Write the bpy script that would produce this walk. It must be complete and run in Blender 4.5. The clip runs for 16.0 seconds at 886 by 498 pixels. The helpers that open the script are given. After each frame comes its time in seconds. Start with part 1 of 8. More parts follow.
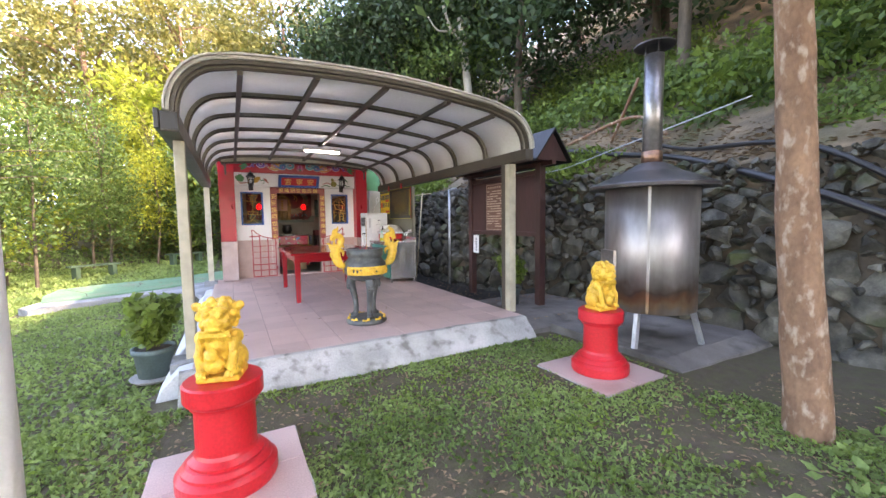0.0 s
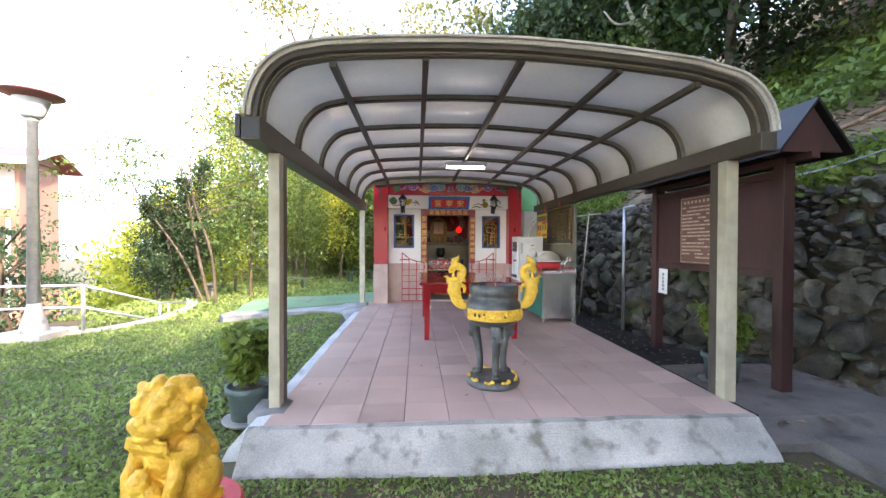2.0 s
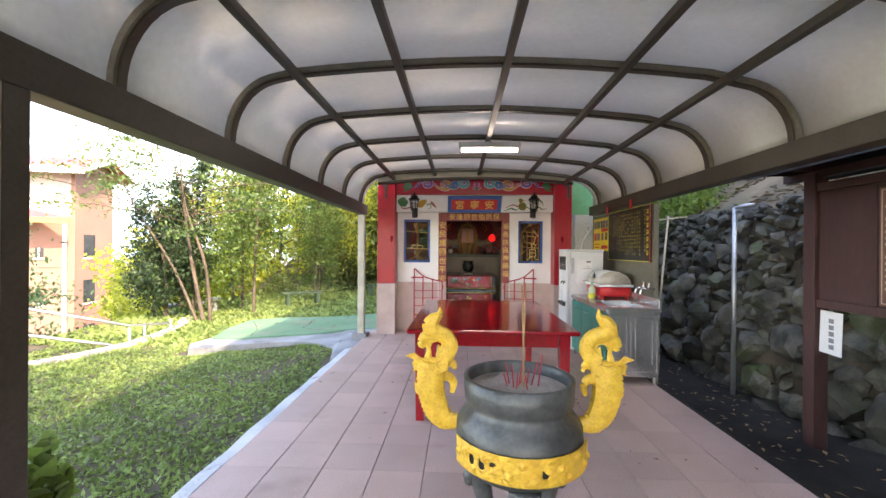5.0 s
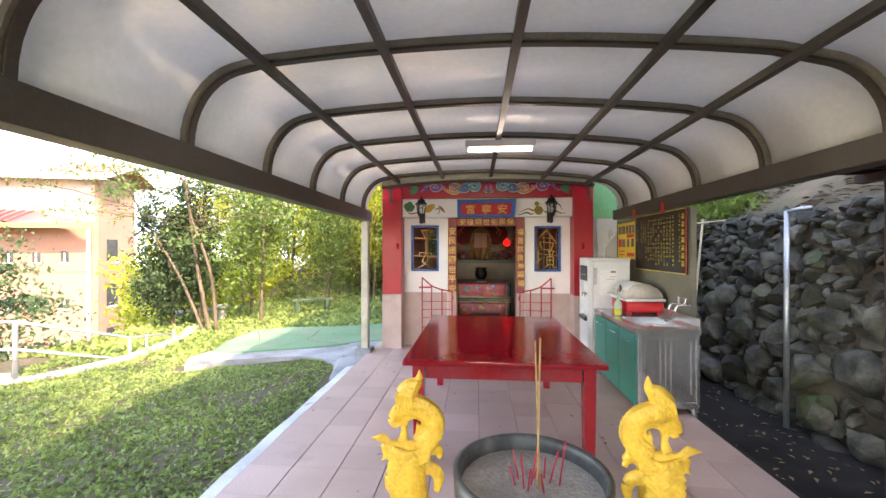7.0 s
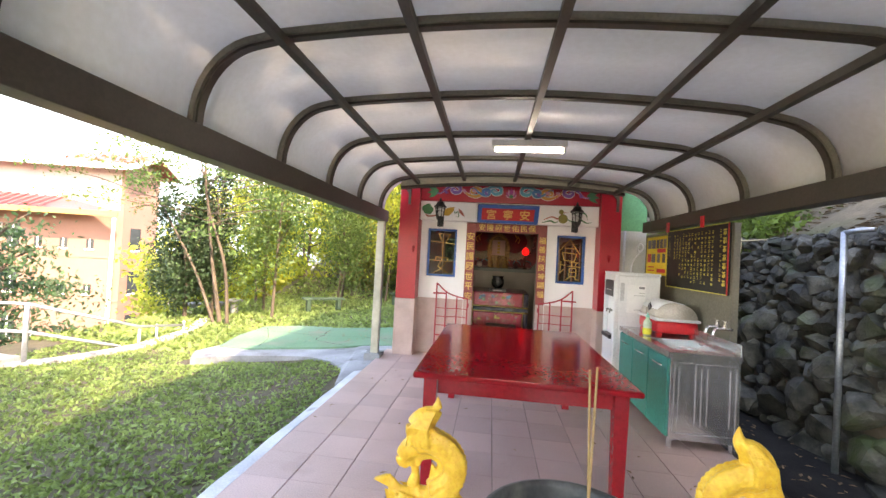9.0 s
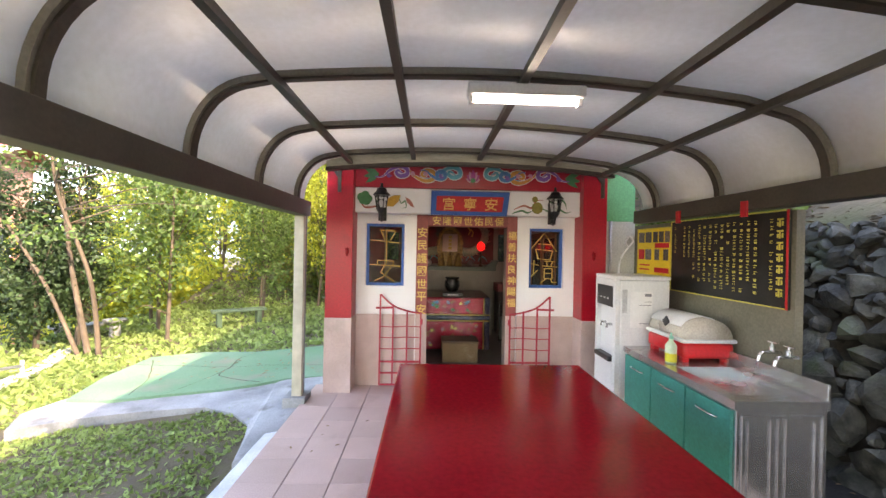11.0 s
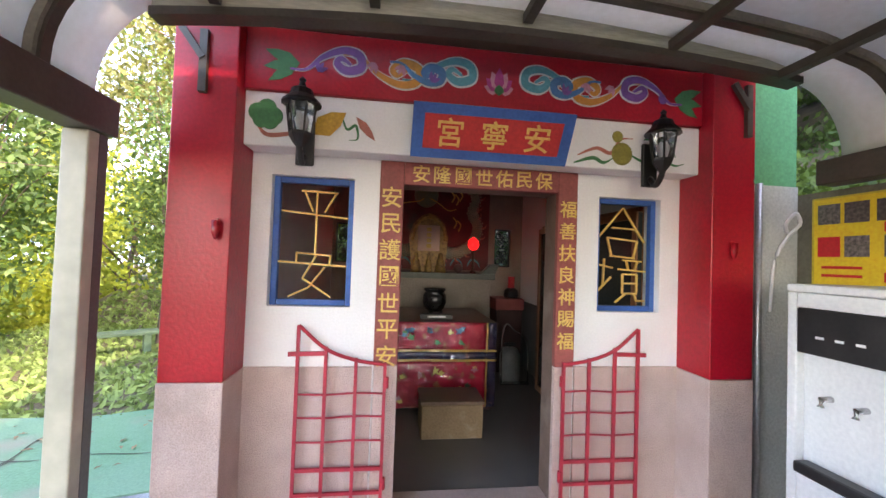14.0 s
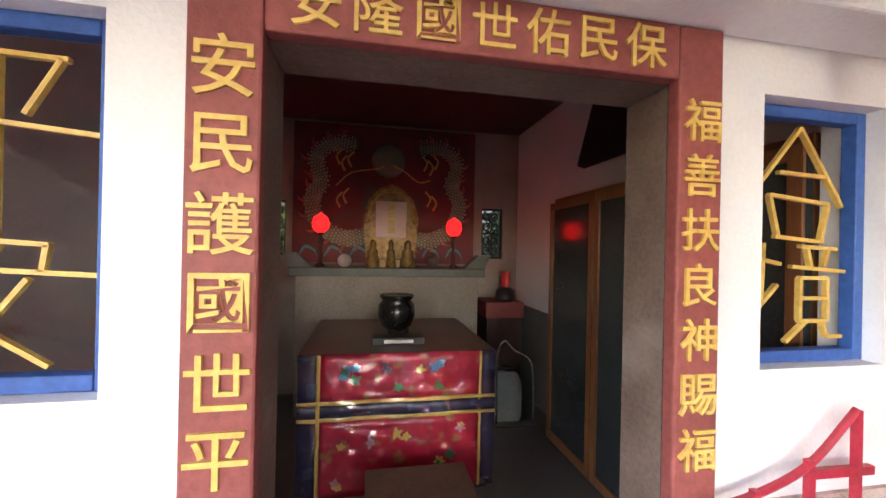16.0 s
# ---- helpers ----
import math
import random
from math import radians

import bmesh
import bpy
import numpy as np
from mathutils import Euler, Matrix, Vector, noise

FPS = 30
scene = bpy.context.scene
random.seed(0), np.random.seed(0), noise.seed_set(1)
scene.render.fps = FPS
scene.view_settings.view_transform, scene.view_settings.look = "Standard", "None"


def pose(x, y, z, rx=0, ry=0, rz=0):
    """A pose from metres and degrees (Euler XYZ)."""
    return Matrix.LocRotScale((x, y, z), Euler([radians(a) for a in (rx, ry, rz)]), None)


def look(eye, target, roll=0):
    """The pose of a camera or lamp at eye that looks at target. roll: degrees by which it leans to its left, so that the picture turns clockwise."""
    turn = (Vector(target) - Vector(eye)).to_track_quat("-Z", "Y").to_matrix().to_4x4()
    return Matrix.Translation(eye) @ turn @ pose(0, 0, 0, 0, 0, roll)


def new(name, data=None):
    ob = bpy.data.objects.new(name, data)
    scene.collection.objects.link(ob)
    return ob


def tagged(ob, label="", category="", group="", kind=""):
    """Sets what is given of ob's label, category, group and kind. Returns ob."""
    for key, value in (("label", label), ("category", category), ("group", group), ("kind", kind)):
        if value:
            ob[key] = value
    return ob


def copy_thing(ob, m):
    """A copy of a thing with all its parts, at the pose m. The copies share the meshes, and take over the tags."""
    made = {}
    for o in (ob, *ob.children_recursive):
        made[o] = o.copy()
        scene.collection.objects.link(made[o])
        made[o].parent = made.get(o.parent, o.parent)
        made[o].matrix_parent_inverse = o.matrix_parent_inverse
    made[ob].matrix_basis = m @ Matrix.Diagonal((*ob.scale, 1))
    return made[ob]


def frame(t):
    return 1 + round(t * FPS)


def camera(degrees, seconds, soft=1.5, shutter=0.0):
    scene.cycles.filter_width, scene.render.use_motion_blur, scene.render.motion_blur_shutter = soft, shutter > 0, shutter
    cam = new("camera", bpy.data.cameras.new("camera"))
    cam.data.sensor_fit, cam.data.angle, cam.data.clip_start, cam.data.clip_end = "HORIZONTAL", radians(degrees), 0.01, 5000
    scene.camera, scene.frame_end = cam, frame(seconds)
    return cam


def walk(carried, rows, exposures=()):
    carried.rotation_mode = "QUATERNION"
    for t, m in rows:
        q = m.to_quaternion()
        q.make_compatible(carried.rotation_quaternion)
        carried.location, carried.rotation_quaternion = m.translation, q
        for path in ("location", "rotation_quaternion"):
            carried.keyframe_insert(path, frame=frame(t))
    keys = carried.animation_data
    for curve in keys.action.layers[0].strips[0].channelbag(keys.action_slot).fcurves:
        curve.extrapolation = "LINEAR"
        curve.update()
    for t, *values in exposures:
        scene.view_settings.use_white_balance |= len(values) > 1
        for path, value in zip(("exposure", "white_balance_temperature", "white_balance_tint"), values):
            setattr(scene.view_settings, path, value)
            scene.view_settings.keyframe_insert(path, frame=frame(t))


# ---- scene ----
cam = camera(97.7, 16.0)
PATH = [
    (0, (0.096, -0.254, 1.2), (1.05, 1.498, 1.053), -0.8),
    (0.5, (0.317, -0.005, 1.204), (0.991, 1.876, 1.112), -0.9),
    (1, (0.531, 0.253, 1.203), (0.926, 2.212, 1.15), -1.0),
    (1.5, (0.726, 0.505, 1.241), (0.946, 2.493, 1.199), -0.4),
    (2, (0.796, 0.809, 1.237), (0.931, 2.805, 1.213), 0.2),
    (2.5, (0.873, 1.141, 1.27), (0.974, 3.138, 1.252), -0.0),
    (3, (1.022, 1.479, 1.286), (1.062, 3.478, 1.29), -0.1),
    (3.5, (1.162, 1.845, 1.363), (1.135, 3.844, 1.356), 0.0),
    (4, (1.198, 2.16, 1.33), (1.141, 4.159, 1.351), 0.3),
    (6.3, (1.306, 3.101, 1.474), (1.17, 5.096, 1.448), 0.1),
    (6.5, (1.31, 3.125, 1.48), (1.163, 5.119, 1.459), 0.1),
    (7, (1.33, 3.144, 1.491), (1.157, 5.136, 1.496), 0.0),
    (7.5, (1.34, 3.159, 1.491), (1.156, 5.15, 1.504), 0.1),
    (8, (1.345, 3.171, 1.492), (1.14, 5.161, 1.509), 0.7),
    (8.5, (1.349, 3.203, 1.49), (1.099, 5.187, 1.514), 2.0),
    (9, (1.269, 3.365, 1.467), (1.02, 5.349, 1.503), 3.1),
    (9.5, (1.18, 3.64, 1.494), (0.978, 5.63, 1.513), 3.0),
    (10, (1.151, 3.994, 1.61), (1.082, 5.992, 1.584), 2.4),
    (10.2, (1.127, 4.124, 1.653), (1.116, 6.123, 1.613), 2.0),
    (12.3, (0.967, 5.645, 1.516), (1.071, 7.64, 1.583), 1.1),
    (12.5, (0.981, 5.81, 1.517), (1.084, 7.806, 1.576), 1.6),
    (13, (1.006, 6.212, 1.497), (1.127, 8.209, 1.54), 2.2),
    (13.5, (0.962, 6.589, 1.46), (1.151, 8.58, 1.514), 2.3),
    (14, (0.97, 6.969, 1.442), (1.225, 8.953, 1.496), 2.0),
    (14.5, (1.018, 7.364, 1.443), (1.339, 9.338, 1.466), 2.1),
    (15, (1.029, 7.758, 1.444), (1.394, 9.725, 1.448), 2.2),
    (15.5, (1.112, 8.114, 1.422), (1.471, 10.083, 1.411), 1.7),
    (16, (1.226, 8.379, 1.446), (1.602, 10.343, 1.45), 1.2),
]
walk(cam, [(t, look(eye, target, roll)) for t, eye, target, roll in PATH], ((0.0, 3.55, 7900, 25), (2.0, 3.35, 7600, 20), (4.0, 3.35, 7800, 20), (7.0, 3.65, 8500, 21), (10.0, 3.60, 8400, 21), (13.0, 3.78, 8000, 22), (14.5, 3.82, 7500, 22), (16.0, 4.42, 7700, 24)))

# ---- light ----
world = bpy.data.worlds.new("sky")
scene.world = world
world.use_nodes = True
wn = world.node_tree.nodes
wl = world.node_tree.links
sky = wn.new("ShaderNodeTexSky")
sky.sky_type = "NISHITA"
sky.sun_disc = False
SUN_EL, SUN_AZ = 40.0, 132.0
sky.sun_elevation, sky.sun_rotation = radians(SUN_EL), radians(SUN_AZ)
sky.air_density, sky.dust_density, sky.ozone_density = 1.0, 1.2, 1.2
wn["Background"].inputs["Strength"].default_value = 0.16
wl.new(sky.outputs[0], wn["Background"].inputs["Color"])
sun_way = Vector((math.sin(radians(SUN_AZ)) * math.cos(radians(SUN_EL)), math.cos(radians(SUN_AZ)) * math.cos(radians(SUN_EL)), math.sin(radians(SUN_EL))))
sun = new("sun", bpy.data.lights.new("sun", "SUN"))
sun.data.energy, sun.data.angle, sun.data.color = 1.6, radians(1.2), (1.0, 0.91, 0.78)
sun.matrix_world = look(sun_way * 30, (0, 0, 0))


# ---- materials ----
def shade(name, c1, c2=None, scale=6.0, rough=0.6, metal=0.0, bump=0.15, fine=60.0, spread=0.5, gloss=0.5, rand=0.0, translucent=0.0, dirt=None, dirt_scale=1.5, dirt_at=0.55, axis=None):
    """Two colours mixed by a broad noise, grained by a fine one, with relief, optional stains and a random shift per piece."""
    m = bpy.data.materials.new(name)
    m.use_nodes = True
    n, l = m.node_tree.nodes, m.node_tree.links
    b = n["Principled BSDF"]
    b.inputs["Roughness"].default_value, b.inputs["Metallic"].default_value = rough, metal
    b.inputs["Specular IOR Level"].default_value = gloss
    geo = n.new("ShaderNodeNewGeometry")
    where = geo.outputs["Position"]
    if axis:
        mp = n.new("ShaderNodeMapping")
        mp.inputs["Scale"].default_value = axis
        l.new(where, mp.inputs["Vector"])
        where = mp.outputs[0]
    c2 = c2 or tuple(x * 0.75 for x in c1)
    big = n.new("ShaderNodeTexNoise")
    big.inputs["Scale"].default_value, big.inputs["Detail"].default_value = scale, 5
    l.new(where, big.inputs["Vector"])
    ramp = n.new("ShaderNodeValToRGB")
    ramp.color_ramp.elements[0].position, ramp.color_ramp.elements[1].position = 0.5 - spread * 0.35, 0.5 + spread * 0.35
    ramp.color_ramp.elements[0].color, ramp.color_ramp.elements[1].color = (*c2, 1), (*c1, 1)
    l.new(big.outputs["Fac"], ramp.inputs["Fac"])
    small = n.new("ShaderNodeTexNoise")
    small.inputs["Scale"].default_value, small.inputs["Detail"].default_value = fine, 3
    l.new(where, small.inputs["Vector"])
    mul = n.new("ShaderNodeMix")
    mul.data_type, mul.blend_type = "RGBA", "OVERLAY"
    mul.inputs[0].default_value = 0.35
    l.new(ramp.outputs[0], mul.inputs[6])
    l.new(small.outputs["Fac"], mul.inputs[7])
    colour = mul.outputs[2]
    if dirt:
        spots = n.new("ShaderNodeTexNoise")
        spots.inputs["Scale"].default_value, spots.inputs["Detail"].default_value = dirt_scale, 8
        l.new(where, spots.inputs["Vector"])
        dr = n.new("ShaderNodeValToRGB")
        dr.color_ramp.elements[0].position, dr.color_ramp.elements[1].position = dirt_at, dirt_at + 0.15
        l.new(spots.outputs["Fac"], dr.inputs["Fac"])
        dm = n.new("ShaderNodeMix")
        dm.data_type = "RGBA"
        dm.inputs[7].default_value = (*dirt, 1)
        l.new(dr.outputs[0], dm.inputs[0])
        l.new(colour, dm.inputs[6])
        colour = dm.outputs[2]
    if rand:
        hsv = n.new("ShaderNodeHueSaturation")
        info = n.new("ShaderNodeObjectInfo") if rand > 0 else None
        src = info.outputs["Random"] if info else geo.outputs["Random Per Island"]
        mr = n.new("ShaderNodeMapRange")
        mr.inputs["To Min"].default_value, mr.inputs["To Max"].default_value = 1 - abs(rand), 1 + abs(rand)
        l.new(src, mr.inputs["Value"])
        l.new(mr.outputs[0], hsv.inputs["Value"])
        l.new(colour, hsv.inputs["Color"])
        colour = hsv.outputs[0]
    l.new(colour, b.inputs["Base Color"])
    rr = n.new("ShaderNodeMapRange")
    rr.inputs["To Min"].default_value, rr.inputs["To Max"].default_value = max(0.03, rough - 0.12), min(1, rough + 0.12)
    l.new(big.outputs["Fac"], rr.inputs["Value"])
    l.new(rr.outputs[0], b.inputs["Roughness"])
    if bump:
        bp = n.new("ShaderNodeBump")
        bp.inputs["Strength"].default_value, bp.inputs["Distance"].default_value = min(1, bump * 2), 0.01
        l.new(small.outputs["Fac"], bp.inputs["Height"])
        l.new(bp.outputs[0], b.inputs["Normal"])
    if translucent:
        tr = n.new("ShaderNodeBsdfTranslucent")
        l.new(colour, tr.inputs["Color"])
        mx = n.new("ShaderNodeMixShader")
        mx.inputs[0].default_value = translucent
        out = n["Material Output"]
        l.new(b.outputs[0], mx.inputs[1])
        l.new(tr.outputs[0], mx.inputs[2])
        l.new(mx.outputs[0], out.inputs["Surface"])
    return m


def glow(name, colour, strength):
    m = bpy.data.materials.new(name)
    m.use_nodes = True
    b = m.node_tree.nodes["Principled BSDF"]
    b.inputs["Base Color"].default_value = (*colour, 1)
    b.inputs["Emission Color"].default_value = (*colour, 1)
    b.inputs["Emission Strength"].default_value = strength
    return m


def clear(name, colour, rough=0.02):
    m = bpy.data.materials.new(name)
    m.use_nodes = True
    b = m.node_tree.nodes["Principled BSDF"]
    b.inputs["Base Color"].default_value = (*colour, 1)
    b.inputs["Transmission Weight"].default_value = 1.0
    b.inputs["Roughness"].default_value = rough
    return m


GRASS_SOIL = shade("lawn_soil", (0.095, 0.090, 0.042), (0.075, 0.056, 0.036), 9, 0.95, bump=0.5, fine=70, dirt=(0.10, 0.078, 0.052), dirt_scale=14, dirt_at=0.52)
GRASS = shade("grass", (0.25, 0.345, 0.10), (0.14, 0.215, 0.06), 0.8, 0.7, bump=0, rand=-0.35, translucent=0.3)
DRY_LEAF = shade("dry_leaf", (0.30, 0.20, 0.11), (0.18, 0.11, 0.06), 9, 0.8, bump=0.1, rand=-0.4)
CONCRETE = shade("concrete", (0.48, 0.47, 0.45), (0.28, 0.28, 0.26), 3, 0.85, bump=0.3, fine=90, dirt=(0.17, 0.165, 0.145), dirt_scale=7, dirt_at=0.54)
GREY_CONCRETE = shade("rough_grey_concrete", (0.20, 0.185, 0.17), (0.11, 0.10, 0.092), 2.4, 0.85, bump=0.4, fine=70, dirt=(0.07, 0.065, 0.055), dirt_scale=3, dirt_at=0.55)
PALE_CONCRETE = shade("pale_concrete", (0.34, 0.35, 0.36), (0.17, 0.18, 0.185), 2.2, 0.85, bump=0.4, fine=70, dirt=(0.13, 0.13, 0.12), dirt_scale=3.5, dirt_at=0.56)
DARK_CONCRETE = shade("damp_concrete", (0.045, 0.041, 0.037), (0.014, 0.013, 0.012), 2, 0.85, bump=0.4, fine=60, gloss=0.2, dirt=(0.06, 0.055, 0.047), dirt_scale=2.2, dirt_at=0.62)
GREEN_PAINT = shade("green_court_paint", (0.10, 0.22, 0.12), (0.13, 0.24, 0.15), 1.2, 0.75, bump=0.2, dirt=(0.20, 0.21, 0.15), dirt_scale=1.6, dirt_at=0.54)
WHITEWASH = shade("worn_whitewash", (0.58, 0.61, 0.63), (0.42, 0.45, 0.47), 3, 0.8, bump=0.35, fine=80, dirt=(0.22, 0.22, 0.20), dirt_scale=4, dirt_at=0.60)
TILE = shade("pink_floor_tile", (0.55, 0.40, 0.36), (0.47, 0.335, 0.295), 2.2, 0.42, bump=0.06, fine=120, rand=0.10, dirt=(0.36, 0.24, 0.20), dirt_scale=1.6, dirt_at=0.6)
GROUT = shade("grout", (0.30, 0.25, 0.22), (0.22, 0.18, 0.16), 6, 0.9)
STEEL_OLIVE = shade("olive_painted_steel", (0.072, 0.062, 0.048), (0.05, 0.043, 0.033), 4, 0.45, bump=0.04)
POST_PAINT = shade("cream_painted_steel", (0.45, 0.42, 0.32), (0.37, 0.35, 0.27), 2.5, 0.5, bump=0.03, fine=9, dirt=(0.3, 0.27, 0.2), dirt_scale=4, dirt_at=0.62)
RIB_PAINT = shade("grey_painted_rib", (0.23, 0.215, 0.175), (0.16, 0.15, 0.12), 5, 0.45, bump=0.04)
PALE_TRIM = shade("pale_grey_trim", (0.50, 0.49, 0.45), (0.40, 0.39, 0.35), 4, 0.5, bump=0.05)
SHEET = shade("white_roof_sheet", (0.84, 0.83, 0.79), (0.78, 0.77, 0.73), 1.3, 0.42, bump=0.03, fine=30, translucent=0.30)
RED_PAINT = shade("red_wall_paint", (0.44, 0.007, 0.022), (0.37, 0.006, 0.018), 2.5, 0.34, bump=0.08, fine=50, dirt=(0.30, 0.008, 0.018), dirt_scale=3, dirt_at=0.6)
RED_LACQUER = shade("red_lacquer", (0.33, 0.010, 0.018), (0.27, 0.008, 0.014), 2, 0.13, bump=0.008, fine=40)
RED_GLOSS = shade("red_gloss_paint", (0.60, 0.018, 0.028), (0.54, 0.015, 0.022), 3, 0.38, bump=0.04)
RED_BAR = shade("red_iron_paint", (0.48, 0.025, 0.05), (0.40, 0.02, 0.04), 12, 0.45, bump=0.06)
WHITE_WALL = shade("white_wall_paint", (0.86, 0.86, 0.86), (0.80, 0.80, 0.80), 2, 0.7, bump=0.1, fine=80)
PINK_STONE = shade("pink_stone_render", (0.60, 0.46, 0.42), (0.50, 0.37, 0.33), 5, 0.8, bump=0.35, fine=150, dirt=(0.42, 0.34, 0.30), dirt_scale=2.4, dirt_at=0.58)
BROWN_STONE = shade("brown_stone_frame", (0.33, 0.08, 0.07), (0.24, 0.055, 0.048), 5, 0.55, bump=0.12, fine=60)
BLUE_PAINT = shade("blue_paint", (0.035, 0.13, 0.42), (0.025, 0.10, 0.34), 5, 0.5, bump=0.08)
GOLD = shade("gold_paint", (0.80, 0.55, 0.16), (0.66, 0.42, 0.10), 14, 0.42, bump=0.08)
YELLOW_STATUE = shade("golden_yellow_paint", (0.80, 0.50, 0.06), (0.62, 0.34, 0.03), 26, 0.45, bump=0.5, fine=62)
YELLOW_HANDLE = shade("glossy_golden_yellow", (0.82, 0.53, 0.07), (0.66, 0.38, 0.035), 30, 0.38, bump=0.2, fine=90)
PATINA = shade("bronze_patina", (0.12, 0.13, 0.13), (0.055, 0.06, 0.062), 9, 0.42, metal=0.35, bump=0.12, fine=60, dirt=(0.20, 0.20, 0.18), dirt_scale=6, dirt_at=0.62)
ASH = shade("incense_ash", (0.42, 0.40, 0.37), (0.32, 0.30, 0.28), 14, 0.95, bump=0.5, fine=80)
STAINLESS = shade("stainless_steel", (0.62, 0.63, 0.64), (0.54, 0.55, 0.56), 3, 0.24, metal=0.85, bump=0.008, fine=14)
SCORCHED = shade("scorched_steel", (0.40, 0.39, 0.39), (0.20, 0.19, 0.20), 1.6, 0.36, metal=0.85, bump=0.08, fine=24, dirt=(0.30, 0.15, 0.08), dirt_scale=2.0, dirt_at=0.60)
SOOTY = shade("sooty_steel", (0.13, 0.125, 0.13), (0.07, 0.068, 0.07), 4, 0.45, metal=0.7, bump=0.08)
GALVANISED = shade("galvanised_steel", (0.50, 0.52, 0.54), (0.40, 0.42, 0.44), 8, 0.42, metal=0.7, bump=0.04)
TEAL = shade("teal_cabinet_door", (0.02, 0.24, 0.20), (0.015, 0.20, 0.165), 3, 0.35, bump=0.02)
APPLIANCE = shade("white_appliance", (0.72, 0.73, 0.74), (0.66, 0.67, 0.69), 3, 0.35, bump=0.015)
BLACK_PLASTIC = shade("black_plastic", (0.02, 0.02, 0.022), (0.012, 0.012, 0.014), 8, 0.35, bump=0.02)
BLACK_IRON = shade("black_iron", (0.014, 0.014, 0.015), (0.008, 0.008, 0.009), 8, 0.4, bump=0.05)
DARK_WOOD = shade("dark_brown_wood", (0.075, 0.032, 0.030), (0.05, 0.022, 0.02), 3, 0.55, bump=0.1, fine=50, axis=(1, 1, 0.15))
BOARD_PLATE = shade("engraved_brown_plate", (0.20, 0.10, 0.075), (0.15, 0.075, 0.055), 4, 0.4, bump=0.03)
TEXT_PALE = shade("pale_lettering", (0.55, 0.42, 0.33), (0.5, 0.38, 0.3), 20, 0.6, bump=0)
PAPER = shade("white_paper", (0.80, 0.80, 0.80), (0.74, 0.74, 0.75), 6, 0.8, bump=0.03)
INK = shade("grey_ink", (0.25, 0.25, 0.27), (0.2, 0.2, 0.22), 20, 0.8, bump=0)
STONE = shade("field_stone", (0.125, 0.12, 0.098), (0.022, 0.022, 0.017), 6, 0.75, bump=0.8, fine=45, rand=0.5, dirt=(0.05, 0.075, 0.02), dirt_scale=1.8, dirt_at=0.58)
STONE_JOIN = shade("field_stone_far", (0.125, 0.12, 0.098), (0.022, 0.022, 0.017), 6, 0.75, bump=0.8, fine=45, rand=-0.5, dirt=(0.05, 0.075, 0.02), dirt_scale=1.8, dirt_at=0.58)
EARTH = shade("dark_earth", (0.075, 0.06, 0.045), (0.04, 0.034, 0.026), 3, 0.95, bump=0.6, fine=30, dirt=(0.16, 0.12, 0.08), dirt_scale=1.8, dirt_at=0.55)
HILL_EARTH = shade("hillside_litter", (0.20, 0.145, 0.09), (0.09, 0.07, 0.045), 2.4, 0.95, bump=0.7, fine=26, dirt=(0.06, 0.075, 0.025), dirt_scale=0.7, dirt_at=0.50)
BARK = shade("pale_bark", (0.30, 0.175, 0.105), (0.13, 0.07, 0.042), 9, 0.85, bump=0.9, fine=46, spread=0.8, axis=(1, 1, 0.55), dirt=(0.40, 0.31, 0.24), dirt_scale=17, dirt_at=0.54)
BARK_DARK = shade("brown_bark", (0.13, 0.10, 0.07), (0.07, 0.052, 0.036), 6, 0.9, bump=0.6, fine=34, axis=(1, 1, 0.3))
BARK_WHITE = shade("bleached_bark", (0.50, 0.46, 0.39), (0.36, 0.32, 0.26), 4, 0.8, bump=0.3, fine=30, axis=(1, 1, 0.3))
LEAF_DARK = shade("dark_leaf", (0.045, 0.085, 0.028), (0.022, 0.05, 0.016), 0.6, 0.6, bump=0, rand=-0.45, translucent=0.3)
LEAF_MID = shade("mid_leaf", (0.13, 0.20, 0.045), (0.065, 0.125, 0.028), 0.6, 0.55, bump=0, rand=-0.4, translucent=0.4)
LEAF_CONIFER = shade("conifer_leaf", (0.060, 0.125, 0.050), (0.030, 0.070, 0.028), 0.6, 0.6, bump=0, rand=-0.4, translucent=0.3)
# yellow-green leaf, brightened beyond foliage so the colour itself carries sunlight
LEAF_SUNLIT = shade("sunlit_leaf", (0.46, 0.47, 0.06), (0.25, 0.32, 0.04), 0.5, 0.55, bump=0, rand=-0.35, translucent=0.6)
LEAF_FRESH = shade("fresh_leaf", (0.19, 0.27, 0.045), (0.08, 0.14, 0.028), 0.9, 0.5, bump=0, rand=-0.45, translucent=0.45)
LEAF_YELLOW = shade("yellowing_leaf", (0.27, 0.235, 0.06), (0.15, 0.17, 0.045), 0.6, 0.55, bump=0, rand=-0.35, translucent=0.45)
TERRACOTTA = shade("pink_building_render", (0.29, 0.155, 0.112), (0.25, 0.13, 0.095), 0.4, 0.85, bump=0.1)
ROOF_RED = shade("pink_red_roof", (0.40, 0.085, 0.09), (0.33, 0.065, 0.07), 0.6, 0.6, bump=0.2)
WHITE_TRIM = shade("white_trim", (0.75, 0.75, 0.73), (0.68, 0.68, 0.66), 2, 0.6, bump=0.03)
PANE_DARK = shade("dark_window_pane", (0.05, 0.06, 0.06), (0.03, 0.035, 0.04), 1.5, 0.12, bump=0)


# ---- mesh helpers ----
def thing(name, at, label, category, group="", kind="", turn=0.0):
    e = new(name)
    e.empty_display_size = 0.05
    e.matrix_world = pose(*at, 0, 0, turn)
    return tagged(e, label, category, group, kind)


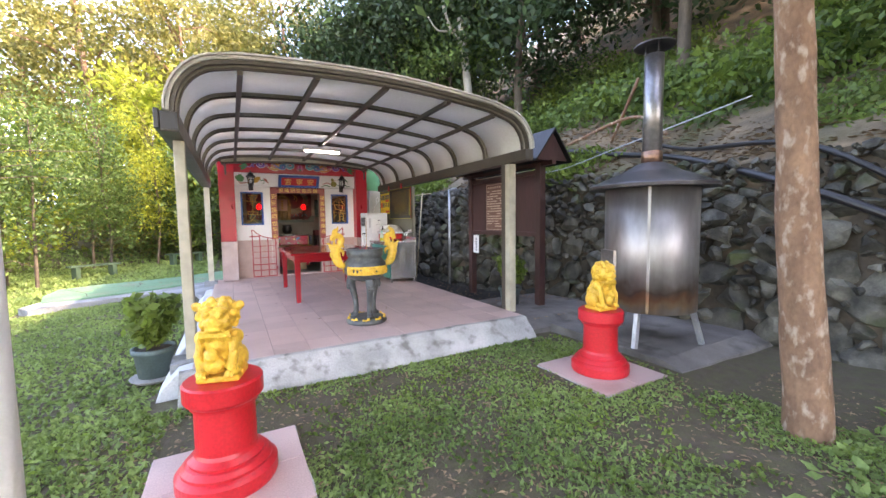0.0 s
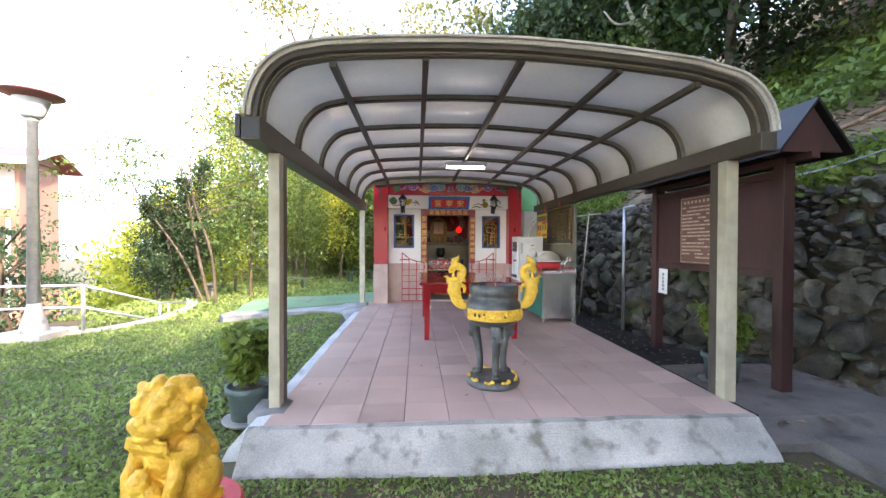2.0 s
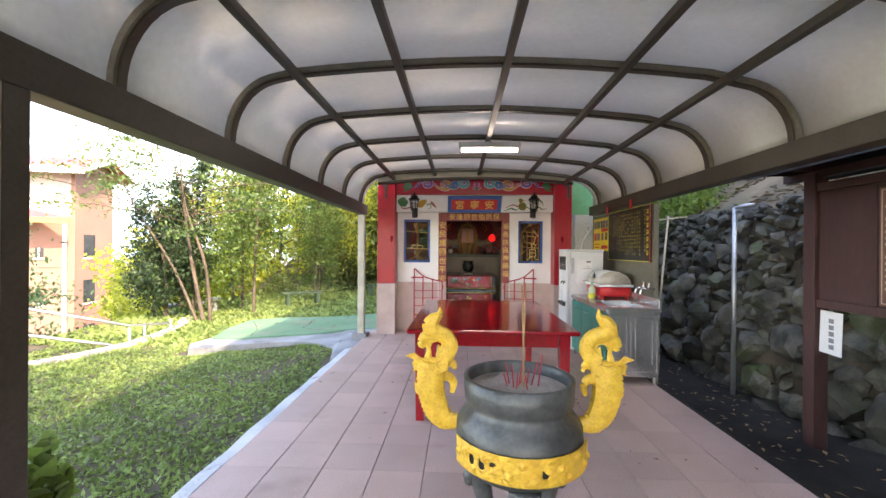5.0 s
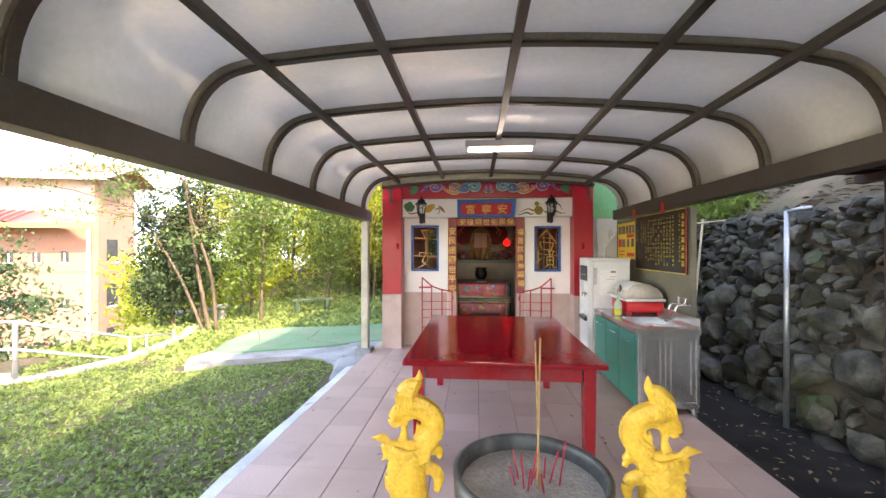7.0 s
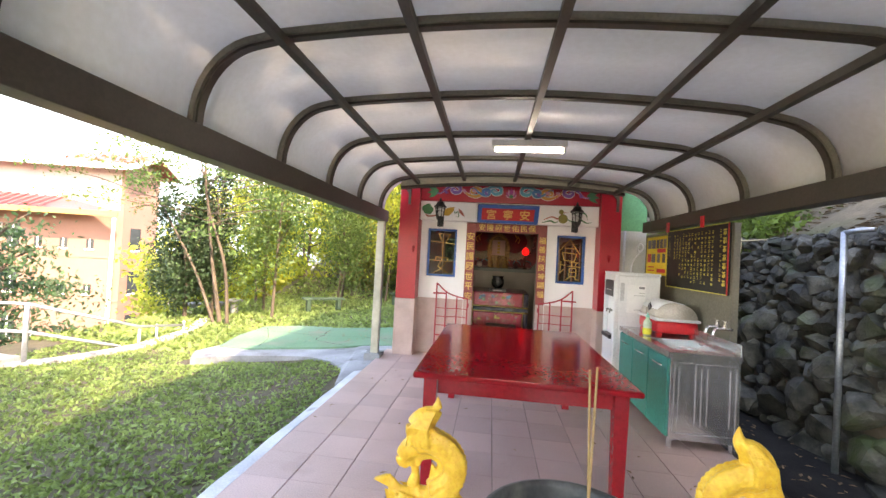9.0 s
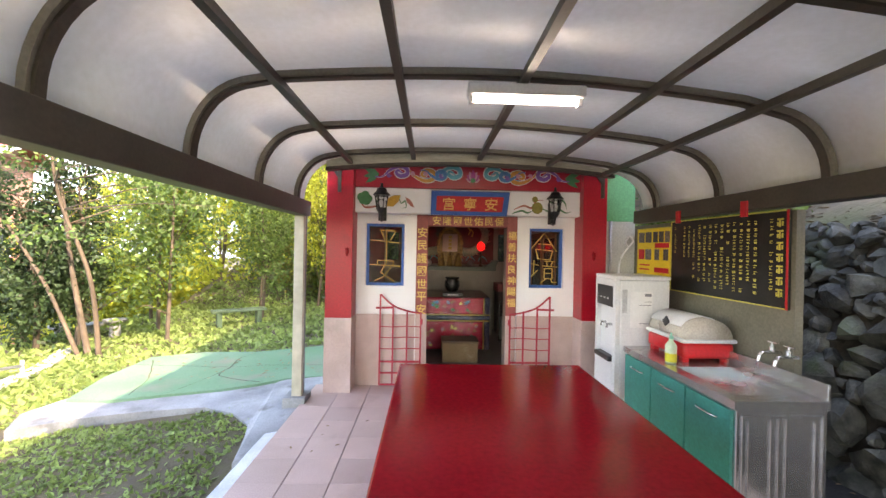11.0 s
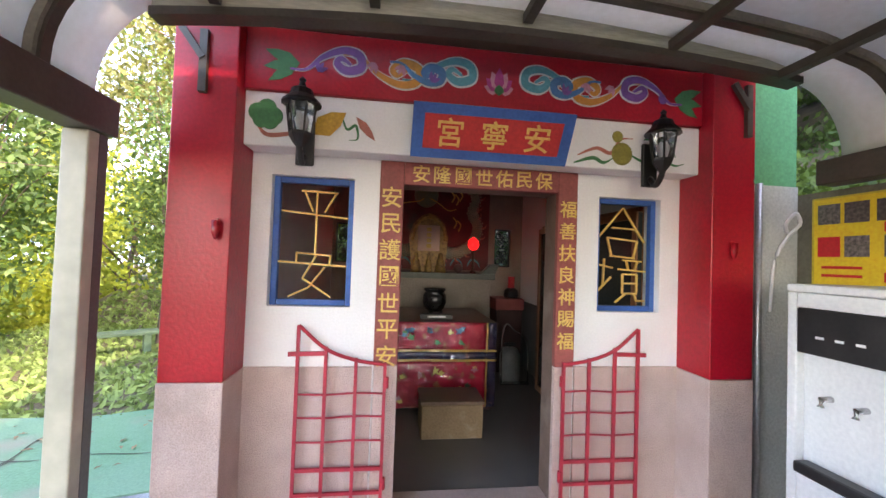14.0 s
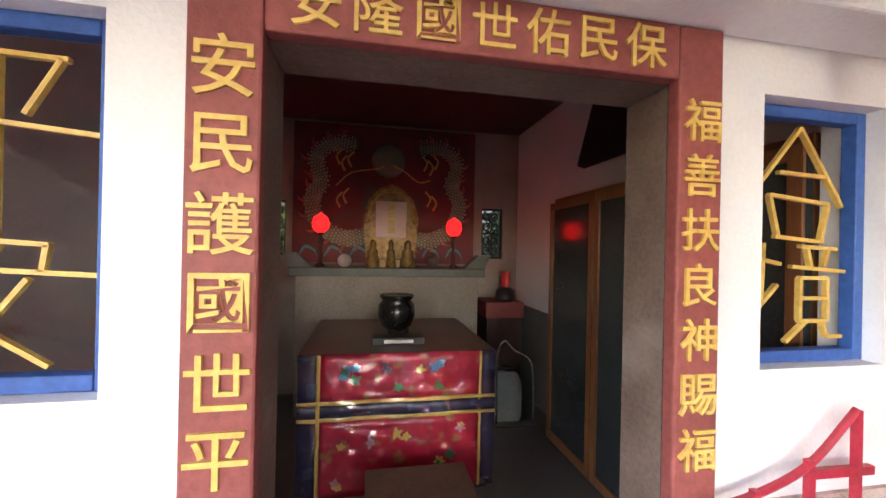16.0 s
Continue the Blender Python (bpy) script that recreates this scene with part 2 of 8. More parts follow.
def part(name, bm, material, parent=None, label="", smooth=False, kind=""):
    """Link a bmesh (in the parent's own axes) as one mesh under a thing or a part."""
    me = bpy.data.meshes.new(name)
    bm.to_mesh(me)
    bm.free()
    me.materials.append(material)
    if smooth:
        me.shade_smooth()
    ob = new(name, me)
    if parent is not None:
        ob.parent = parent
    return tagged(ob, label, kind=kind)


def setting(name, bm, material, label, category, smooth=False):
    return tagged(part(name, bm, material, None, "", smooth), label, category, kind="structure")


def box(bm, x0, x1, y0, y1, z0, z1, bevel=0.0, m=None):
    r = bmesh.ops.create_cube(bm, size=1.0, matrix=(m or Matrix()) @ Matrix.Translation(((x0 + x1) / 2, (y0 + y1) / 2, (z0 + z1) / 2)) @ Matrix.Diagonal((x1 - x0, y1 - y0, z1 - z0, 1)))
    if bevel:
        es = list({e for v in r["verts"] for e in v.link_edges})
        bmesh.ops.bevel(bm, geom=es, offset=bevel, segments=2, affect="EDGES", profile=0.5)
    return bm


def boxed(x0, x1, y0, y1, z0, z1, bevel=0.0, m=None):
    return box(bmesh.new(), x0, x1, y0, y1, z0, z1, bevel, m)


def lathe(bm, prof, seg=32, at=(0, 0, 0), m=None, cap=True):
    m = (m or Matrix()) @ Matrix.Translation(at)
    rings = []
    for r, z in prof:
        rings.append([bm.verts.new(m @ Vector((r * math.cos(2 * math.pi * i / seg), r * math.sin(2 * math.pi * i / seg), z))) for i in range(seg)])
    for a, b in zip(rings, rings[1:]):
        for i in range(seg):
            bm.faces.new((a[i], a[(i + 1) % seg], b[(i + 1) % seg], b[i]))
    if cap:
        bm.faces.new(list(reversed(rings[0])))
        bm.faces.new(rings[-1])
    return bm


def tube(bm, pts, r, seg=8, squash=1.0, up=(0, 0, 1)):
    """A round (or flattened) tube along points; r is one radius or one per point."""
    pts = [Vector(p) for p in pts]
    rs = r if hasattr(r, "__len__") else [r] * len(pts)
    rings = []
    for i, p in enumerate(pts):
        d = (pts[min(i + 1, len(pts) - 1)] - pts[max(i - 1, 0)]).normalized()
        u = Vector(up)
        if abs(d.dot(u)) > 0.95:
            u = Vector((1, 0, 0))
        s = d.cross(u).normalized()
        w = s.cross(d).normalized()
        rings.append([bm.verts.new(p + (s * math.cos(2 * math.pi * k / seg) + w * math.sin(2 * math.pi * k / seg) * squash) * rs[i]) for k in range(seg)])
    for a, b in zip(rings, rings[1:]):
        for k in range(seg):
            bm.faces.new((a[k], a[(k + 1) % seg], b[(k + 1) % seg], b[k]))
    bm.faces.new(list(reversed(rings[0])))
    bm.faces.new(rings[-1])
    bmesh.ops.recalc_face_normals(bm, faces=bm.faces[:])
    return bm


def bar(bm, a, b, w, h, up=(0, 0, 1)):
    """A rectangular bar from a to b."""
    a, b = Vector(a), Vector(b)
    d = (b - a).normalized()
    u = Vector(up) if abs(d.dot(Vector(up))) < 0.95 else Vector((1, 0, 0))
    s = d.cross(u).normalized()
    v = s.cross(d).normalized()
    m = Matrix((s, d, v)).transposed().to_4x4()
    m.translation = (a + b) / 2
    return box(bm, -w / 2, w / 2, -(b - a).length / 2, (b - a).length / 2, -h / 2, h / 2, 0, m)


def slab(bm, poly, depth, m=None, bevel=0.0):
    """An outline in x and z, with thickness from y=0 towards -depth."""
    m = m or Matrix()
    f = [bm.verts.new(m @ Vector((x, -depth, z))) for x, z in poly]
    k = [bm.verts.new(m @ Vector((x, 0, z))) for x, z in poly]
    bm.faces.new(f)
    bm.faces.new(list(reversed(k)))
    for i in range(len(poly)):
        j = (i + 1) % len(poly)
        bm.faces.new((f[i], k[i], k[j], f[j]))
    bmesh.ops.recalc_face_normals(bm, faces=bm.faces[:])
    return bm


def curve_line(pts, n=24):
    """A smooth line through points (Catmull-Rom)."""
    p = [Vector(q) for q in pts]
    p = [p[0] * 2 - p[1]] + p + [p[-1] * 2 - p[-2]]
    out = []
    for i in range(1, len(p) - 2):
        for k in range(n):
            t = k / n
            a, b, c, d = p[i - 1:i + 3]
            out.append(0.5 * ((2 * b) + (c - a) * t + (2 * a - 5 * b + 4 * c - d) * t * t + (3 * b - 3 * c + d - a) * t ** 3))
    out.append(p[-2])
    return out


def mesh_from(name, verts, faces, material, parent=None, label="", smooth=False):
    me = bpy.data.meshes.new(name)
    me.from_pydata(verts, [], faces)
    me.materials.append(material)
    if smooth:
        me.shade_smooth()
    ob = new(name, me)
    if parent is not None:
        ob.parent = parent
    return tagged(ob, label)


def leaves(name, centres, size, material, parent=None, seed=0, droop=0.3, long=1.7, label=""):
    """Many single leaves, each two folded quads' worth of surface, round the given places (an N x 3 array)."""
    rng = np.random.default_rng(seed)
    n = len(centres)
    a = rng.normal(size=(n, 3))
    a[:, 2] -= droop
    a /= np.linalg.norm(a, axis=1)[:, None]
    b = np.cross(a, rng.normal(size=(n, 3)))
    b /= np.linalg.norm(b, axis=1)[:, None]
    s = size * rng.uniform(0.6, 1.35, n)[:, None]
    c = np.asarray(centres, float)
    v = np.stack([c - a * s * long / 2, c + b * s * 0.42, c + a * s * long / 2, c - b * s * 0.42], 1).reshape(-1, 3)
    me = bpy.data.meshes.new(name)
    me.vertices.add(4 * n)
    me.vertices.foreach_set("co", v.astype(np.float32).ravel())
    me.loops.add(4 * n)
    me.loops.foreach_set("vertex_index", np.arange(4 * n, dtype=np.int32))
    me.polygons.add(n)
    me.polygons.foreach_set("loop_start", np.arange(0, 4 * n, 4, dtype=np.int32))
    me.materials.append(material)
    me.update(calc_edges=True)
    ob = new(name, me)
    if parent is not None:
        ob.parent = parent
    return tagged(ob, label)


def glyphs(text, size, depth=0.004):
    """A bmesh of raised letters in x and z, centred on the origin, facing -y."""
    cu = bpy.data.curves.new("letters", "FONT")
    cu.body, cu.size, cu.extrude, cu.resolution_u = text, size, depth / 2, 2
    cu.align_x, cu.align_y, cu.offset = "CENTER", "CENTER", size * 0.007
    ob = bpy.data.objects.new("letters", cu)
    scene.collection.objects.link(ob)
    dg = bpy.context.evaluated_depsgraph_get()
    me = bpy.data.meshes.new_from_object(ob.evaluated_get(dg))
    bm = bmesh.new()
    bm.from_mesh(me)
    bpy.data.objects.remove(ob)
    bpy.data.curves.remove(cu)
    bpy.data.meshes.remove(me)
    if bm.verts:
        xs, ys = [v.co.x for v in bm.verts], [v.co.y for v in bm.verts]
        bmesh.ops.translate(bm, verts=bm.verts[:], vec=(-(min(xs) + max(xs)) / 2, -(min(ys) + max(ys)) / 2, 0))
    bmesh.ops.rotate(bm, verts=bm.verts[:], matrix=Matrix.Rotation(radians(90), 3, "X"))
    return bm


def moved(bm, m):
    bmesh.ops.transform(bm, matrix=m, verts=bm.verts[:])
    return bm


# ---- ground ----
def lawn_z(x, y):
    z = -0.22 + 0.012 * math.sin(x * 1.7 + y) + 0.01 * math.sin(y * 2.3 - x)
    if x < -0.4:
        z += 0.10 * min(1, max(0, (y - 4) / 4)) * max(0, 1 - (-0.4 - x) / 3) - 0.02 * min(5, -x)
    if y > 9:
        z += 0.004 * (y - 9) * max(0, min(1, (x + 6) / 3))
    edge = -6.3 - 0.15 * max(0, y - 8) + max(0, (y - 9.0)) * 0.12
    if x < edge:
        z -= min(9.0, (edge - x) * 0.62)
    if y > 17:
        z += (min(y, 42) - 17) * 0.30 * max(0, min(1, (x + 16) / 10))
    return z


def wall_x(y):
    """The foot line of the dry stone wall along the hill."""
    if y > 6.8:
        return 4.30
    if y > 5.0:
        return 4.30 + (6.8 - y) / 1.8 * 0.45
    return 4.75 + min(0.5, (5.0 - y) * 0.16)


def hill_z(x, y):
    d = x - wall_x(y) - 0.25
    return 1.78 + 0.10 * math.sin(y * 1.3) + d * 0.50 + 0.25 * math.sin(x * 0.7 + y * 0.5) * min(1, d / 3) + max(0, d - 5) * 0.25


def sheet_mesh(name, xs, ys, f, material, label, category):
    bm = bmesh.new()
    g = [[bm.verts.new((x, y, f(x, y))) for x in xs] for y in ys]
    for j in range(len(ys) - 1):
        for i in range(len(xs) - 1):
            bm.faces.new((g[j][i], g[j][i + 1], g[j + 1][i + 1], g[j + 1][i]))
    return setting(name, bm, material, label, category, True)


def spaced(*spans):
    out = []
    for a, b, n in spans:
        out += [a + (b - a) * i / n for i in range(n)]
    return out + [spans[-1][1]]


sheet_mesh("ground", spaced((-900, -60, 6), (-60, -20, 16), (-20, -3, 34), (-3, 5.6, 30), (5.6, 900, 5)), spaced((-900, -40, 5), (-40, -4, 12), (-4, 20, 60), (20, 60, 16), (60, 900, 6)), lawn_z, GRASS_SOIL, "grassy ground with bare soil patches and dry leaves", "ground")


def run_x(bm, poly, x0, x1):
    """An outline in y and z drawn out along x."""
    a = [bm.verts.new((x0, y, z)) for y, z in poly]
    b = [bm.verts.new((x1, y, z)) for y, z in poly]
    bm.faces.new(a), bm.faces.new(list(reversed(b)))
    for i in range(len(poly)):
        j = (i + 1) % len(poly)
        bm.faces.new((a[i], b[i], b[j], a[j]))
    bmesh.ops.recalc_face_normals(bm, faces=bm.faces[:])
    return bm


def run_y(bm, poly, y0, y1):
    """An outline in x and z drawn out along y."""
    a = [bm.verts.new((x, y0, z)) for x, z in poly]
    b = [bm.verts.new((x, y1, z)) for x, z in poly]
    bm.faces.new(a), bm.faces.new(list(reversed(b)))
    for i in range(len(poly)):
        j = (i + 1) % len(poly)
        bm.faces.new((a[i], b[i], b[j], a[j]))
    bmesh.ops.recalc_face_normals(bm, faces=bm.faces[:])
    return bm


def rough_up(bm, amount, scale=6.0, cut=0):
    if cut:
        bmesh.ops.subdivide_edges(bm, edges=bm.edges[:], cuts=cut, use_grid_fill=True)
    for v in bm.verts:
        v.co += noise.noise_vector(v.co * scale) * amount
    return bm


# ---- paved floor ----
FX0, FX1, FY0, FY1 = -0.25, 3.27, 3.50, 9.20
floor = setting("floor", boxed(FX0, FX1, FY0, FY1, -0.30, -0.010), GROUT, "concrete slab paved with pink ceramic tiles", "floor")
bm = run_x(bmesh.new(), [(3.50, 0.0), (3.50, -0.32), (3.18, -0.32), (3.25, -0.19), (3.44, -0.004)], -0.33, 3.27)
kerb = setting("kerb", rough_up(bm, 0.012, 5, 14), CONCRETE, "weathered grey concrete kerb with worn whitish paint", "kerb", False)
bm = run_y(bmesh.new(), [(-0.25, -0.004), (-0.25, -0.3), (-0.55, -0.3), (-0.46, -0.13), (-0.36, -0.02)], 3.46, 8.05)
setting("kerb_side", rough_up(bm, 0.014, 4, 14), WHITEWASH, "pale concrete border sloping to the grass", "kerb", False)
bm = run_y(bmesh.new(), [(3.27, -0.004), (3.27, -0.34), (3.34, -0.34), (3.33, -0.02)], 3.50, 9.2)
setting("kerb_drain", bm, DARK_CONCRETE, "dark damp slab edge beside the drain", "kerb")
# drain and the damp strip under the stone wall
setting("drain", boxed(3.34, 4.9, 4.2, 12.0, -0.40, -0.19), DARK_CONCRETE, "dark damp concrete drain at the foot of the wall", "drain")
bm = run_x(bmesh.new(), [(4.95, -0.10), (4.95, -0.4), (3.35, -0.4), (3.35, -0.16), (3.6, -0.08)], 3.275, 5.2)
setting("pavement", rough_up(bm, 0.015, 3, 8), GREY_CONCRETE, "grey concrete apron with dry leaves beside the slab", "pavement")
bm = run_x(bmesh.new(), [(3.35, -0.12), (3.35, -0.4), (1.65, -0.4), (1.7, -0.19), (1.9, -0.13)], 3.6, 5.4)
setting("pavement_burner", rough_up(bm, 0.02, 2.5, 8), GREY_CONCRETE, "rough concrete pad under the paper burner", "pavement")
def court_z(x, y):
    """Height of the gently falling green court."""
    return -0.045 + 0.03 * x


# back left: concrete apron and the green painted court
bm = bmesh.new()
f = bm.faces.new([bm.verts.new(p) for p in ((-0.25, 7.5, -0.02), (-0.42, 7.62, -0.05), (-0.55, 8.1, -0.08), (-0.65, 8.38, -0.10), (-0.92, 8.66, -0.11), (-1.30, 8.82, -0.12), (-1.85, 8.74, -0.13), (-2.42, 8.60, -0.15), (-2.85, 8.36, -0.16), (-3.1, 8.75, -0.17), (-2.9, 9.5, -0.16), (-0.9, 9.95, -0.10), (-0.02, 9.98, -0.06), (-0.02, 8.0, -0.004))])
r = bmesh.ops.extrude_face_region(bm, geom=[f])
bmesh.ops.translate(bm, verts=[v for v in r["geom"] if isinstance(v, bmesh.types.BMVert)], vec=(0, 0, -0.2))
bmesh.ops.recalc_face_normals(bm, faces=bm.faces[:])
setting("pavement_side", bm, PALE_CONCRETE, "pale worn concrete apron beside the shrine", "pavement")
bm = bmesh.new()
f = bm.faces.new([bm.verts.new((x, y, court_z(x, y))) for x, y in ((-0.10, 9.70), (-0.72, 9.58), (-1.02, 9.40), (-1.36, 9.25), (-1.9, 9.12), (-2.4, 8.98), (-2.9, 9.02), (-3.12, 9.8), (-3.16, 10.7), (-2.5, 10.95), (-1.7, 10.9), (-1.0, 11.1), (-0.10, 11.5))])
r = bmesh.ops.extrude_face_region(bm, geom=[f])
bmesh.ops.translate(bm, verts=[v for v in r["geom"] if isinstance(v, bmesh.types.BMVert)], vec=(0, 0, -0.2))
bmesh.ops.recalc_face_normals(bm, faces=bm.faces[:])
court = setting("court", bm, GREEN_PAINT, "worn green-painted concrete court", "court")
for k, line in enumerate((((-0.3, 10.1), (-1.0, 10.15), (-1.7, 10.1), (-2.5, 10.2), (-3.1, 10.3)), ((-1.9, 9.15), (-1.75, 9.6), (-1.68, 10.1), (-1.75, 10.5), (-1.6, 10.85)), ((-1.0, 9.45), (-1.62, 9.72), (-1.66, 10.14)), ((-2.3, 9.1), (-2.5, 9.7), (-3.0, 10.5)))):
    bm = bmesh.new()
    pts = curve_line([(x, y, 0) for x, y in line], 8)
    w = [bm.verts.new((p.x + s * (0.003 + 0.008 * abs(noise.noise(p * 3))), p.y + s * 0.005 + 0.03 * noise.noise(p * 4), 0)) for p in pts for s in (-1, 1)]
    for i in range(len(pts) - 1):
        bm.faces.new((w[2 * i], w[2 * i + 1], w[2 * i + 3], w[2 * i + 2]))
    for v in bm.verts:
        v.co.z = court_z(v.co.x, v.co.y) + 0.006
    part("crack", bm, EARTH, court, "dirt-filled crack")

# ---- canopy ----
BX0, BX1 = -0.285, 3.305
PURLINS = [(0.22, 2.477), (0.855, 2.537), (1.53, 2.547), (2.24, 2.50), (2.83, 2.418)]
RIBS = [3.50, 4.31, 5.14, 5.95, 6.77, 7.60, 8.43]


def vault():
    """The cross-section of the canopy, in x and z, from one beam to the other."""
    pts = []
    for k in range(9):
        a = radians(180 - 78 * k / 8)
        pts.append((0.10 + 0.36 * math.cos(a), 2.07 + 0.42 * math.sin(a)))
    for k in range(1, 16):
        x = pts[8][0] + (2.95 - pts[8][0]) * k / 16
        t = (x - 1.50) / 1.5
        pts.append((x, 2.572 - 0.085 * t * t - 0.012 * t - 0.032 * max(0.0, t)))
    for k in range(9):
        a = radians(72 - 72 * k / 8)
        pts.append((2.92 + 0.37 * math.cos(a), 2.05 + 0.375 * math.sin(a)))
    return pts


VAULT = vault()
canopy = thing("canopy", (1.5, 3.5, 0), "vaulted carport canopy with white sheets on olive steel ribs", "canopy")
canopy.matrix_world = Matrix()


def offset(pts, d):
    out = []
    for i, (x, z) in enumerate(pts):
        a, b = pts[max(i - 1, 0)], pts[min(i + 1, len(pts) - 1)]
        t = Vector((b[0] - a[0], b[1] - a[1])).normalized()
        out.append((x - t.y * d, z + t.x * d))
    return out


def band(bm, inner, outer, y0, y1):
    n = len(inner)
    rows = [[bm.verts.new((x, y, z)) for x, z in pts] for y in (y0, y1) for pts in (inner, outer)]
    i0, o0, i1, o1 = rows
    for k in range(n - 1):
        bm.faces.new((i0[k], i0[k + 1], i1[k + 1], i1[k]))
        bm.faces.new((o0[k], o1[k], o1[k + 1], o0[k + 1]))
        bm.faces.new((i0[k], o0[k], o0[k + 1], i0[k + 1]))
        bm.faces.new((i1[k], i1[k + 1], o1[k + 1], o1[k]))
    bm.faces.new((i0[0], i1[0], o1[0], o0[0])), bm.faces.new((i0[-1], o0[-1], o1[-1], i1[-1]))
    bmesh.ops.recalc_face_normals(bm, faces=bm.faces[:])
    return bm


for y0, y1 in zip(RIBS, RIBS[1:] + [8.72]):
    part("roof_sheet", band(bmesh.new(), offset(VAULT, 0.012), offset(VAULT, 0.018), y0 + 0.003, y1 - 0.003), SHEET, canopy, "white translucent roof sheet", True)
for y in RIBS:
    part("rib", band(bmesh.new(), offset(VAULT, -0.035), offset(VAULT, 0.010), y - 0.02, y + 0.02), STEEL_OLIVE, canopy, "curved olive steel rib")
    part("rib_cap", band(bmesh.new(), offset(VAULT, -0.022), offset(VAULT, 0.009), y - 0.036, y - 0.0205), RIB_PAINT, canopy, "pale rib edge")
for k in range(3):
    part("rim", band(bmesh.new(), offset(VAULT, (-0.01, 0.022, 0.05)[k]), offset(VAULT, (0.02, 0.048, 0.066)[k]), 3.42 - 0.02 * k, 3.475 - 0.012 * k), (STEEL_OLIVE, PALE_TRIM, PALE_TRIM)[k], canopy, "curved front edge trim")
for x, z in PURLINS:
    part("purlin", boxed(x - 0.022, x + 0.022, 3.50, 8.62, z - 0.035, z + 0.008), STEEL_OLIVE, canopy, "olive steel purlin")
for x0, x1, zt in ((-0.35, -0.225, 2.07), (3.245, 3.37, 2.05)):
    part("beam", boxed(x0, x1, 3.42, 8.80, 1.915, zt, 0.006), STEEL_OLIVE, canopy, "olive steel side beam")
# black plate in place of the shaded hollow at the beam end
part("end_shade_plate", boxed(-0.343, -0.232, 3.414, 3.4195, 1.930, 2.06), BLACK_PLASTIC, canopy, "black plate standing in for the shade inside the open beam end")
part("gutter", boxed(-0.385, -0.3505, 3.41, 8.8, 1.93, 2.085, 0.006), BLACK_PLASTIC, canopy, "dark gutter")
for x, y, w in ((-0.268, 3.87, 0.082), (3.305, 3.83, 0.10), (-0.30, 8.73, 0.10)):
    d = 0.095 if y < 5 else 0.06
    part("post", boxed(x - w / 2, x + w / 2, y - d, y, -0.02, 1.914, 0.006), POST_PAINT, canopy, "square cream steel post")
    # added dark box that paints the shade on the inner side of the post
    part("post_shade_box", boxed(x - w / 2 + 0.003, x + w / 2 - 0.003, y + 0.001, y + d * 0.9, -0.02, 1.914, 0.004), STEEL_OLIVE, canopy, "dark olive box standing in for the shaded inner side of the post")
bm = rough_up(boxed(-0.42, -0.17, 3.68, 3.96, -0.32, 0.002), 0.012, 6, 4)
part("footing", bm, PALE_CONCRETE, canopy, "concrete footing")
part("footing", rough_up(boxed(-0.42, -0.2, 8.62, 8.84, -0.2, 0.06), 0.006, 6, 3), PALE_CONCRETE, canopy, "concrete footing")
# rusty eaves gutter of the shrine under the last rib
arch = [(-0.03 + 0.0745 * k, 2.645 - 0.085 * ((0.0745 * k - 1.49) / 1.49) ** 2) for k in range(41)]
bm = band(bmesh.new(), [(x, z - 0.15) for x, z in arch], arch, 8.64, 8.69)
part("edge_angle", band(bmesh.new(), [(x, z - 0.185) for x, z in arch], [(x, z - 0.151) for x, z in arch], 8.62, 8.70), STEEL_OLIVE, canopy, "dark angle under the end plate")
part("end_plate", bm, shade("weathered_zinc", (0.60, 0.58, 0.47), (0.36, 0.35, 0.27), 6, 0.5, 0.4, dirt=(0.62, 0.6, 0.5), dirt_scale=5, dirt_at=0.6, axis=(0.3, 1, 2)), canopy, "weathered zinc end plate")
lamp = thing("fluorescent_lamp", (1.545, 6.77, 2.40), "white fluorescent batten lamp hung under the canopy", "lamp")
part("batten", boxed(-0.32, 0.32, -0.055, 0.055, 0.04, 0.10, 0.008), APPLIANCE, lamp)
bm = bmesh.new()
lathe(bm, [(0.014, -0.29), (0.014, 0.29)], 12, m=pose(0, 0.0, 0.022, 0, 90, 0))
part("tube", bm, glow("fluorescent_tube", (1.0, 0.98, 0.92), 6.0), lamp, "lit white tube", True)
for s in (-1, 1):
    part("holder", boxed(s * 0.30 - 0.012, s * 0.30 + 0.012, -0.02, 0.02, 0.0, 0.04), APPLIANCE, lamp)
part("hanger", boxed(-0.02, 0.02, -0.015, 0.015, 0.10, 0.155), GALVANISED, lamp)

# ---- shrine ----
WY, PY = 9.20, 8.94
bm = bmesh.new()
W0, W1 = WY, WY + 0.16
for x0, x1, z0, z1 in ((-0.10, 0.293, -0.1, 2.7), (0.74, 0.885, -0.1, 2.7), (0.293, 0.74, -0.1, 1.155), (0.293, 0.74, 1.882, 2.7), (0.885, 2.067, 1.985, 2.7), (2.067, 2.215, -0.1, 2.7), (2.626, 3.02, -0.1, 2.7), (2.215, 2.626, -0.1, 1.155), (2.215, 2.626, 1.863, 2.7)):
    box(bm, x0, x1, W0, W1, z0, z1)
wall = setting("wall_front", bm, WHITE_WALL, "white painted shrine front with door and two windows", "wall")
bm = bmesh.new()
box(bm, 0.192, 0.876, WY - 0.014, WY - 0.001, -0.02, 0.825), box(bm, 2.074, 2.748, WY - 0.014, WY - 0.001, -0.02, 0.825)
setting("wainscot", bm, PINK_STONE, "pink stone-chip render along the wall foot", "wall")
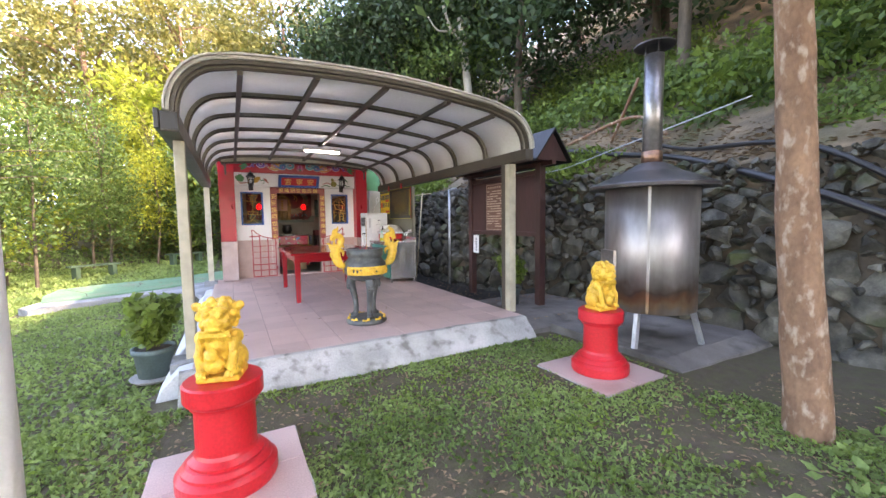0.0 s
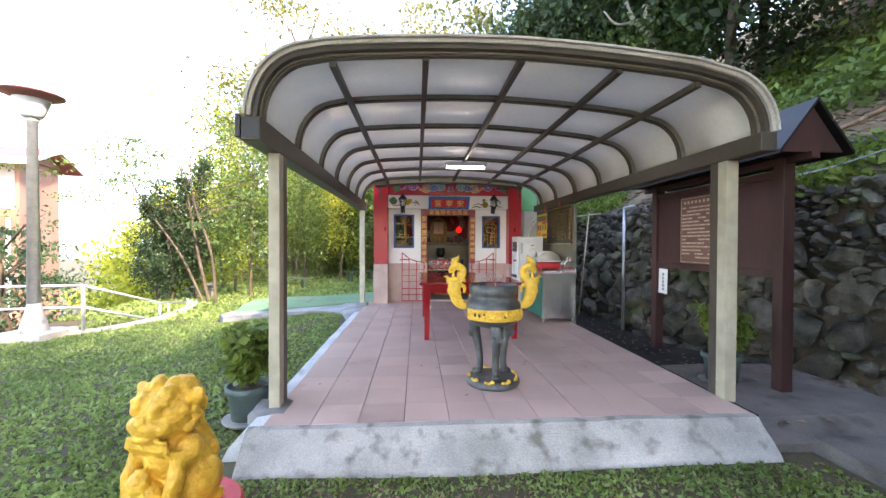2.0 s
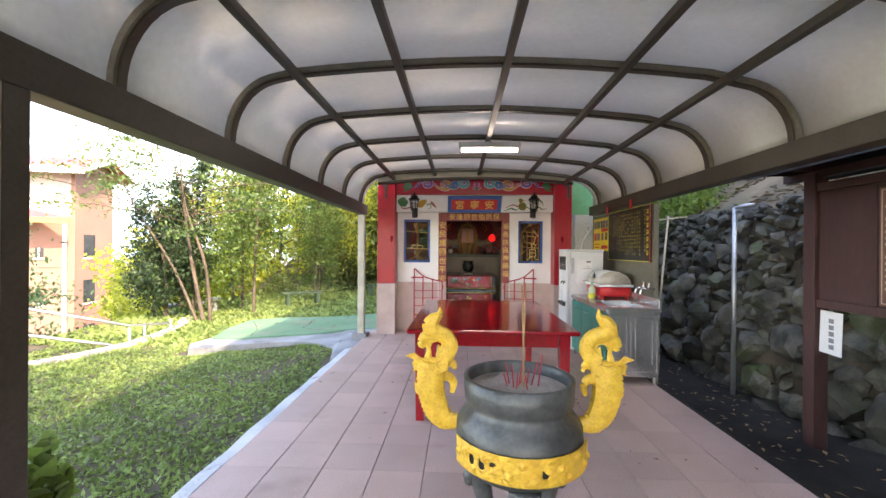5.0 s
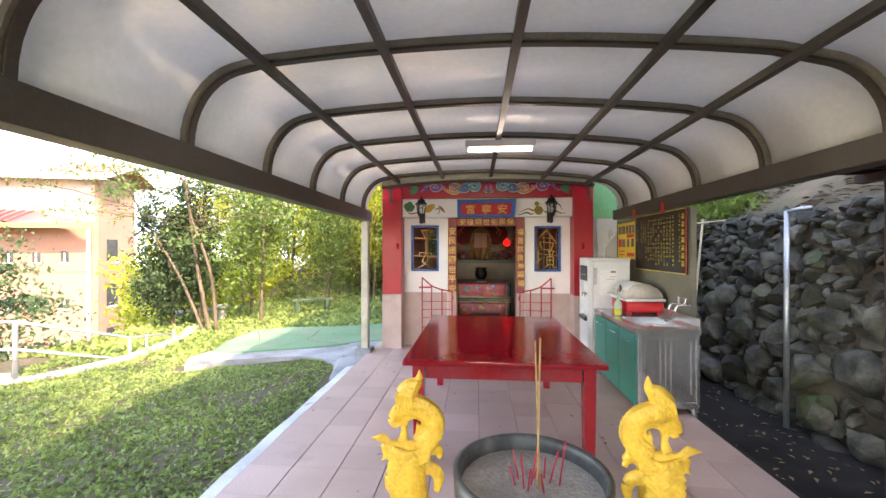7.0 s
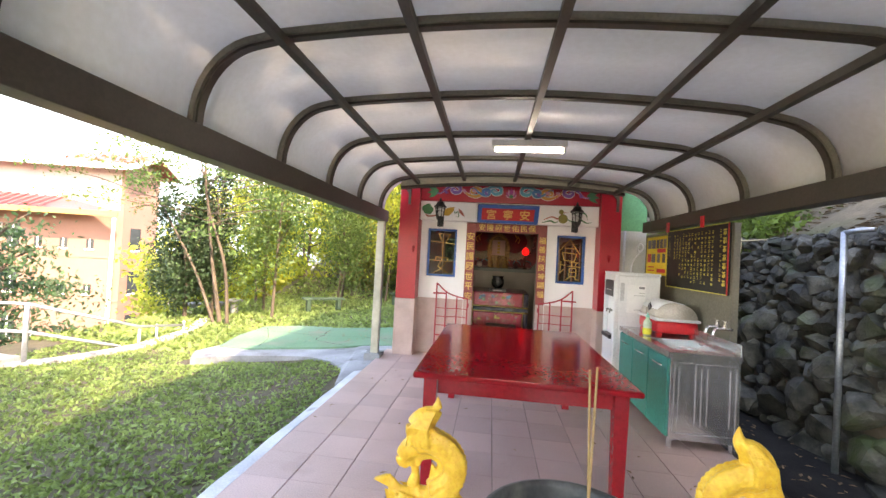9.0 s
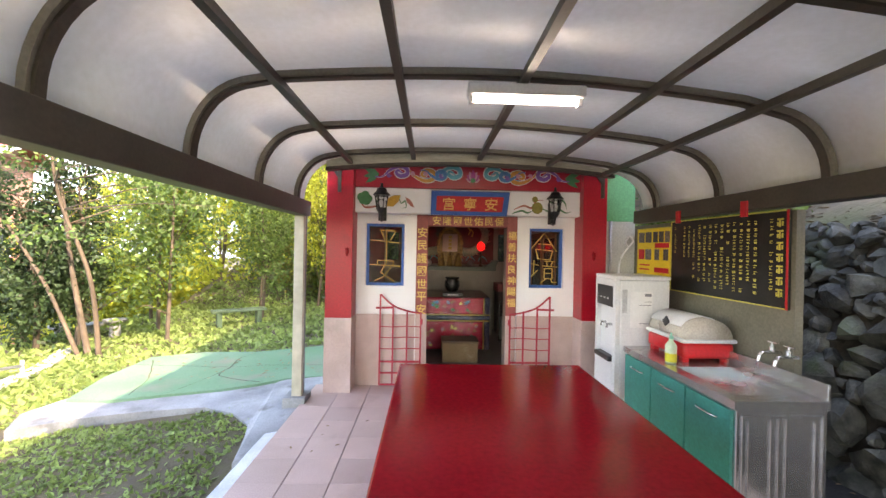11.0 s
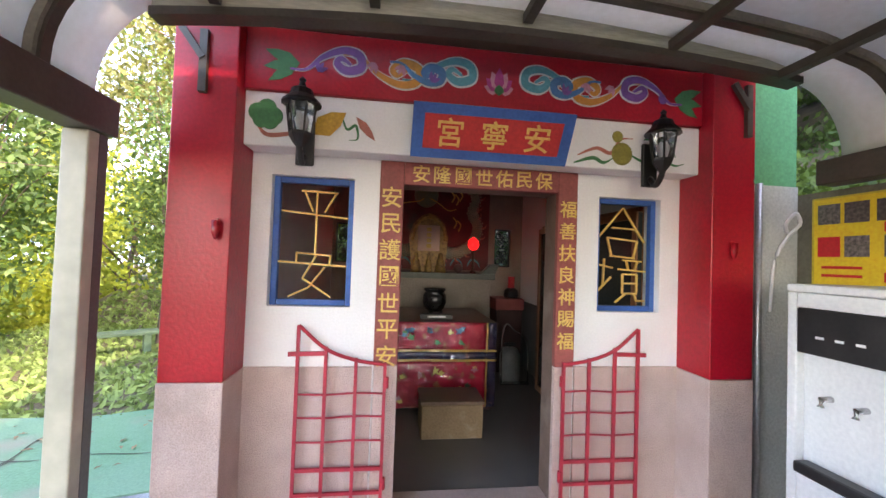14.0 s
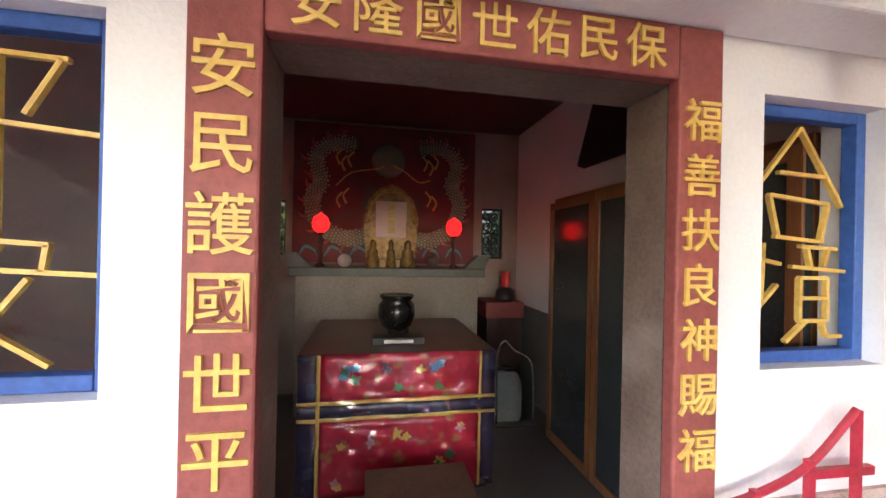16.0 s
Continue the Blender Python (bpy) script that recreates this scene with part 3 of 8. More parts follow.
for name, x0, x1 in (("pier_1", -0.10, 0.19), ("pier_2", 2.75, 3.02)):
    setting(name, boxed(x0, x1, PY, WY - 0.001, 0.820, 2.60, 0.006), RED_PAINT, "glossy red painted pier beside the shrine door", "pier")
    setting(name + "_foot", boxed(x0 - 0.004, x1 + 0.004, PY - 0.004, WY - 0.001, -0.02, 0.819, 0.006), PINK_STONE, "pink stone-chip pier foot", "pier")
setting("lintel_beam", boxed(0.191, 2.749, 9.04, WY - 0.001, 1.994, 2.275, 0.008), WHITE_WALL, "white painted lintel beam with painted emblems", "beam")
setting("eaves_beam", boxed(0.191, 2.749, 9.02, WY - 0.001, 2.277, 2.60, 0.004), RED_PAINT, "red painted eaves beam with scroll painting", "beam")
for name, x0, x1 in (("wall_west", -0.10, 0.15), ("wall_east", 2.80, 3.02)):
    setting(name, boxed(x0, x1, WY + 0.161, 12.7, -0.1, 2.7), WHITE_WALL, "plain plastered side wall of the shrine", "wall")
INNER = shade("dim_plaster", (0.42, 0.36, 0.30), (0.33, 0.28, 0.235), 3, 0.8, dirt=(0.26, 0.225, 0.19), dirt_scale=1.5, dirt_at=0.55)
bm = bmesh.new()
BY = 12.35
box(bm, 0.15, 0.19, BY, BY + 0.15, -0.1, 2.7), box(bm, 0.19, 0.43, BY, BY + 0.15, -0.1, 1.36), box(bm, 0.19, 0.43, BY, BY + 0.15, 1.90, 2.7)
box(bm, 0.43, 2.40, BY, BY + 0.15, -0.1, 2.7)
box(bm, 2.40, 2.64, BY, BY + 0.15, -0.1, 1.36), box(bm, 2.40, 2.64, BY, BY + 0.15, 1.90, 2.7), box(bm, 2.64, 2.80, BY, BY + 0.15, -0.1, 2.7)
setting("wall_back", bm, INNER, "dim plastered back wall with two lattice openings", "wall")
setting("floor_inside", boxed(0.15, 2.80, WY + 0.001, BY, -0.1, 0.012), shade("terrazzo", (0.20, 0.195, 0.185), (0.14, 0.135, 0.13), 3, 0.4, fine=160, bump=0.04, spread=1.0), "grey terrazzo floor inside the shrine", "floor")
CEIL = shade("brown_ceiling_boards", (0.10, 0.045, 0.035), (0.07, 0.03, 0.025), 4, 0.6, axis=(1, 0.2, 1))
setting("ceiling", boxed(-0.1, 3.02, WY + 0.161, BY + 0.15, 2.701, 2.76), CEIL, "dark brown board ceiling of the shrine", "ceiling")
setting("soffit", boxed(-0.12, 3.04, 8.635, WY + 0.16, 2.701, 2.74), CEIL, "dark soffit boards under the eaves", "ceiling")
bm = bmesh.new()
for q in ([(-0.2, 8.64, 2.80), (-0.2, 12.7, 2.80), (1.42, 12.7, 3.3), (1.42, 8.64, 3.3)], [(1.42, 8.64, 3.3), (1.42, 12.7, 3.3), (3.05, 12.7, 2.80), (3.05, 8.64, 2.80)]):
    f = bm.faces.new([bm.verts.new(p) for p in q])
    r = bmesh.ops.extrude_face_region(bm, geom=[f])
    bmesh.ops.translate(bm, verts=[v for v in r["geom"] if isinstance(v, bmesh.types.BMVert)], vec=(0, 0, 0.1))
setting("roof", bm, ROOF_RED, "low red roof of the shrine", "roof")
# side wall behind the sink, and the green panel beside the pier
SIDE = shade("olive_side_wall", (0.17, 0.16, 0.12), (0.12, 0.115, 0.09), 2, 0.7, dirt=(0.22, 0.2, 0.15), dirt_scale=2, dirt_at=0.6)
setting("wall_side", boxed(3.375, 3.43, 7.05, 9.3, -0.3, 1.90), SIDE, "olive metal sheet wall behind the sink", "wall")
setting("wall_side_end", boxed(3.026, 3.374, 9.0, 9.06, -0.1, 1.95), shade("grey_panel", (0.50, 0.52, 0.50), (0.42, 0.44, 0.42), 3, 0.6), "pale grey panel beside the pier", "wall")
setting("wall_side_top", boxed(3.026, 3.374, 9.01, 9.05, 1.951, 2.6), shade("green_panel", (0.10, 0.36, 0.17), (0.08, 0.30, 0.14), 3, 0.5), "green panel under the canopy end", "wall")


# ---- hillside ----
bm = bmesh.new()
YS = spaced((-14, 14, 70), (14, 40, 16))
XS = spaced((0.0, 6.0, 20), (6.0, 30.0, 16))
g = [[bm.verts.new((wall_x(y) + 0.25 + d, y, hill_z(wall_x(y) + 0.25 + d, y) + (noise.noise(Vector((d, y, 0)) * 0.9) * 0.22 if d > 0 else 0))) for d in XS] for y in YS]
for j in range(len(YS) - 1):
    for i in range(len(XS) - 1):
        bm.faces.new((g[j][i], g[j][i + 1], g[j + 1][i + 1], g[j + 1][i]))
setting("hillside", bm, HILL_EARTH, "steep wooded hillside strewn with dry leaves", "hillside", True)
bm = bmesh.new()
a = [[bm.verts.new((wall_x(y) + 0.12 + 0.13 * k / 6, y, -0.42 + (hill_z(wall_x(y) + 0.25, y) + 0.42) * k / 6)) for k in range(7)] for y in YS]
for j in range(len(YS) - 1):
    for k in range(6):
        bm.faces.new((a[j][k], a[j][k + 1], a[j + 1][k + 1], a[j + 1][k]))
wall_stone = setting("retaining_wall", bm, EARTH, "dry stone retaining wall with mossy grey boulders", "wall")


# ---- shrine front: frame, windows, gates, sign ----
door = thing("door_frame", (1.49, WY, 0), "brown stone door frame with raised gold characters", "door frame", kind="structure")
REVEAL = shade("brown_grey_reveal", (0.20, 0.135, 0.105), (0.13, 0.085, 0.065), 5, 0.7, bump=0.2, fine=70, dirt=(0.26, 0.2, 0.165), dirt_scale=3, dirt_at=0.58)
part("jamb", boxed(-0.607, -0.472, -0.025, 0.015, 0.835, 1.992, 0.006), BROWN_STONE, door)
part("jamb", boxed(0.452, 0.574, -0.025, 0.015, 0.825, 1.992, 0.006), BROWN_STONE, door)
part("lintel", boxed(-0.471, 0.451, -0.025, 0.015, 1.862, 1.992, 0.006), BROWN_STONE, door)
part("jamb_foot", boxed(-0.603, -0.472, -0.018, 0.015, -0.02, 0.834, 0.004), PINK_STONE, door)
part("jamb_foot", boxed(0.454, 0.572, -0.018, 0.015, -0.02, 0.824, 0.004), PINK_STONE, door)
part("reveal", boxed(-0.604, -0.474, 0.016, 0.17, -0.02, 1.99), REVEAL, door, "brown-grey plastered reveal")
part("reveal", boxed(0.454, 0.572, 0.016, 0.17, -0.02, 1.99), REVEAL, door, "brown-grey plastered reveal")
part("reveal", boxed(-0.473, 0.453, 0.016, 0.17, 1.864, 1.99), REVEAL, door, "brown-grey plastered reveal")
part("threshold", boxed(-0.471, 0.453, -0.03, 0.16, -0.02, 0.03, 0.005), PINK_STONE, door)
for k, c in enumerate("安民護國世平安"):
    part("character", moved(glyphs(c, 0.125, 0.008), pose(-0.538, -0.028, 1.785 - 0.149 * k)), GOLD, door, "raised gold character")
for k, c in enumerate("福善扶良神賜福"):
    part("character", moved(glyphs(c, 0.108, 0.008), pose(0.514, -0.028, 1.768 - 0.131 * k)), GOLD, door, "raised gold character")
for k, c in enumerate("安隆國世佑民保"):
    part("character", moved(glyphs(c, 0.108, 0.008), pose(-0.375 + 0.122 * k, -0.028, 1.928)), GOLD, door, "raised gold character")

STROKES_1 = [((30, 6), (84, 7)), ((35, 7), (48, 24)), ((81, 7), (65, 24)), ((2, 24), (102, 29)), ((53, 6), (53, 62)), ((25, 60), (77, 62)), ((26, 60), (26, 68)), ((76, 62), (74, 70)), ((0, 68), (100, 71)), ((55, 62), (36, 82)), ((36, 82), (78, 98)), ((68, 72), (45, 90)), ((45, 90), (16, 98))]
STROKES_2 = [((47, 3), (-2, 33)), ((47, 3), (91, 37)), ((26, 23), (72, 24)), ((17, 33), (77, 36)), ((17, 33), (26, 51)), ((77, 36), (69, 53)), ((23, 51), (72, 53)), ((12, 54), (10, 81)), ((-4, 60), (29, 63)), ((-6, 86), (26, 72)), ((49, 55), (86, 56)), ((56, 56), (60, 64)), ((78, 56), (73, 64)), ((40, 64), (95, 66)), ((49, 69), (49, 88)), ((77, 69), (77, 88)), ((49, 69), (77, 69)), ((49, 78), (77, 78)), ((49, 88), (77, 88)), ((56, 88), (35, 97)), ((72, 88), (77, 95)), ((77, 95), (93, 95))]


def lattice_window(name, x0, x1, z0, z1, strokes):
    w = thing(name, ((x0 + x1) / 2, WY, z0), "blue framed window with gold lattice strokes", "window", kind="structure")
    hw, h, t = (x1 - x0) / 2, z1 - z0, 0.035
    for a in ((-hw, -hw + t, 0, h), (hw - t, hw, 0, h), (-hw + t, hw - t, 0, t), (-hw + t, hw - t, h - t, h)):
        part("window_frame", boxed(a[0] + 0.001, a[1] - 0.001, 0.045, 0.085, a[2] + 0.001, a[3] - 0.001, 0.003), BLUE_PAINT, w)
    sx, sz = (2 * hw - 2 * t) / 100, (h - 2 * t) / 100
    for (ax, ay), (bx, by) in strokes:
        q = [Vector((-hw + t + min(max(u, 0), 100) * sx, 0.062, h - t - v * sz)) for u, v in ((ax, ay), (bx, by))]
        part("lattice_bar", bar(bmesh.new(), q[0], q[1], 0.010, 0.014, (0, 1, 0)), GOLD, w, "gold painted bar")
    return w


lattice_window("window_1", 0.293, 0.74, 1.155, 1.882, STROKES_1)
lattice_window("window_2", 2.215, 2.626, 1.155, 1.863, STROKES_2)


def gate(x, flip):
    g = thing("iron_gate", (x, WY - 0.05, 0), "red painted wrought iron gate folded against the wall", "gate", "gates beside the door")
    X = [0.0, 0.148, 0.31, 0.468]
    tops = [1.06, 0.945, 0.885, 0.86]
    for k, (u, t) in enumerate(zip(X, tops)):
        part("bar", bar(bmesh.new(), (flip * u, 0, 0.015), (flip * u, 0, t), 0.017, 0.017), RED_BAR, g)
    part("top_rail", tube(bmesh.new(), curve_line([(flip * u, 0, t - 0.012 * (k > 0)) for k, (u, t) in enumerate(zip(X, tops))], 6), 0.010, 6), RED_BAR, g)
    for z, r in ((0.285, 0.009), (0.155, 0.008), (0.02, 0.009)):
        part("rail", bar(bmesh.new(), (0, 0.0, z), (flip * X[3], 0.0, z), 2 * r, 2 * r), RED_BAR, g)
    for z in (0.69, 0.565, 0.435):
        part("rod", tube(bmesh.new(), curve_line([(flip * X[0], 0, z), (flip * X[1], 0.0, z - 0.004), (flip * X[2], 0, z + 0.004), (flip * X[3], 0, z)], 4), 0.0055, 6), RED_BAR, g)
    part("latch", bar(bmesh.new(), (-flip * 0.05, 0, 0.905), (flip * X[1], 0, 0.91), 0.016, 0.022), RED_BAR, g)
    for z in (0.75, 0.2):
        part("hinge", lathe(bmesh.new(), [(0.014, -0.03), (0.014, 0.03)], 8, (flip * (X[3] + 0.008), 0, z)), RED_BAR, g)
    return g


gate(0.482, 1)
gate(2.458, -1)

sign = thing("name_plaque", (1.475, 9.035, 1.995), "red plaque in a blue frame with gold characters", "sign")
sm = pose(0, 0, 0, 27, 0, 0)
part("board", slab(bmesh.new(), [(-0.435, 0.0), (0.425, 0.0), (0.43, 0.275), (-0.43, 0.275)], 0.03, sm), BLUE_PAINT, sign, "blue painted frame")
part("field", slab(bmesh.new(), [(-0.375, 0.05), (0.365, 0.05), (0.37, 0.225), (-0.37, 0.225)], 0.034, sm), shade("plaque_red", (0.55, 0.03, 0.03), (0.48, 0.025, 0.025), 5, 0.5), sign, "red field")
for k, c in enumerate("宮寧安"):
    part("character", moved(glyphs(c, 0.155, 0.008), sm @ pose(-0.235 + 0.235 * k, -0.037, 0.137)), GOLD, sign, "raised gold character")


def lantern(x):
    l = thing("wall_lantern", (x, 9.04, 1.90), "black iron wall lantern with clear glass", "lantern", "lanterns beside the sign")
    part("backplate", boxed(-0.045, 0.045, -0.022, 0.0, 0.0, 0.25, 0.006), BLACK_IRON, l)
    part("arm", tube(bmesh.new(), curve_line([(0, -0.02, 0.05), (0, -0.07, 0.0), (0, -0.12, 0.05), (0, -0.125, 0.10)], 6), 0.016, 8), BLACK_IRON, l, smooth=True)
    part("base", lathe(bmesh.new(), [(0.012, 0.06), (0.035, 0.085), (0.055, 0.12), (0.055, 0.135)], 6, (0, -0.125, 0)), BLACK_IRON, l)
    bm = bmesh.new()
    lathe(bm, [(0.05, 0.136), (0.068, 0.27)], 6, (0, -0.125, 0))
    pane = part("glass", bm, clear("lantern_glass", (0.85, 0.88, 0.88), 0.12), l)
    pane.visible_shadow = False
    for k in range(6):
        a = 2 * math.pi * k / 6
        part("bar", bar(bmesh.new(), (0.052 * math.cos(a), -0.125 + 0.052 * math.sin(a), 0.134), (0.071 * math.cos(a), -0.125 + 0.071 * math.sin(a), 0.272), 0.008, 0.008), BLACK_IRON, l)
    part("roof", lathe(bmesh.new(), [(0.095, 0.272), (0.09, 0.285), (0.06, 0.315), (0.05, 0.345), (0.02, 0.36), (0.012, 0.385), (0.018, 0.395), (0.0, 0.415)], 12, (0, -0.125, 0)), BLACK_IRON, l, smooth=False)
    part("bulb", lathe(bmesh.new(), [(0.012, 0.14), (0.02, 0.17), (0.028, 0.20), (0.0, 0.235)], 12, (0, -0.125, 0)), APPLIANCE, l, "white bulb", True)
    return l


lantern(0.50)
lantern(2.42)

# painted scrolls and emblems, thin raised paint
PAINTS = {n: shade("paint_" + n, c, tuple(v * 0.8 for v in c), 20, 0.55, bump=0.03) for n, c in {"white": (0.75, 0.75, 0.72), "blue": (0.06, 0.20, 0.42), "cyan": (0.10, 0.38, 0.45), "orange": (0.68, 0.30, 0.05), "violet": (0.24, 0.10, 0.36), "green": (0.04, 0.20, 0.07), "lotus": (0.48, 0.05, 0.24), "pink": (0.62, 0.28, 0.36), "olive": (0.25, 0.22, 0.04), "coral": (0.5, 0.16, 0.12)}.items()}


def ribbon(bm, pts, w, y):
    """A flat band of paint along a line in x and z, narrowing to its ends."""
    L = curve_line([(x, 0, z) for x, z in pts], 8)
    n = len(L)
    up, dn = [], []
    for i, p in enumerate(L):
        d = (L[min(i + 1, n - 1)] - L[max(i - 1, 0)]).normalized()
        s = Vector((-d.z, 0, d.x)) * (w * (0.25 + 0.75 * math.sin(math.pi * min(1, (i + 1) / n * 1.1))) / 2)
        up.append((p.x + s.x, p.z + s.z)), dn.append((p.x - s.x, p.z - s.z))
    for i in range(n - 1):
        for a in ((up, dn),):
            q = [bm.verts.new((x, y, z)) for x, z in (up[i], up[i + 1], dn[i + 1], dn[i])]
            bm.faces.new(q)
    bmesh.ops.remove_doubles(bm, verts=bm.verts[:], dist=0.0002)
    return bm


def petal(bm, x, z, a, l, w, y):
    c, s = math.cos(a), math.sin(a)
    pts = [(0, 0), (0.35 * l, 0.5 * w), (0.7 * l, 0.38 * w), (l, 0), (0.7 * l, -0.38 * w), (0.35 * l, -0.5 * w)]
    bm.faces.new([bm.verts.new((x + u * c - v * s, y, z + u * s + v * c)) for u, v in pts])
    return bm


scroll = thing("scroll_painting", (1.51, 9.02, 2.425), "painted lotus scroll in blue, orange and green", "painting")
SPIRAL = [(-0.02, 0.0), (0.03, 0.03), (0.05, 0.0), (0.0, -0.035), (-0.07, -0.01), (-0.06, 0.055), (0.02, 0.075), (0.12, 0.03), (0.20, -0.045), (0.28, -0.05)]
for side in (-1, 1):
    for k, (col, dx, s) in enumerate((("cyan", 0.20, 0.95), ("orange", 0.46, 1.0), ("violet", 0.72, 0.9), ("blue", 0.33, 0.7))):
        up = -1 if k in (1, 3) else 1
        q = [(side * (dx + u * s), 0.012 + up * v * s * 0.85) for u, v in SPIRAL]
        part("scroll_line", ribbon(bmesh.new(), q, 0.054, -0.0015 - 0.0008 * k), PAINTS["white"], scroll, "white outline")
        part("scroll", ribbon(bmesh.new(), q, 0.038, -0.0050 - 0.0008 * k), PAINTS[col], scroll, col + " painted scroll")
        for a in (-0.5, 0.1, 0.7):
            part("petal", petal(bmesh.new(), side * (dx + 0.13), -0.03 * up, math.pi / 2 * (1 - up) + a + 0.9, 0.05, 0.02, -0.0092), PAINTS["pink" if k % 2 else "violet"], scroll)
    for a in (-0.55, -0.15, 0.3):
        part("petal", petal(bmesh.new(), side * 0.93, 0.0, (0 if side > 0 else math.pi) + side * a, 0.16, 0.05, -0.003 - 0.001 * abs(a)), PAINTS["green"], scroll, "green leaf")
for k, a in enumerate((0.25, 0.7, 1.15, 1.57, 1.99, 2.44, 2.89)):
    part("petal", petal(bmesh.new(), 0, -0.045, a, 0.105 - 0.01 * abs(k - 3), 0.05, -0.010 - 0.0006 * (3 - abs(k - 3))), PAINTS["lotus" if k % 2 else "pink"], scroll, "lotus petal")
part("petal", petal(bmesh.new(), 0, -0.065, math.pi / 2, 0.05, 0.05, -0.014), PAINTS["green"], scroll)

scroll.scale = (1.13, 1.0, 1.25)
fan = thing("fan_emblem", (0.56, 9.04, 2.13), "painted emblem of a yellow fan with a tassel", "painting")
for k, (dx, dz) in enumerate(((-0.27, 0.03), (-0.23, 0.05), (-0.20, 0.015), (-0.25, 0.0), (-0.215, -0.005))):
    part("cloud", moved(lathe(bmesh.new(), [(0.042, -0.003), (0.04, 0.003)], 16), pose(dx, -0.005 - 0.0012 * k, dz, 90, 0, 0)), PAINTS["green"], fan)
part("ribbon", ribbon(bmesh.new(), [(-0.27, -0.03), (-0.22, -0.07), (-0.1, -0.055), (0.0, -0.05)], 0.02, -0.004), PAINTS["coral"], fan)
part("fan", petal(bmesh.new(), -0.03, -0.055, 0.62, 0.19, 0.10, -0.006), shade("fan_yellow", (0.62, 0.36, 0.04), (0.52, 0.29, 0.03), 30, 0.5), fan, "yellow fan")
part("cord", ribbon(bmesh.new(), [(0.10, 0.05), (0.13, -0.02), (0.17, 0.0), (0.18, -0.06), (0.14, -0.07)], 0.013, -0.005), PAINTS["green"], fan)
part("tassel", petal(bmesh.new(), 0.17, 0.04, -0.85, 0.14, 0.04, -0.007), PAINTS["coral"], fan)
fan.scale = (1.12, 1.0, 1.15)
gourd = thing("gourd_emblem", (2.30, 9.04, 2.12), "painted emblem of an olive gourd with ribbons", "painting")
part("gourd", moved(lathe(bmesh.new(), [(0.058, -0.003), (0.05, 0.004)], 20), pose(-0.04, -0.006, -0.03, 90, 0, 0)), PAINTS["olive"], gourd)
part("gourd_top", moved(lathe(bmesh.new(), [(0.030, -0.003), (0.026, 0.004)], 16), pose(-0.065, -0.006, 0.055, 90, 0, 0)), PAINTS["olive"], gourd)
for q, c in (([(-0.30, -0.09), (-0.2, -0.06), (-0.14, -0.08), (-0.08, -0.05)], "green"), ([(-0.28, -0.05), (-0.18, -0.01), (-0.1, -0.03), (-0.05, 0.04), (0.02, 0.05)], "coral"), ([(0.0, -0.03), (0.08, -0.06), (0.16, -0.03), (0.25, -0.07), (0.31, -0.06)], "green"), ([(0.08, 0.05), (0.18, 0.06), (0.24, 0.03), (0.26, -0.03)], "green")):
    part("ribbon", ribbon(bmesh.new(), q, 0.02, -0.004), PAINTS[c], gourd)
gourd.scale = (1.12, 1.0, 1.15)
for x in (0.085, 2.82):
    hook = thing("wall_hook", (x + 0.05, PY, 1.50), "small dark red incense holder on the pier", "holder")
    part("cup", moved(lathe(bmesh.new(), [(0.006, 0), (0.018, 0.03), (0.02, 0.09), (0.016, 0.09)], 10), pose(0, -0.022, 0)), RED_LACQUER, hook, smooth=True)
    part("pin", boxed(-0.004, 0.004, -0.02, 0.0, 0.07, 0.10), RED_LACQUER, hook)
bracket = thing("eaves_bracket", (0.04, 8.92, 2.20), "dark steel bracket under the eaves", "bracket", "eaves brackets")
part("strut", bar(bmesh.new(), (0, 0.01, 0), (0, 0.01, 0.30), 0.03, 0.035), STEEL_OLIVE, bracket)
part("brace", bar(bmesh.new(), (0, 0.0, 0.16), (-0.10, 0.0, 0.30), 0.025, 0.03), STEEL_OLIVE, bracket)
copy_thing(bracket, pose(2.96, 8.92, 2.20))

# ---- offering table ----
table = thing("offering_table", (1.505, 6.625, 0), "long red lacquered wooden offering table on the tiles", "table")
part("tabletop", boxed(-0.675, 0.675, -0.915, 0.915, 0.712, 0.748, 0.012), RED_LACQUER, table, smooth=False)
for sx in (-1, 1):
    for sy in (-1, 1):
        bm = bmesh.new()
        lathe(bm, [(0.045, 0.0), (0.058, 0.66), (0.058, 0.711)], 4, m=pose(sx * 0.575, sy * 0.80, 0, 0, 0, 45))
        part("leg", bm, RED_LACQUER, table)
for s in (-1, 1):
    part("apron", boxed(-0.53, 0.53, s * 0.80 - 0.012, s * 0.80 + 0.012, 0.60, 0.711, 0.003), RED_LACQUER, table)
    part("apron", boxed(s * 0.575 - 0.012, s * 0.575 + 0.012, -0.755, 0.755, 0.60, 0.711, 0.003), RED_LACQUER, table)

# ---- sink, dispenser and boards ----
sink = thing("sink_cabinet", (3.04, 7.38, 0), "stainless steel sink cabinet with teal doors", "sink")
part("body", boxed(-0.262, 0.27, -0.605, 0.60, 0.07, 0.735, 0.005), STAINLESS, sink)
END = pose(0, -0.606, 0)
for a in ((-0.235, -0.225, 0.12, 0.70), (0.235, 0.245, 0.12, 0.70), (-0.225, 0.235, 0.12, 0.13), (-0.225, 0.235, 0.69, 0.70), (-0.07, -0.05, 0.20, 0.68), (-0.025, -0.005, 0.20, 0.68), (0.02, 0.04, 0.20, 0.68), (-0.20, -0.19, 0.2, 0.66), (0.19, 0.2, 0.2, 0.66)):
    part("pressed_rib", boxed(a[0], a[1], -0.008, 0.004, a[2], a[3], 0.003, END), STAINLESS, sink)
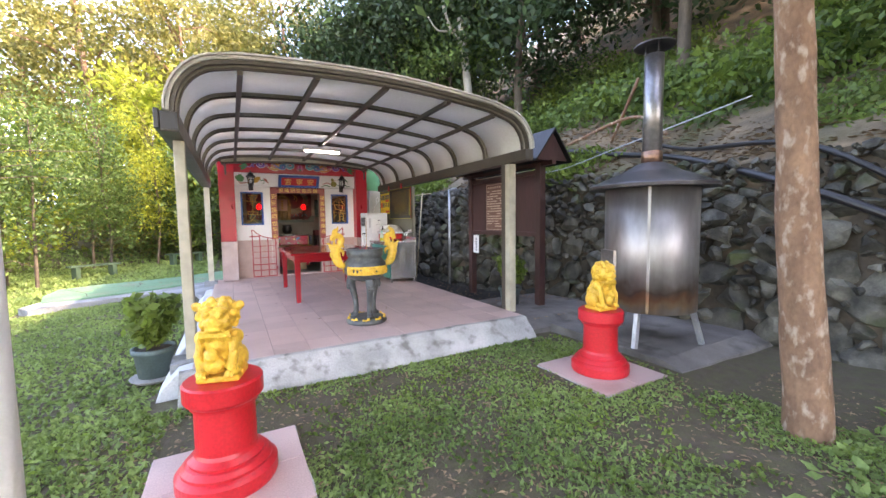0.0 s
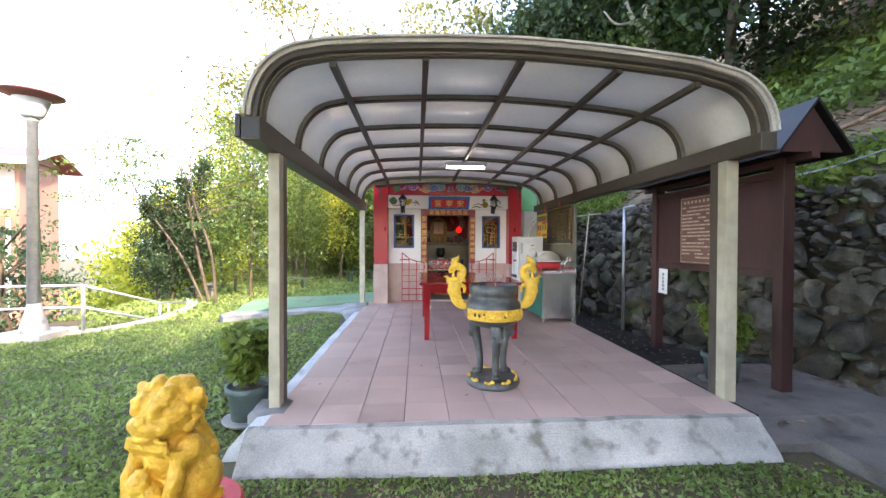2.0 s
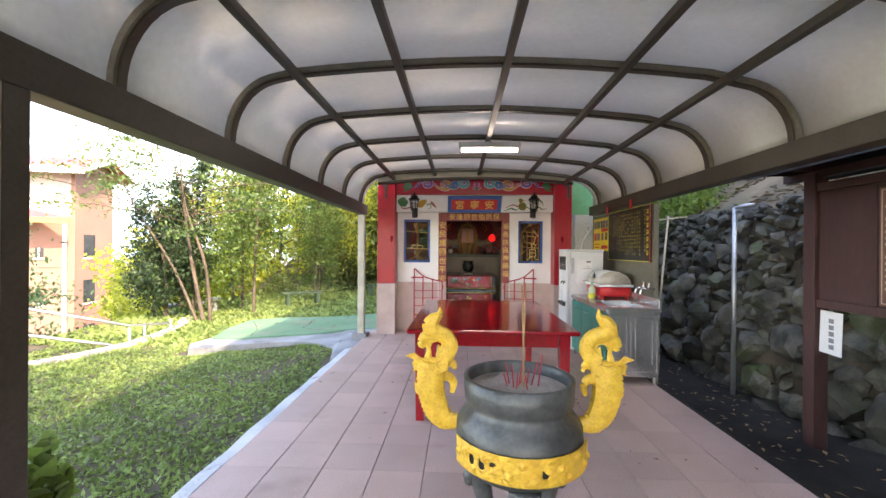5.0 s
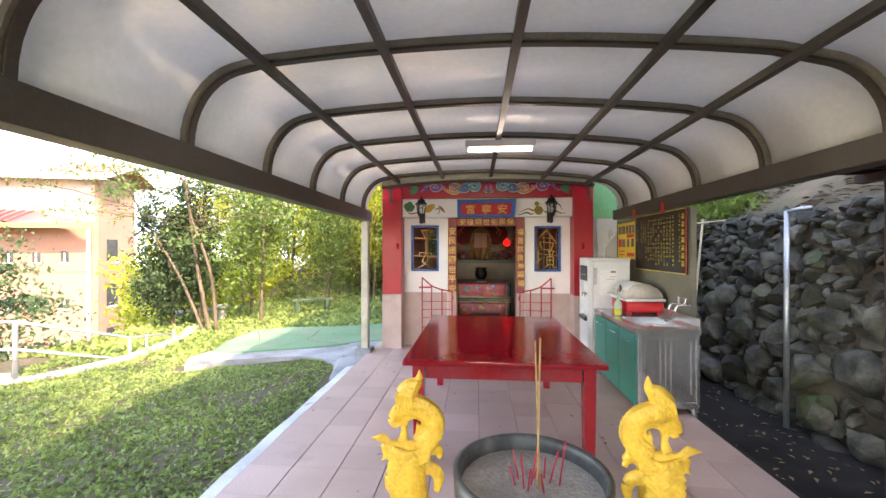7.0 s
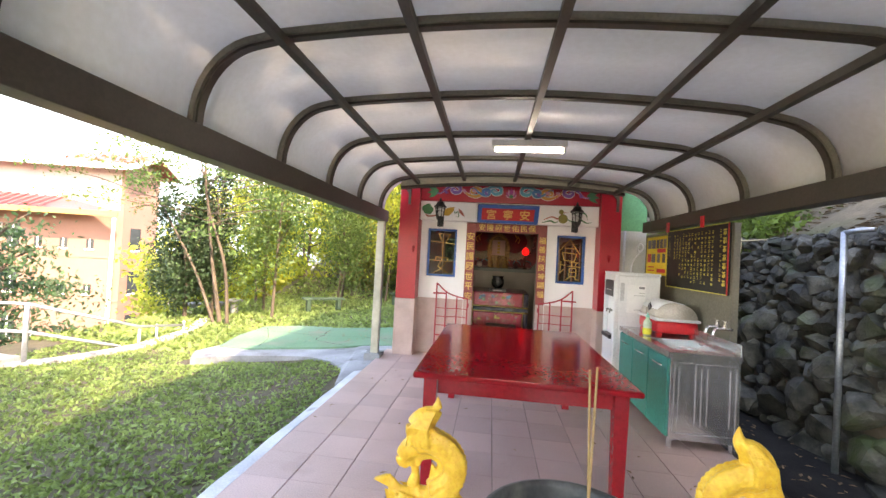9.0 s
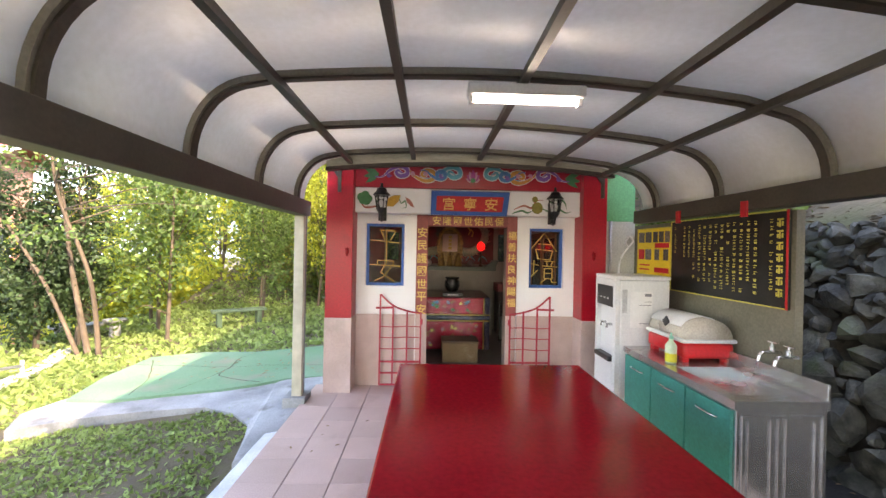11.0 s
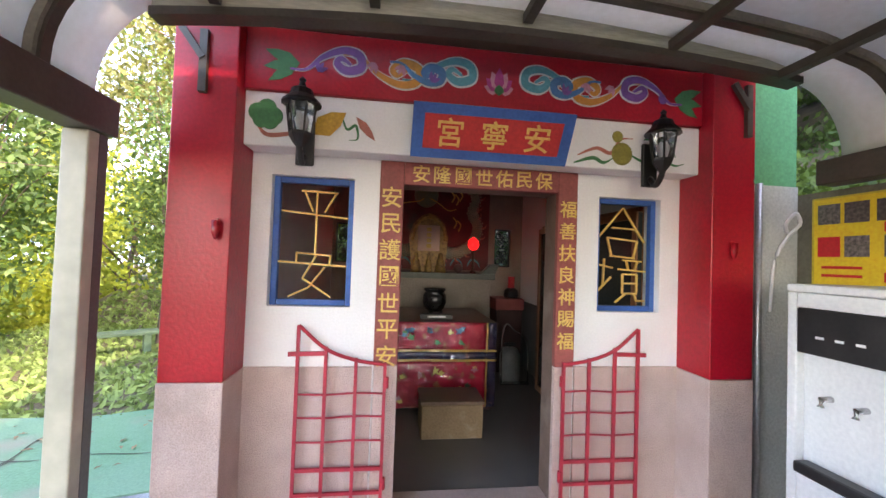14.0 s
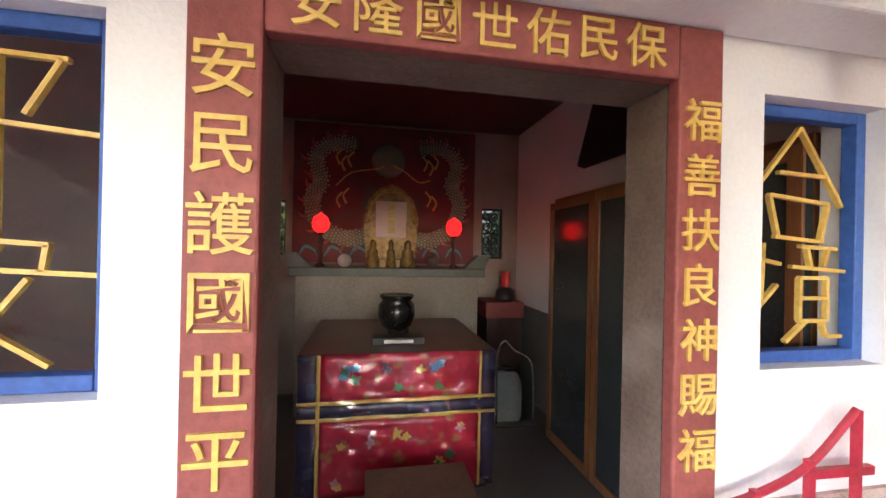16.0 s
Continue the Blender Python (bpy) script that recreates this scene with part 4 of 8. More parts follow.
for k in range(3):
    y0 = -0.59 + 0.397 * k
    d = part("door", boxed(-0.282, -0.263, y0 + 0.004, y0 + 0.389, 0.085, 0.72, 0.003), TEAL, sink, "teal laminate door")
    part("handle", tube(bmesh.new(), curve_line([(-0.282, y0 + 0.10, 0.64), (-0.305, y0 + 0.13, 0.645), (-0.305, y0 + 0.25, 0.645), (-0.282, y0 + 0.28, 0.64)], 5), 0.006, 6), STAINLESS, d, "chrome handle", True)
bm = bmesh.new()
rings = [[bm.verts.new((x, y, z)) for x, y in ((x0, y0), (x1, y0), (x1, y1), (x0, y1))] for z in (0.736, 0.783) for x0, x1, y0, y1 in ((-0.285, 0.275, -0.62, 0.62), (-0.20, 0.20, -0.52, 0.02))]
for a, b in ((0, 1), (2, 3), (0, 2), (1, 3)):
    for k in range(4):
        bm.faces.new((rings[a][k], rings[a][(k + 1) % 4], rings[b][(k + 1) % 4], rings[b][k]))
bmesh.ops.recalc_face_normals(bm, faces=bm.faces[:])
part("worktop", bm, STAINLESS, sink, "stainless worktop")
bm = bmesh.new()
for a in ((-0.20, 0.20, -0.52, 0.02, 0.60, 0.606), (-0.20, -0.194, -0.52, 0.02, 0.606, 0.775), (0.194, 0.20, -0.52, 0.02, 0.606, 0.775), (-0.194, 0.194, -0.52, -0.514, 0.606, 0.775), (-0.194, 0.194, 0.014, 0.02, 0.606, 0.775)):
    box(bm, *a)
part("basin", bm, STAINLESS, sink, "stainless basin")
part("splashback", boxed(0.255, 0.275, -0.62, 0.62, 0.784, 0.88, 0.004), STAINLESS, sink)
for sx in (-0.24, 0.24):
    for sy in (-0.57, 0.57):
        part("foot", lathe(bmesh.new(), [(0.022, 0.0), (0.022, 0.07)], 10, (sx, sy, 0)), STAINLESS, sink)
for y, sgn in ((7.02, 1), (7.14, -1)):
    tap = thing("faucet", (3.374, y, 0.96), "chrome wall faucet above the sink", "faucet", "faucets above the sink")
    part("spout", tube(bmesh.new(), curve_line([(0, 0, 0), (-0.09, 0, 0.005), (-0.14, 0, -0.005), (-0.155, 0, -0.06)], 6), 0.012, 8), STAINLESS, tap, smooth=True)
    part("valve", lathe(bmesh.new(), [(0.016, 0), (0.016, 0.035), (0.008, 0.04), (0.008, 0.06)], 10, (-0.06, 0, 0.008)), STAINLESS, tap)
    part("lever", bar(bmesh.new(), (-0.06, -0.035, 0.068), (-0.06, 0.035, 0.068), 0.012, 0.008), STAINLESS, tap)
cooler = thing("tabletop_dish_dryer", (3.14, 7.72, 0.783), "red and white domed food box with a smoky lid", "food box")
part("base", moved(boxed(-0.20, 0.20, -0.24, 0.24, 0.03, 0.15, 0.03), Matrix()), RED_GLOSS, cooler, "red plastic base", True)
part("rim", boxed(-0.212, 0.212, -0.252, 0.252, 0.15, 0.18, 0.012), APPLIANCE, cooler, "white rim")
bm = bmesh.new()
prof = [(0.185 * math.cos(radians(a)), 0.18 + 0.15 * math.sin(radians(a))) for a in range(0, 181, 12)]
run_y(bm, prof, -0.235, 0.235)
part("lid", bm, shade("smoky_cover", (0.52, 0.48, 0.42), (0.45, 0.41, 0.36), 5, 0.25, bump=0), cooler, "smoky plastic lid", True)
bm = bmesh.new()
prof2 = [(0.193 * math.cos(radians(a)), 0.182 + 0.158 * math.sin(radians(a))) for a in range(30, 151, 10)]
run_y(bm, prof2 + [(x * 0.97, z - 0.006) for x, z in reversed(prof2)], -0.15, 0.245)
part("hood", bm, APPLIANCE, cooler, "white hood", True)
part("knob", moved(boxed(-0.035, 0.035, -0.006, 0.006, -0.03, 0.03, 0.004), pose(-0.172, 0.02, 0.27, 0, 40, 90)), BLACK_PLASTIC, cooler)
for sx in (-0.16, 0.16):
    for sy in (-0.19, 0.19):
        part("foot", boxed(sx - 0.025, sx + 0.025, sy - 0.025, sy + 0.025, 0.0, 0.031, 0.004), RED_GLOSS, cooler)
soap = thing("soap_bottle", (2.86, 7.50, 0.783), "clear soap bottle with yellow liquid and a green cap", "bottle")
part("bottle", lathe(bmesh.new(), [(0.036, 0.0), (0.040, 0.01), (0.040, 0.13), (0.018, 0.165), (0.014, 0.18)], 16), shade("pale_plastic", (0.62, 0.72, 0.58), (0.55, 0.66, 0.5), 6, 0.2, bump=0, translucent=0.4), soap, smooth=True)
part("liquid", lathe(bmesh.new(), [(0.0405, 0.012), (0.0408, 0.075)], 16), shade("yellow_liquid", (0.62, 0.58, 0.06), (0.55, 0.5, 0.05), 6, 0.2, bump=0), soap, "yellow liquid")
part("cap", lathe(bmesh.new(), [(0.016, 0.181), (0.016, 0.20), (0.007, 0.205), (0.007, 0.225)], 12), shade("mint_cap", (0.25, 0.62, 0.50), (0.2, 0.55, 0.45), 6, 0.4, bump=0), soap)

disp = thing("water_dispenser", (2.95, 8.275, 0), "tall white water dispenser with black panel and taps", "water dispenser")
part("body", boxed(-0.20, 0.25, -0.215, 0.20, 0.02, 1.355, 0.012), APPLIANCE, disp, "white steel body")
part("top", boxed(-0.245, 0.255, -0.22, 0.205, 1.356, 1.39, 0.008), APPLIANCE, disp)
part("side_post", boxed(-0.245, -0.201, -0.215, -0.16, 0.02, 1.355, 0.006), APPLIANCE, disp)
part("side_post", boxed(-0.245, -0.201, 0.16, 0.20, 0.02, 1.355, 0.006), APPLIANCE, disp)
part("lower_door", boxed(-0.245, -0.201, -0.158, 0.158, 0.02, 0.60, 0.006), APPLIANCE, disp)
part("drip_tray", boxed(-0.275, -0.201, -0.15, 0.15, 0.602, 0.65, 0.012), BLACK_PLASTIC, disp, "black drip tray")
pn = part("control_panel", boxed(-0.248, -0.201, -0.158, 0.158, 1.10, 1.29, 0.006), BLACK_PLASTIC, disp, "black control panel")
for k in range(3):
    part("button", boxed(-0.251, -0.2485, -0.09 + 0.07 * k, -0.06 + 0.07 * k, 1.17, 1.18), PAPER, pn)
part("header", boxed(-0.245, -0.201, -0.158, 0.158, 1.292, 1.354, 0.004), APPLIANCE, disp)
for y in (-0.06, 0.06):
    t = part("tap", tube(bmesh.new(), [(-0.20, y, 0.93), (-0.245, y, 0.93), (-0.25, y, 0.90)], 0.013, 8), STAINLESS, disp, "chrome tap", True)
part("notice", boxed(-0.11, 0.09, -0.218, -0.2155, 0.93, 1.25), PAPER, disp, "white paper notice")
for k, (a, b) in enumerate(((1.21, 1.235), (1.16, 1.165), (1.13, 1.135), (0.965, 0.97))):
    part("print", boxed(0.02 - 0.05 * (k > 1), 0.08, -0.2195, -0.2182, a, b), INK, disp)
part("notice", boxed(-0.185, -0.14, -0.218, -0.2155, 1.06, 1.27), shade("grey_label", (0.5, 0.51, 0.53), (0.44, 0.45, 0.47), 9, 0.6), disp, "grey label")


def block(bm, x0, x1, y0, y1, z0, z1):
    """Adds a plain block to a bmesh."""
    r = bmesh.ops.create_cube(bm, size=1.0)
    for v in r["verts"]:
        v.co = Vector((x0 + (x1 - x0) * (v.co.x + 0.5), y0 + (y1 - y0) * (v.co.y + 0.5), z0 + (z1 - z0) * (v.co.z + 0.5)))
    return bm


def wall_board(name, at, w, h, plate, label, border):
    b = thing(name, at, label, "board", turn=-90)
    part("panel", boxed(-w / 2, w / 2, -0.018, 0.0, 0, h, 0.002), plate, b)
    for a in ((-w / 2, w / 2, 0, 0.009), (-w / 2, w / 2, h - 0.009, h), (-w / 2, -w / 2 + 0.009, 0.009, h - 0.009), (w / 2 - 0.009, w / 2, 0.009, h - 0.009)):
        part("border", boxed(a[0], a[1], -0.0205, -0.0185, a[2], a[3]), border, b)
    return b


YELLOW_TEXT = shade("yellow_lettering", (0.62, 0.55, 0.10), (0.5, 0.44, 0.08), 30, 0.6, bump=0)
bb = wall_board("honour_board", (3.372, 7.69, 1.25), 1.22, 0.655, shade("black_board", (0.012, 0.012, 0.012), (0.02, 0.02, 0.02), 6, 0.35, bump=0.02), "black board with columns of yellow lettering", YELLOW_TEXT)
rng = random.Random(4)
for c in range(17):
    u = -0.555 + 0.064 * c
    if c in (1, 15):
        continue
    big = 0.030 if c > 4 else 0.024
    low = 0.05 if c > 6 else (0.08 if c > 3 else 0.30)
    k = 0
    while 0.60 - k * big * 1.5 - big > low + 0.05 * (c % 3 == 1):
        z = 0.60 - k * big * 1.5
        k += 1
        if rng.random() < 0.10:
            continue
        w = big * rng.uniform(0.75, 1.0)
        top = rng.choice((0.0, 0.12, 0.4)) * big
        bm = boxed(u, u + w, -0.0205, -0.0185, z - top - big * 0.16, z - top)
        boxes = [(u + w * 0.1, u + w * 0.9, z - big, z - big * 0.86), (u + w * 0.05, u + w * 0.22, z - big * 0.84, z - big * 0.58), (u + w * 0.7, u + w * 0.9, z - big * 0.84, z - big * 0.58), (u + w * 0.4, u + w * 0.56, z - big * 0.84, z - big * 0.57)]
        for q in rng.sample(boxes, rng.randint(2, 4)):
            block(bm, q[0], q[1], -0.0205, -0.0185, q[2], q[3])
        part("lettering", bm, YELLOW_TEXT, bb)
for k in range(7):
    bm = boxed(0.525, 0.572, -0.0225, -0.0205, 0.588 - 0.078 * k, 0.60 - 0.078 * k)
    for q in ((0.54, 0.553, 0.545, 0.587), (0.525, 0.536, 0.55, 0.575), (0.56, 0.572, 0.55, 0.58)):
        block(bm, q[0], q[1], -0.0225, -0.0205, q[2] - 0.078 * k, q[3] - 0.078 * k)
    part("lettering", bm, YELLOW_TEXT, bb)
part("edge", boxed(0.597, 0.612, -0.024, -0.0206, 0.0, 0.655), RED_GLOSS, bb, "red edge strip")
yb = wall_board("notice_poster", (3.372, 8.60, 1.37), 0.60, 0.49, shade("poster_yellow", (0.78, 0.56, 0.03), (0.7, 0.5, 0.03), 5, 0.5, bump=0.02), "yellow poster with small photographs and red captions", shade("poster_edge", (0.6, 0.45, 0.05), (0.5, 0.38, 0.04), 8, 0.6))
PHOTO = shade("photo_grey", (0.16, 0.14, 0.13), (0.06, 0.055, 0.055), 60, 0.4, rand=0.5, bump=0)
for r, (z, us) in enumerate(((0.34, (-0.27, -0.14, 0.0, 0.10, 0.20)), (0.16, (-0.27, -0.14, 0.03, 0.18)))):
    for k, u in enumerate(us):
        part("photograph", boxed(u, u + (0.11 if k < 2 else 0.08), -0.0205, -0.0185, z, z + 0.11), RED_GLOSS if (r, k) == (1, 0) else PHOTO, yb)
for u, z in ((0.03, 0.285), (0.03, 0.035)):
    part("caption", boxed(u, u + 0.24, -0.0205, -0.0185, z, z + 0.048), RED_GLOSS, yb, "red caption")
for k in range(2):
    part("caption", boxed(-0.25, -0.06, -0.0205, -0.0185, 0.05 + 0.045 * k, 0.065 + 0.045 * k), RED_GLOSS, yb)
for y in (7.30, 8.02):
    fl = thing("red_ribbon", (3.24, y, 1.96), "small red cloth ribbon on the beam", "ribbon")
    part("cloth", boxed(-0.012, 0.0, -0.03, 0.03, -0.09, 0.02, 0.003), RED_GLOSS, fl)
cable = thing("wall_cable", (3.30, 8.96, 1.2), "white cable looped on the side panel", "cable")
part("cable", tube(bmesh.new(), curve_line([(-0.12, 0.03, 0.0), (-0.1, 0.02, 0.3), (-0.02, 0.01, 0.45), (0.02, -0.02, 0.52), (-0.02, -0.03, 0.58), (-0.05, 0.0, 0.52), (-0.02, 0.02, 0.47)], 6), 0.010, 6), APPLIANCE, cable, smooth=True)
conduit = thing("conduit", (3.08, 8.97, 0), "grey conduit pipe beside the pier", "pipe")
part("pipe", tube(bmesh.new(), [(0, 0, 0.0), (0, 0, 1.95)], 0.018, 8), GALVANISED, conduit, smooth=True)


def fused(name, bm, material, voxel, parent=None):
    """One sculpted skin over overlapping forms."""
    me = bpy.data.meshes.new(name)
    bm.to_mesh(me)
    bm.free()
    ob = bpy.data.objects.new(name, me)
    scene.collection.objects.link(ob)
    md = ob.modifiers.new("skin", "REMESH")
    md.mode, md.voxel_size = "VOXEL", voxel
    sm = ob.modifiers.new("soften", "SMOOTH")
    sm.factor, sm.iterations = 0.5, 2
    me2 = bpy.data.meshes.new_from_object(ob.evaluated_get(bpy.context.evaluated_depsgraph_get()))
    bpy.data.objects.remove(ob)
    me2.materials.clear()
    me2.materials.append(material)
    me2.shade_smooth()
    return new(name, me2)


# ---- incense burner ----
burner = thing("incense_burner", (1.48, 4.24, 0), "dark bronze tripod incense burner with gold dragon handles", "incense burner")
part("base", lathe(bmesh.new(), [(0.225, 0.0), (0.235, 0.02), (0.225, 0.05), (0.19, 0.065), (0.10, 0.075)], 40), PATINA, burner, smooth=True)
for k in range(9):
    a = 2 * math.pi * k / 9 + 0.2
    bm = bmesh.new()
    for dx, dz, r in ((0, 0.03, 0.028), (0.025, 0.055, 0.02), (-0.03, 0.045, 0.017), (0.04, 0.03, 0.014)):
        bmesh.ops.create_icosphere(bm, subdivisions=2, radius=r, matrix=pose(0.205 * math.cos(a), 0.205 * math.sin(a), 0, 0, 0, math.degrees(a) + 90) @ pose(dx, 0, dz + 0.012) @ Matrix.Diagonal((1, 0.7, 1, 1)))
    part("base_beast", bm, YELLOW_STATUE, burner, "small gold beast on the base", True)
for k in range(3):
    a = -math.pi / 2 + 2 * math.pi * k / 3
    c, s = math.cos(a), math.sin(a)
    prof = [(0.165, 0.53, 0.058), (0.175, 0.47, 0.054), (0.150, 0.38, 0.038), (0.125, 0.26, 0.031), (0.120, 0.15, 0.030), (0.135, 0.09, 0.034), (0.165, 0.066, 0.042)]
    L = curve_line([(r * c, r * s, z) for r, z, w in prof], 6)
    rr = np.interp(np.linspace(0, 6, len(L)), range(7), [w for _, _, w in prof])
    leg = part("leg", tube(bmesh.new(), L, list(rr), 12), PATINA, burner, "cabriole bronze leg", True)
    bm = bmesh.new()
    for dz, r in ((0.44, 0.028), (0.415, 0.022)):
        for d in (-0.028, 0.0, 0.028):
            bmesh.ops.create_icosphere(bm, subdivisions=2, radius=r, matrix=Matrix.Translation((0.195 * c - d * s, 0.195 * s + d * c, dz)))
    part("leg_mask", bm, PATINA, leg, "", True)
part("bowl", lathe(bmesh.new(), [(0.10, 0.50), (0.19, 0.535), (0.232, 0.59), (0.24, 0.65), (0.236, 0.71), (0.205, 0.755), (0.192, 0.77), (0.19, 0.785), (0.206, 0.80), (0.21, 0.88), (0.196, 0.884), (0.19, 0.87), (0.188, 0.80)], 48, cap=False), PATINA, burner, "dark patinated bowl", True)
part("ash", lathe(bmesh.new(), [(0.189, 0.79), (0.189, 0.835), (0.12, 0.842), (0.0, 0.838)], 32, cap=False), ASH, burner, "grey ash")
for a0, a1 in ((200, 340), (20, 160)):
    bm = bmesh.new()
    n = 28
    for i in range(n):
        for j in range(3):
            edge = (i in (0, n - 1)) or j != 1
            if not edge and noise.noise(Vector((i * 0.7, a0, 0))) > 0.15:
                continue
            t0, t1 = radians(a0 + (a1 - a0) * i / n), radians(a0 + (a1 - a0) * (i + 1) / n)
            z0, z1 = 0.585 + 0.034 * j, 0.585 + 0.034 * (j + 1)
            r = 0.246
            v = [bm.verts.new((q * math.cos(t), q * math.sin(t), z)) for q in (r, r + 0.006) for t, z in ((t0, z0), (t1, z0), (t1, z1), (t0, z1))]
            for f in ((0, 1, 2, 3), (7, 6, 5, 4), (0, 4, 5, 1), (1, 5, 6, 2), (2, 6, 7, 3), (3, 7, 4, 0)):
                bm.faces.new([v[q] for q in f])
    for i in range(14):
        t = radians(a0 + (a1 - a0) * (i + 0.5) / 14)
        bmesh.ops.create_icosphere(bm, subdivisions=1, radius=0.017, matrix=Matrix.Translation((0.248 * math.cos(t), 0.248 * math.sin(t), 0.636 + 0.028 * math.sin(i * 2.4))))
    bnd = fused("band", bm, YELLOW_STATUE, 0.004)
    bnd.parent = burner
    tagged(bnd, "pierced gold relief band")


def dragon(side):
    """A curling dragon handle in x and z, climbing from the shoulder of the bowl to a flame-shaped tail."""
    bm = bmesh.new()

    def limb(pts, radii, steps=8):
        L = curve_line([(side * x, 0, z) for x, z in pts], steps)
        rr = list(np.interp(np.linspace(0, len(radii) - 1, len(L)), range(len(radii)), radii))
        tube(bm, L, rr, 12)
        return L, rr

    def spikes(L, rr, way, size, every=3, lean=0.7):
        for i in range(2, len(L) - 2, every):
            d = (L[i + 1] - L[i - 1]).normalized()
            out = Vector((d.z, 0, -d.x)) * way
            p = L[i] + out * rr[i] * 0.6
            tri = [p - d * size * 0.7, p + out * size * 1.5 + d * size * lean, p + d * size * 0.7]
            f = [bm.verts.new(q + Vector((0, o, 0))) for o in (-0.011, 0.011) for q in tri]
            bm.faces.new(f[:3]), bm.faces.new(f[3:][::-1])
            for a, b in ((0, 1), (1, 2), (2, 0)):
                bm.faces.new((f[a], f[a + 3], f[b + 3], f[b]))

    torso, tr = limb([(0.335, 0.93), (0.340, 0.865), (0.333, 0.80), (0.315, 0.74), (0.285, 0.70), (0.235, 0.69)], [0.046, 0.052, 0.050, 0.045, 0.034, 0.018])
    arch, ar = limb([(0.300, 0.935), (0.268, 0.965), (0.258, 1.00), (0.278, 1.035), (0.320, 1.052), (0.345, 1.045)], [0.034, 0.026, 0.023, 0.023, 0.026, 0.024])
    spikes(arch, ar, side, 0.026, 4, 0.9)
    flame, fr = limb([(0.338, 1.035), (0.342, 1.075), (0.326, 1.100), (0.306, 1.120), (0.304, 1.150)], [0.026, 0.032, 0.027, 0.014, 0.002], 6)
    limb([(0.340, 1.045), (0.362, 1.025), (0.374, 1.000), (0.362, 0.985)], [0.022, 0.024, 0.018, 0.007], 6)
    limb([(0.352, 1.005), (0.346, 0.975), (0.350, 0.945)], [0.009, 0.009, 0.016], 5)
    mane, mr = limb([(0.262, 0.955), (0.285, 0.930), (0.335, 0.912), (0.382, 0.925), (0.404, 0.965)], [0.013, 0.026, 0.036, 0.022, 0.002], 6)
    spikes(mane, mr, side, 0.022, 5)
    spikes(torso, tr, side, 0.018, 6)
    limb([(0.36, 0.90), (0.392, 0.905), (0.412, 0.930)], [0.022, 0.014, 0.002], 5)
    limb([(0.31, 0.875), (0.268, 0.870), (0.250, 0.845), (0.256, 0.805)], [0.026, 0.020, 0.016, 0.009], 6)
    limb([(0.290, 0.925), (0.256, 0.925), (0.244, 0.900)], [0.02, 0.018, 0.008], 5)
    limb([(0.345, 0.80), (0.385, 0.81), (0.400, 0.845)], [0.022, 0.014, 0.003], 5)
    for v in bm.verts:
        v.co.y *= 0.62
    for line, r, n in ((torso, tr, 6), (arch, ar, 3)):
        for i in range(1, len(line) - 1):
            d = (line[i + 1] - line[i - 1]).normalized()
            across = Vector((d.z, 0, -d.x))
            for o in (-1, 1):
                for k in range(n):
                    u = (k + 0.5 + 0.5 * (i % 2)) / n * 2 - 1
                    if abs(u) < 0.95:
                        bmesh.ops.create_icosphere(bm, subdivisions=1, radius=0.0115, matrix=Matrix.Translation(line[i] + across * u * r[i] + Vector((0, o * 0.62 * r[i] * math.sqrt(1 - u * u) * 0.94, 0))) @ Matrix.Diagonal((1, 0.7, 1, 1)))
    for k in range(6):
        for o in (-1, 1):
            tube(bm, [Vector((side * (0.318 + 0.010 * k), o * 0.020, 1.04)), Vector((side * (0.322 + 0.008 * k), o * 0.021, 1.08)), Vector((side * (0.306 + 0.004 * k), o * 0.012, 1.12))], [0.004, 0.004, 0.002], 5)
            tube(bm, [Vector((side * 0.27, o * 0.020, 0.945 - 0.008 * k)), Vector((side * 0.33, o * 0.027, 0.925 - 0.009 * k)), Vector((side * 0.385, o * 0.016, 0.940 - 0.010 * k))], [0.003, 0.004, 0.002], 5)
    return bm


for side in (-1, 1):
    hd = fused("dragon_handle", dragon(side), YELLOW_HANDLE, 0.0025)
    hd.parent = burner
    tagged(hd, "gold dragon handle")
for k, (dx, dy, h, tilt) in enumerate(((0.015, -0.015, 0.42, 1), (0.022, -0.012, 0.41, -1.5), (0.0, 0.0, 0.13, 8), (-0.03, 0.02, 0.09, -10), (0.05, 0.01, 0.11, 12), (-0.012, -0.03, 0.07, 5), (0.03, -0.04, 0.06, -8), (0.075, 0.0, 0.14, 6), (-0.02, -0.02, 0.10, -4), (0.01, 0.03, 0.08, 14), (-0.04, -0.01, 0.06, -16), (0.04, 0.03, 0.07, 3))):
    part("incense_stick", moved(lathe(bmesh.new(), [(0.0028, 0), (0.0024, h)], 6), pose(dx, dy, 0.83, tilt * 0.6, tilt, 0)), shade("incense_tan", (0.42, 0.28, 0.13), (0.35, 0.22, 0.1), 20, 0.8) if k < 2 else RED_BAR, burner, "incense stick")


burner.scale = (1.03, 1.03, 1.0)


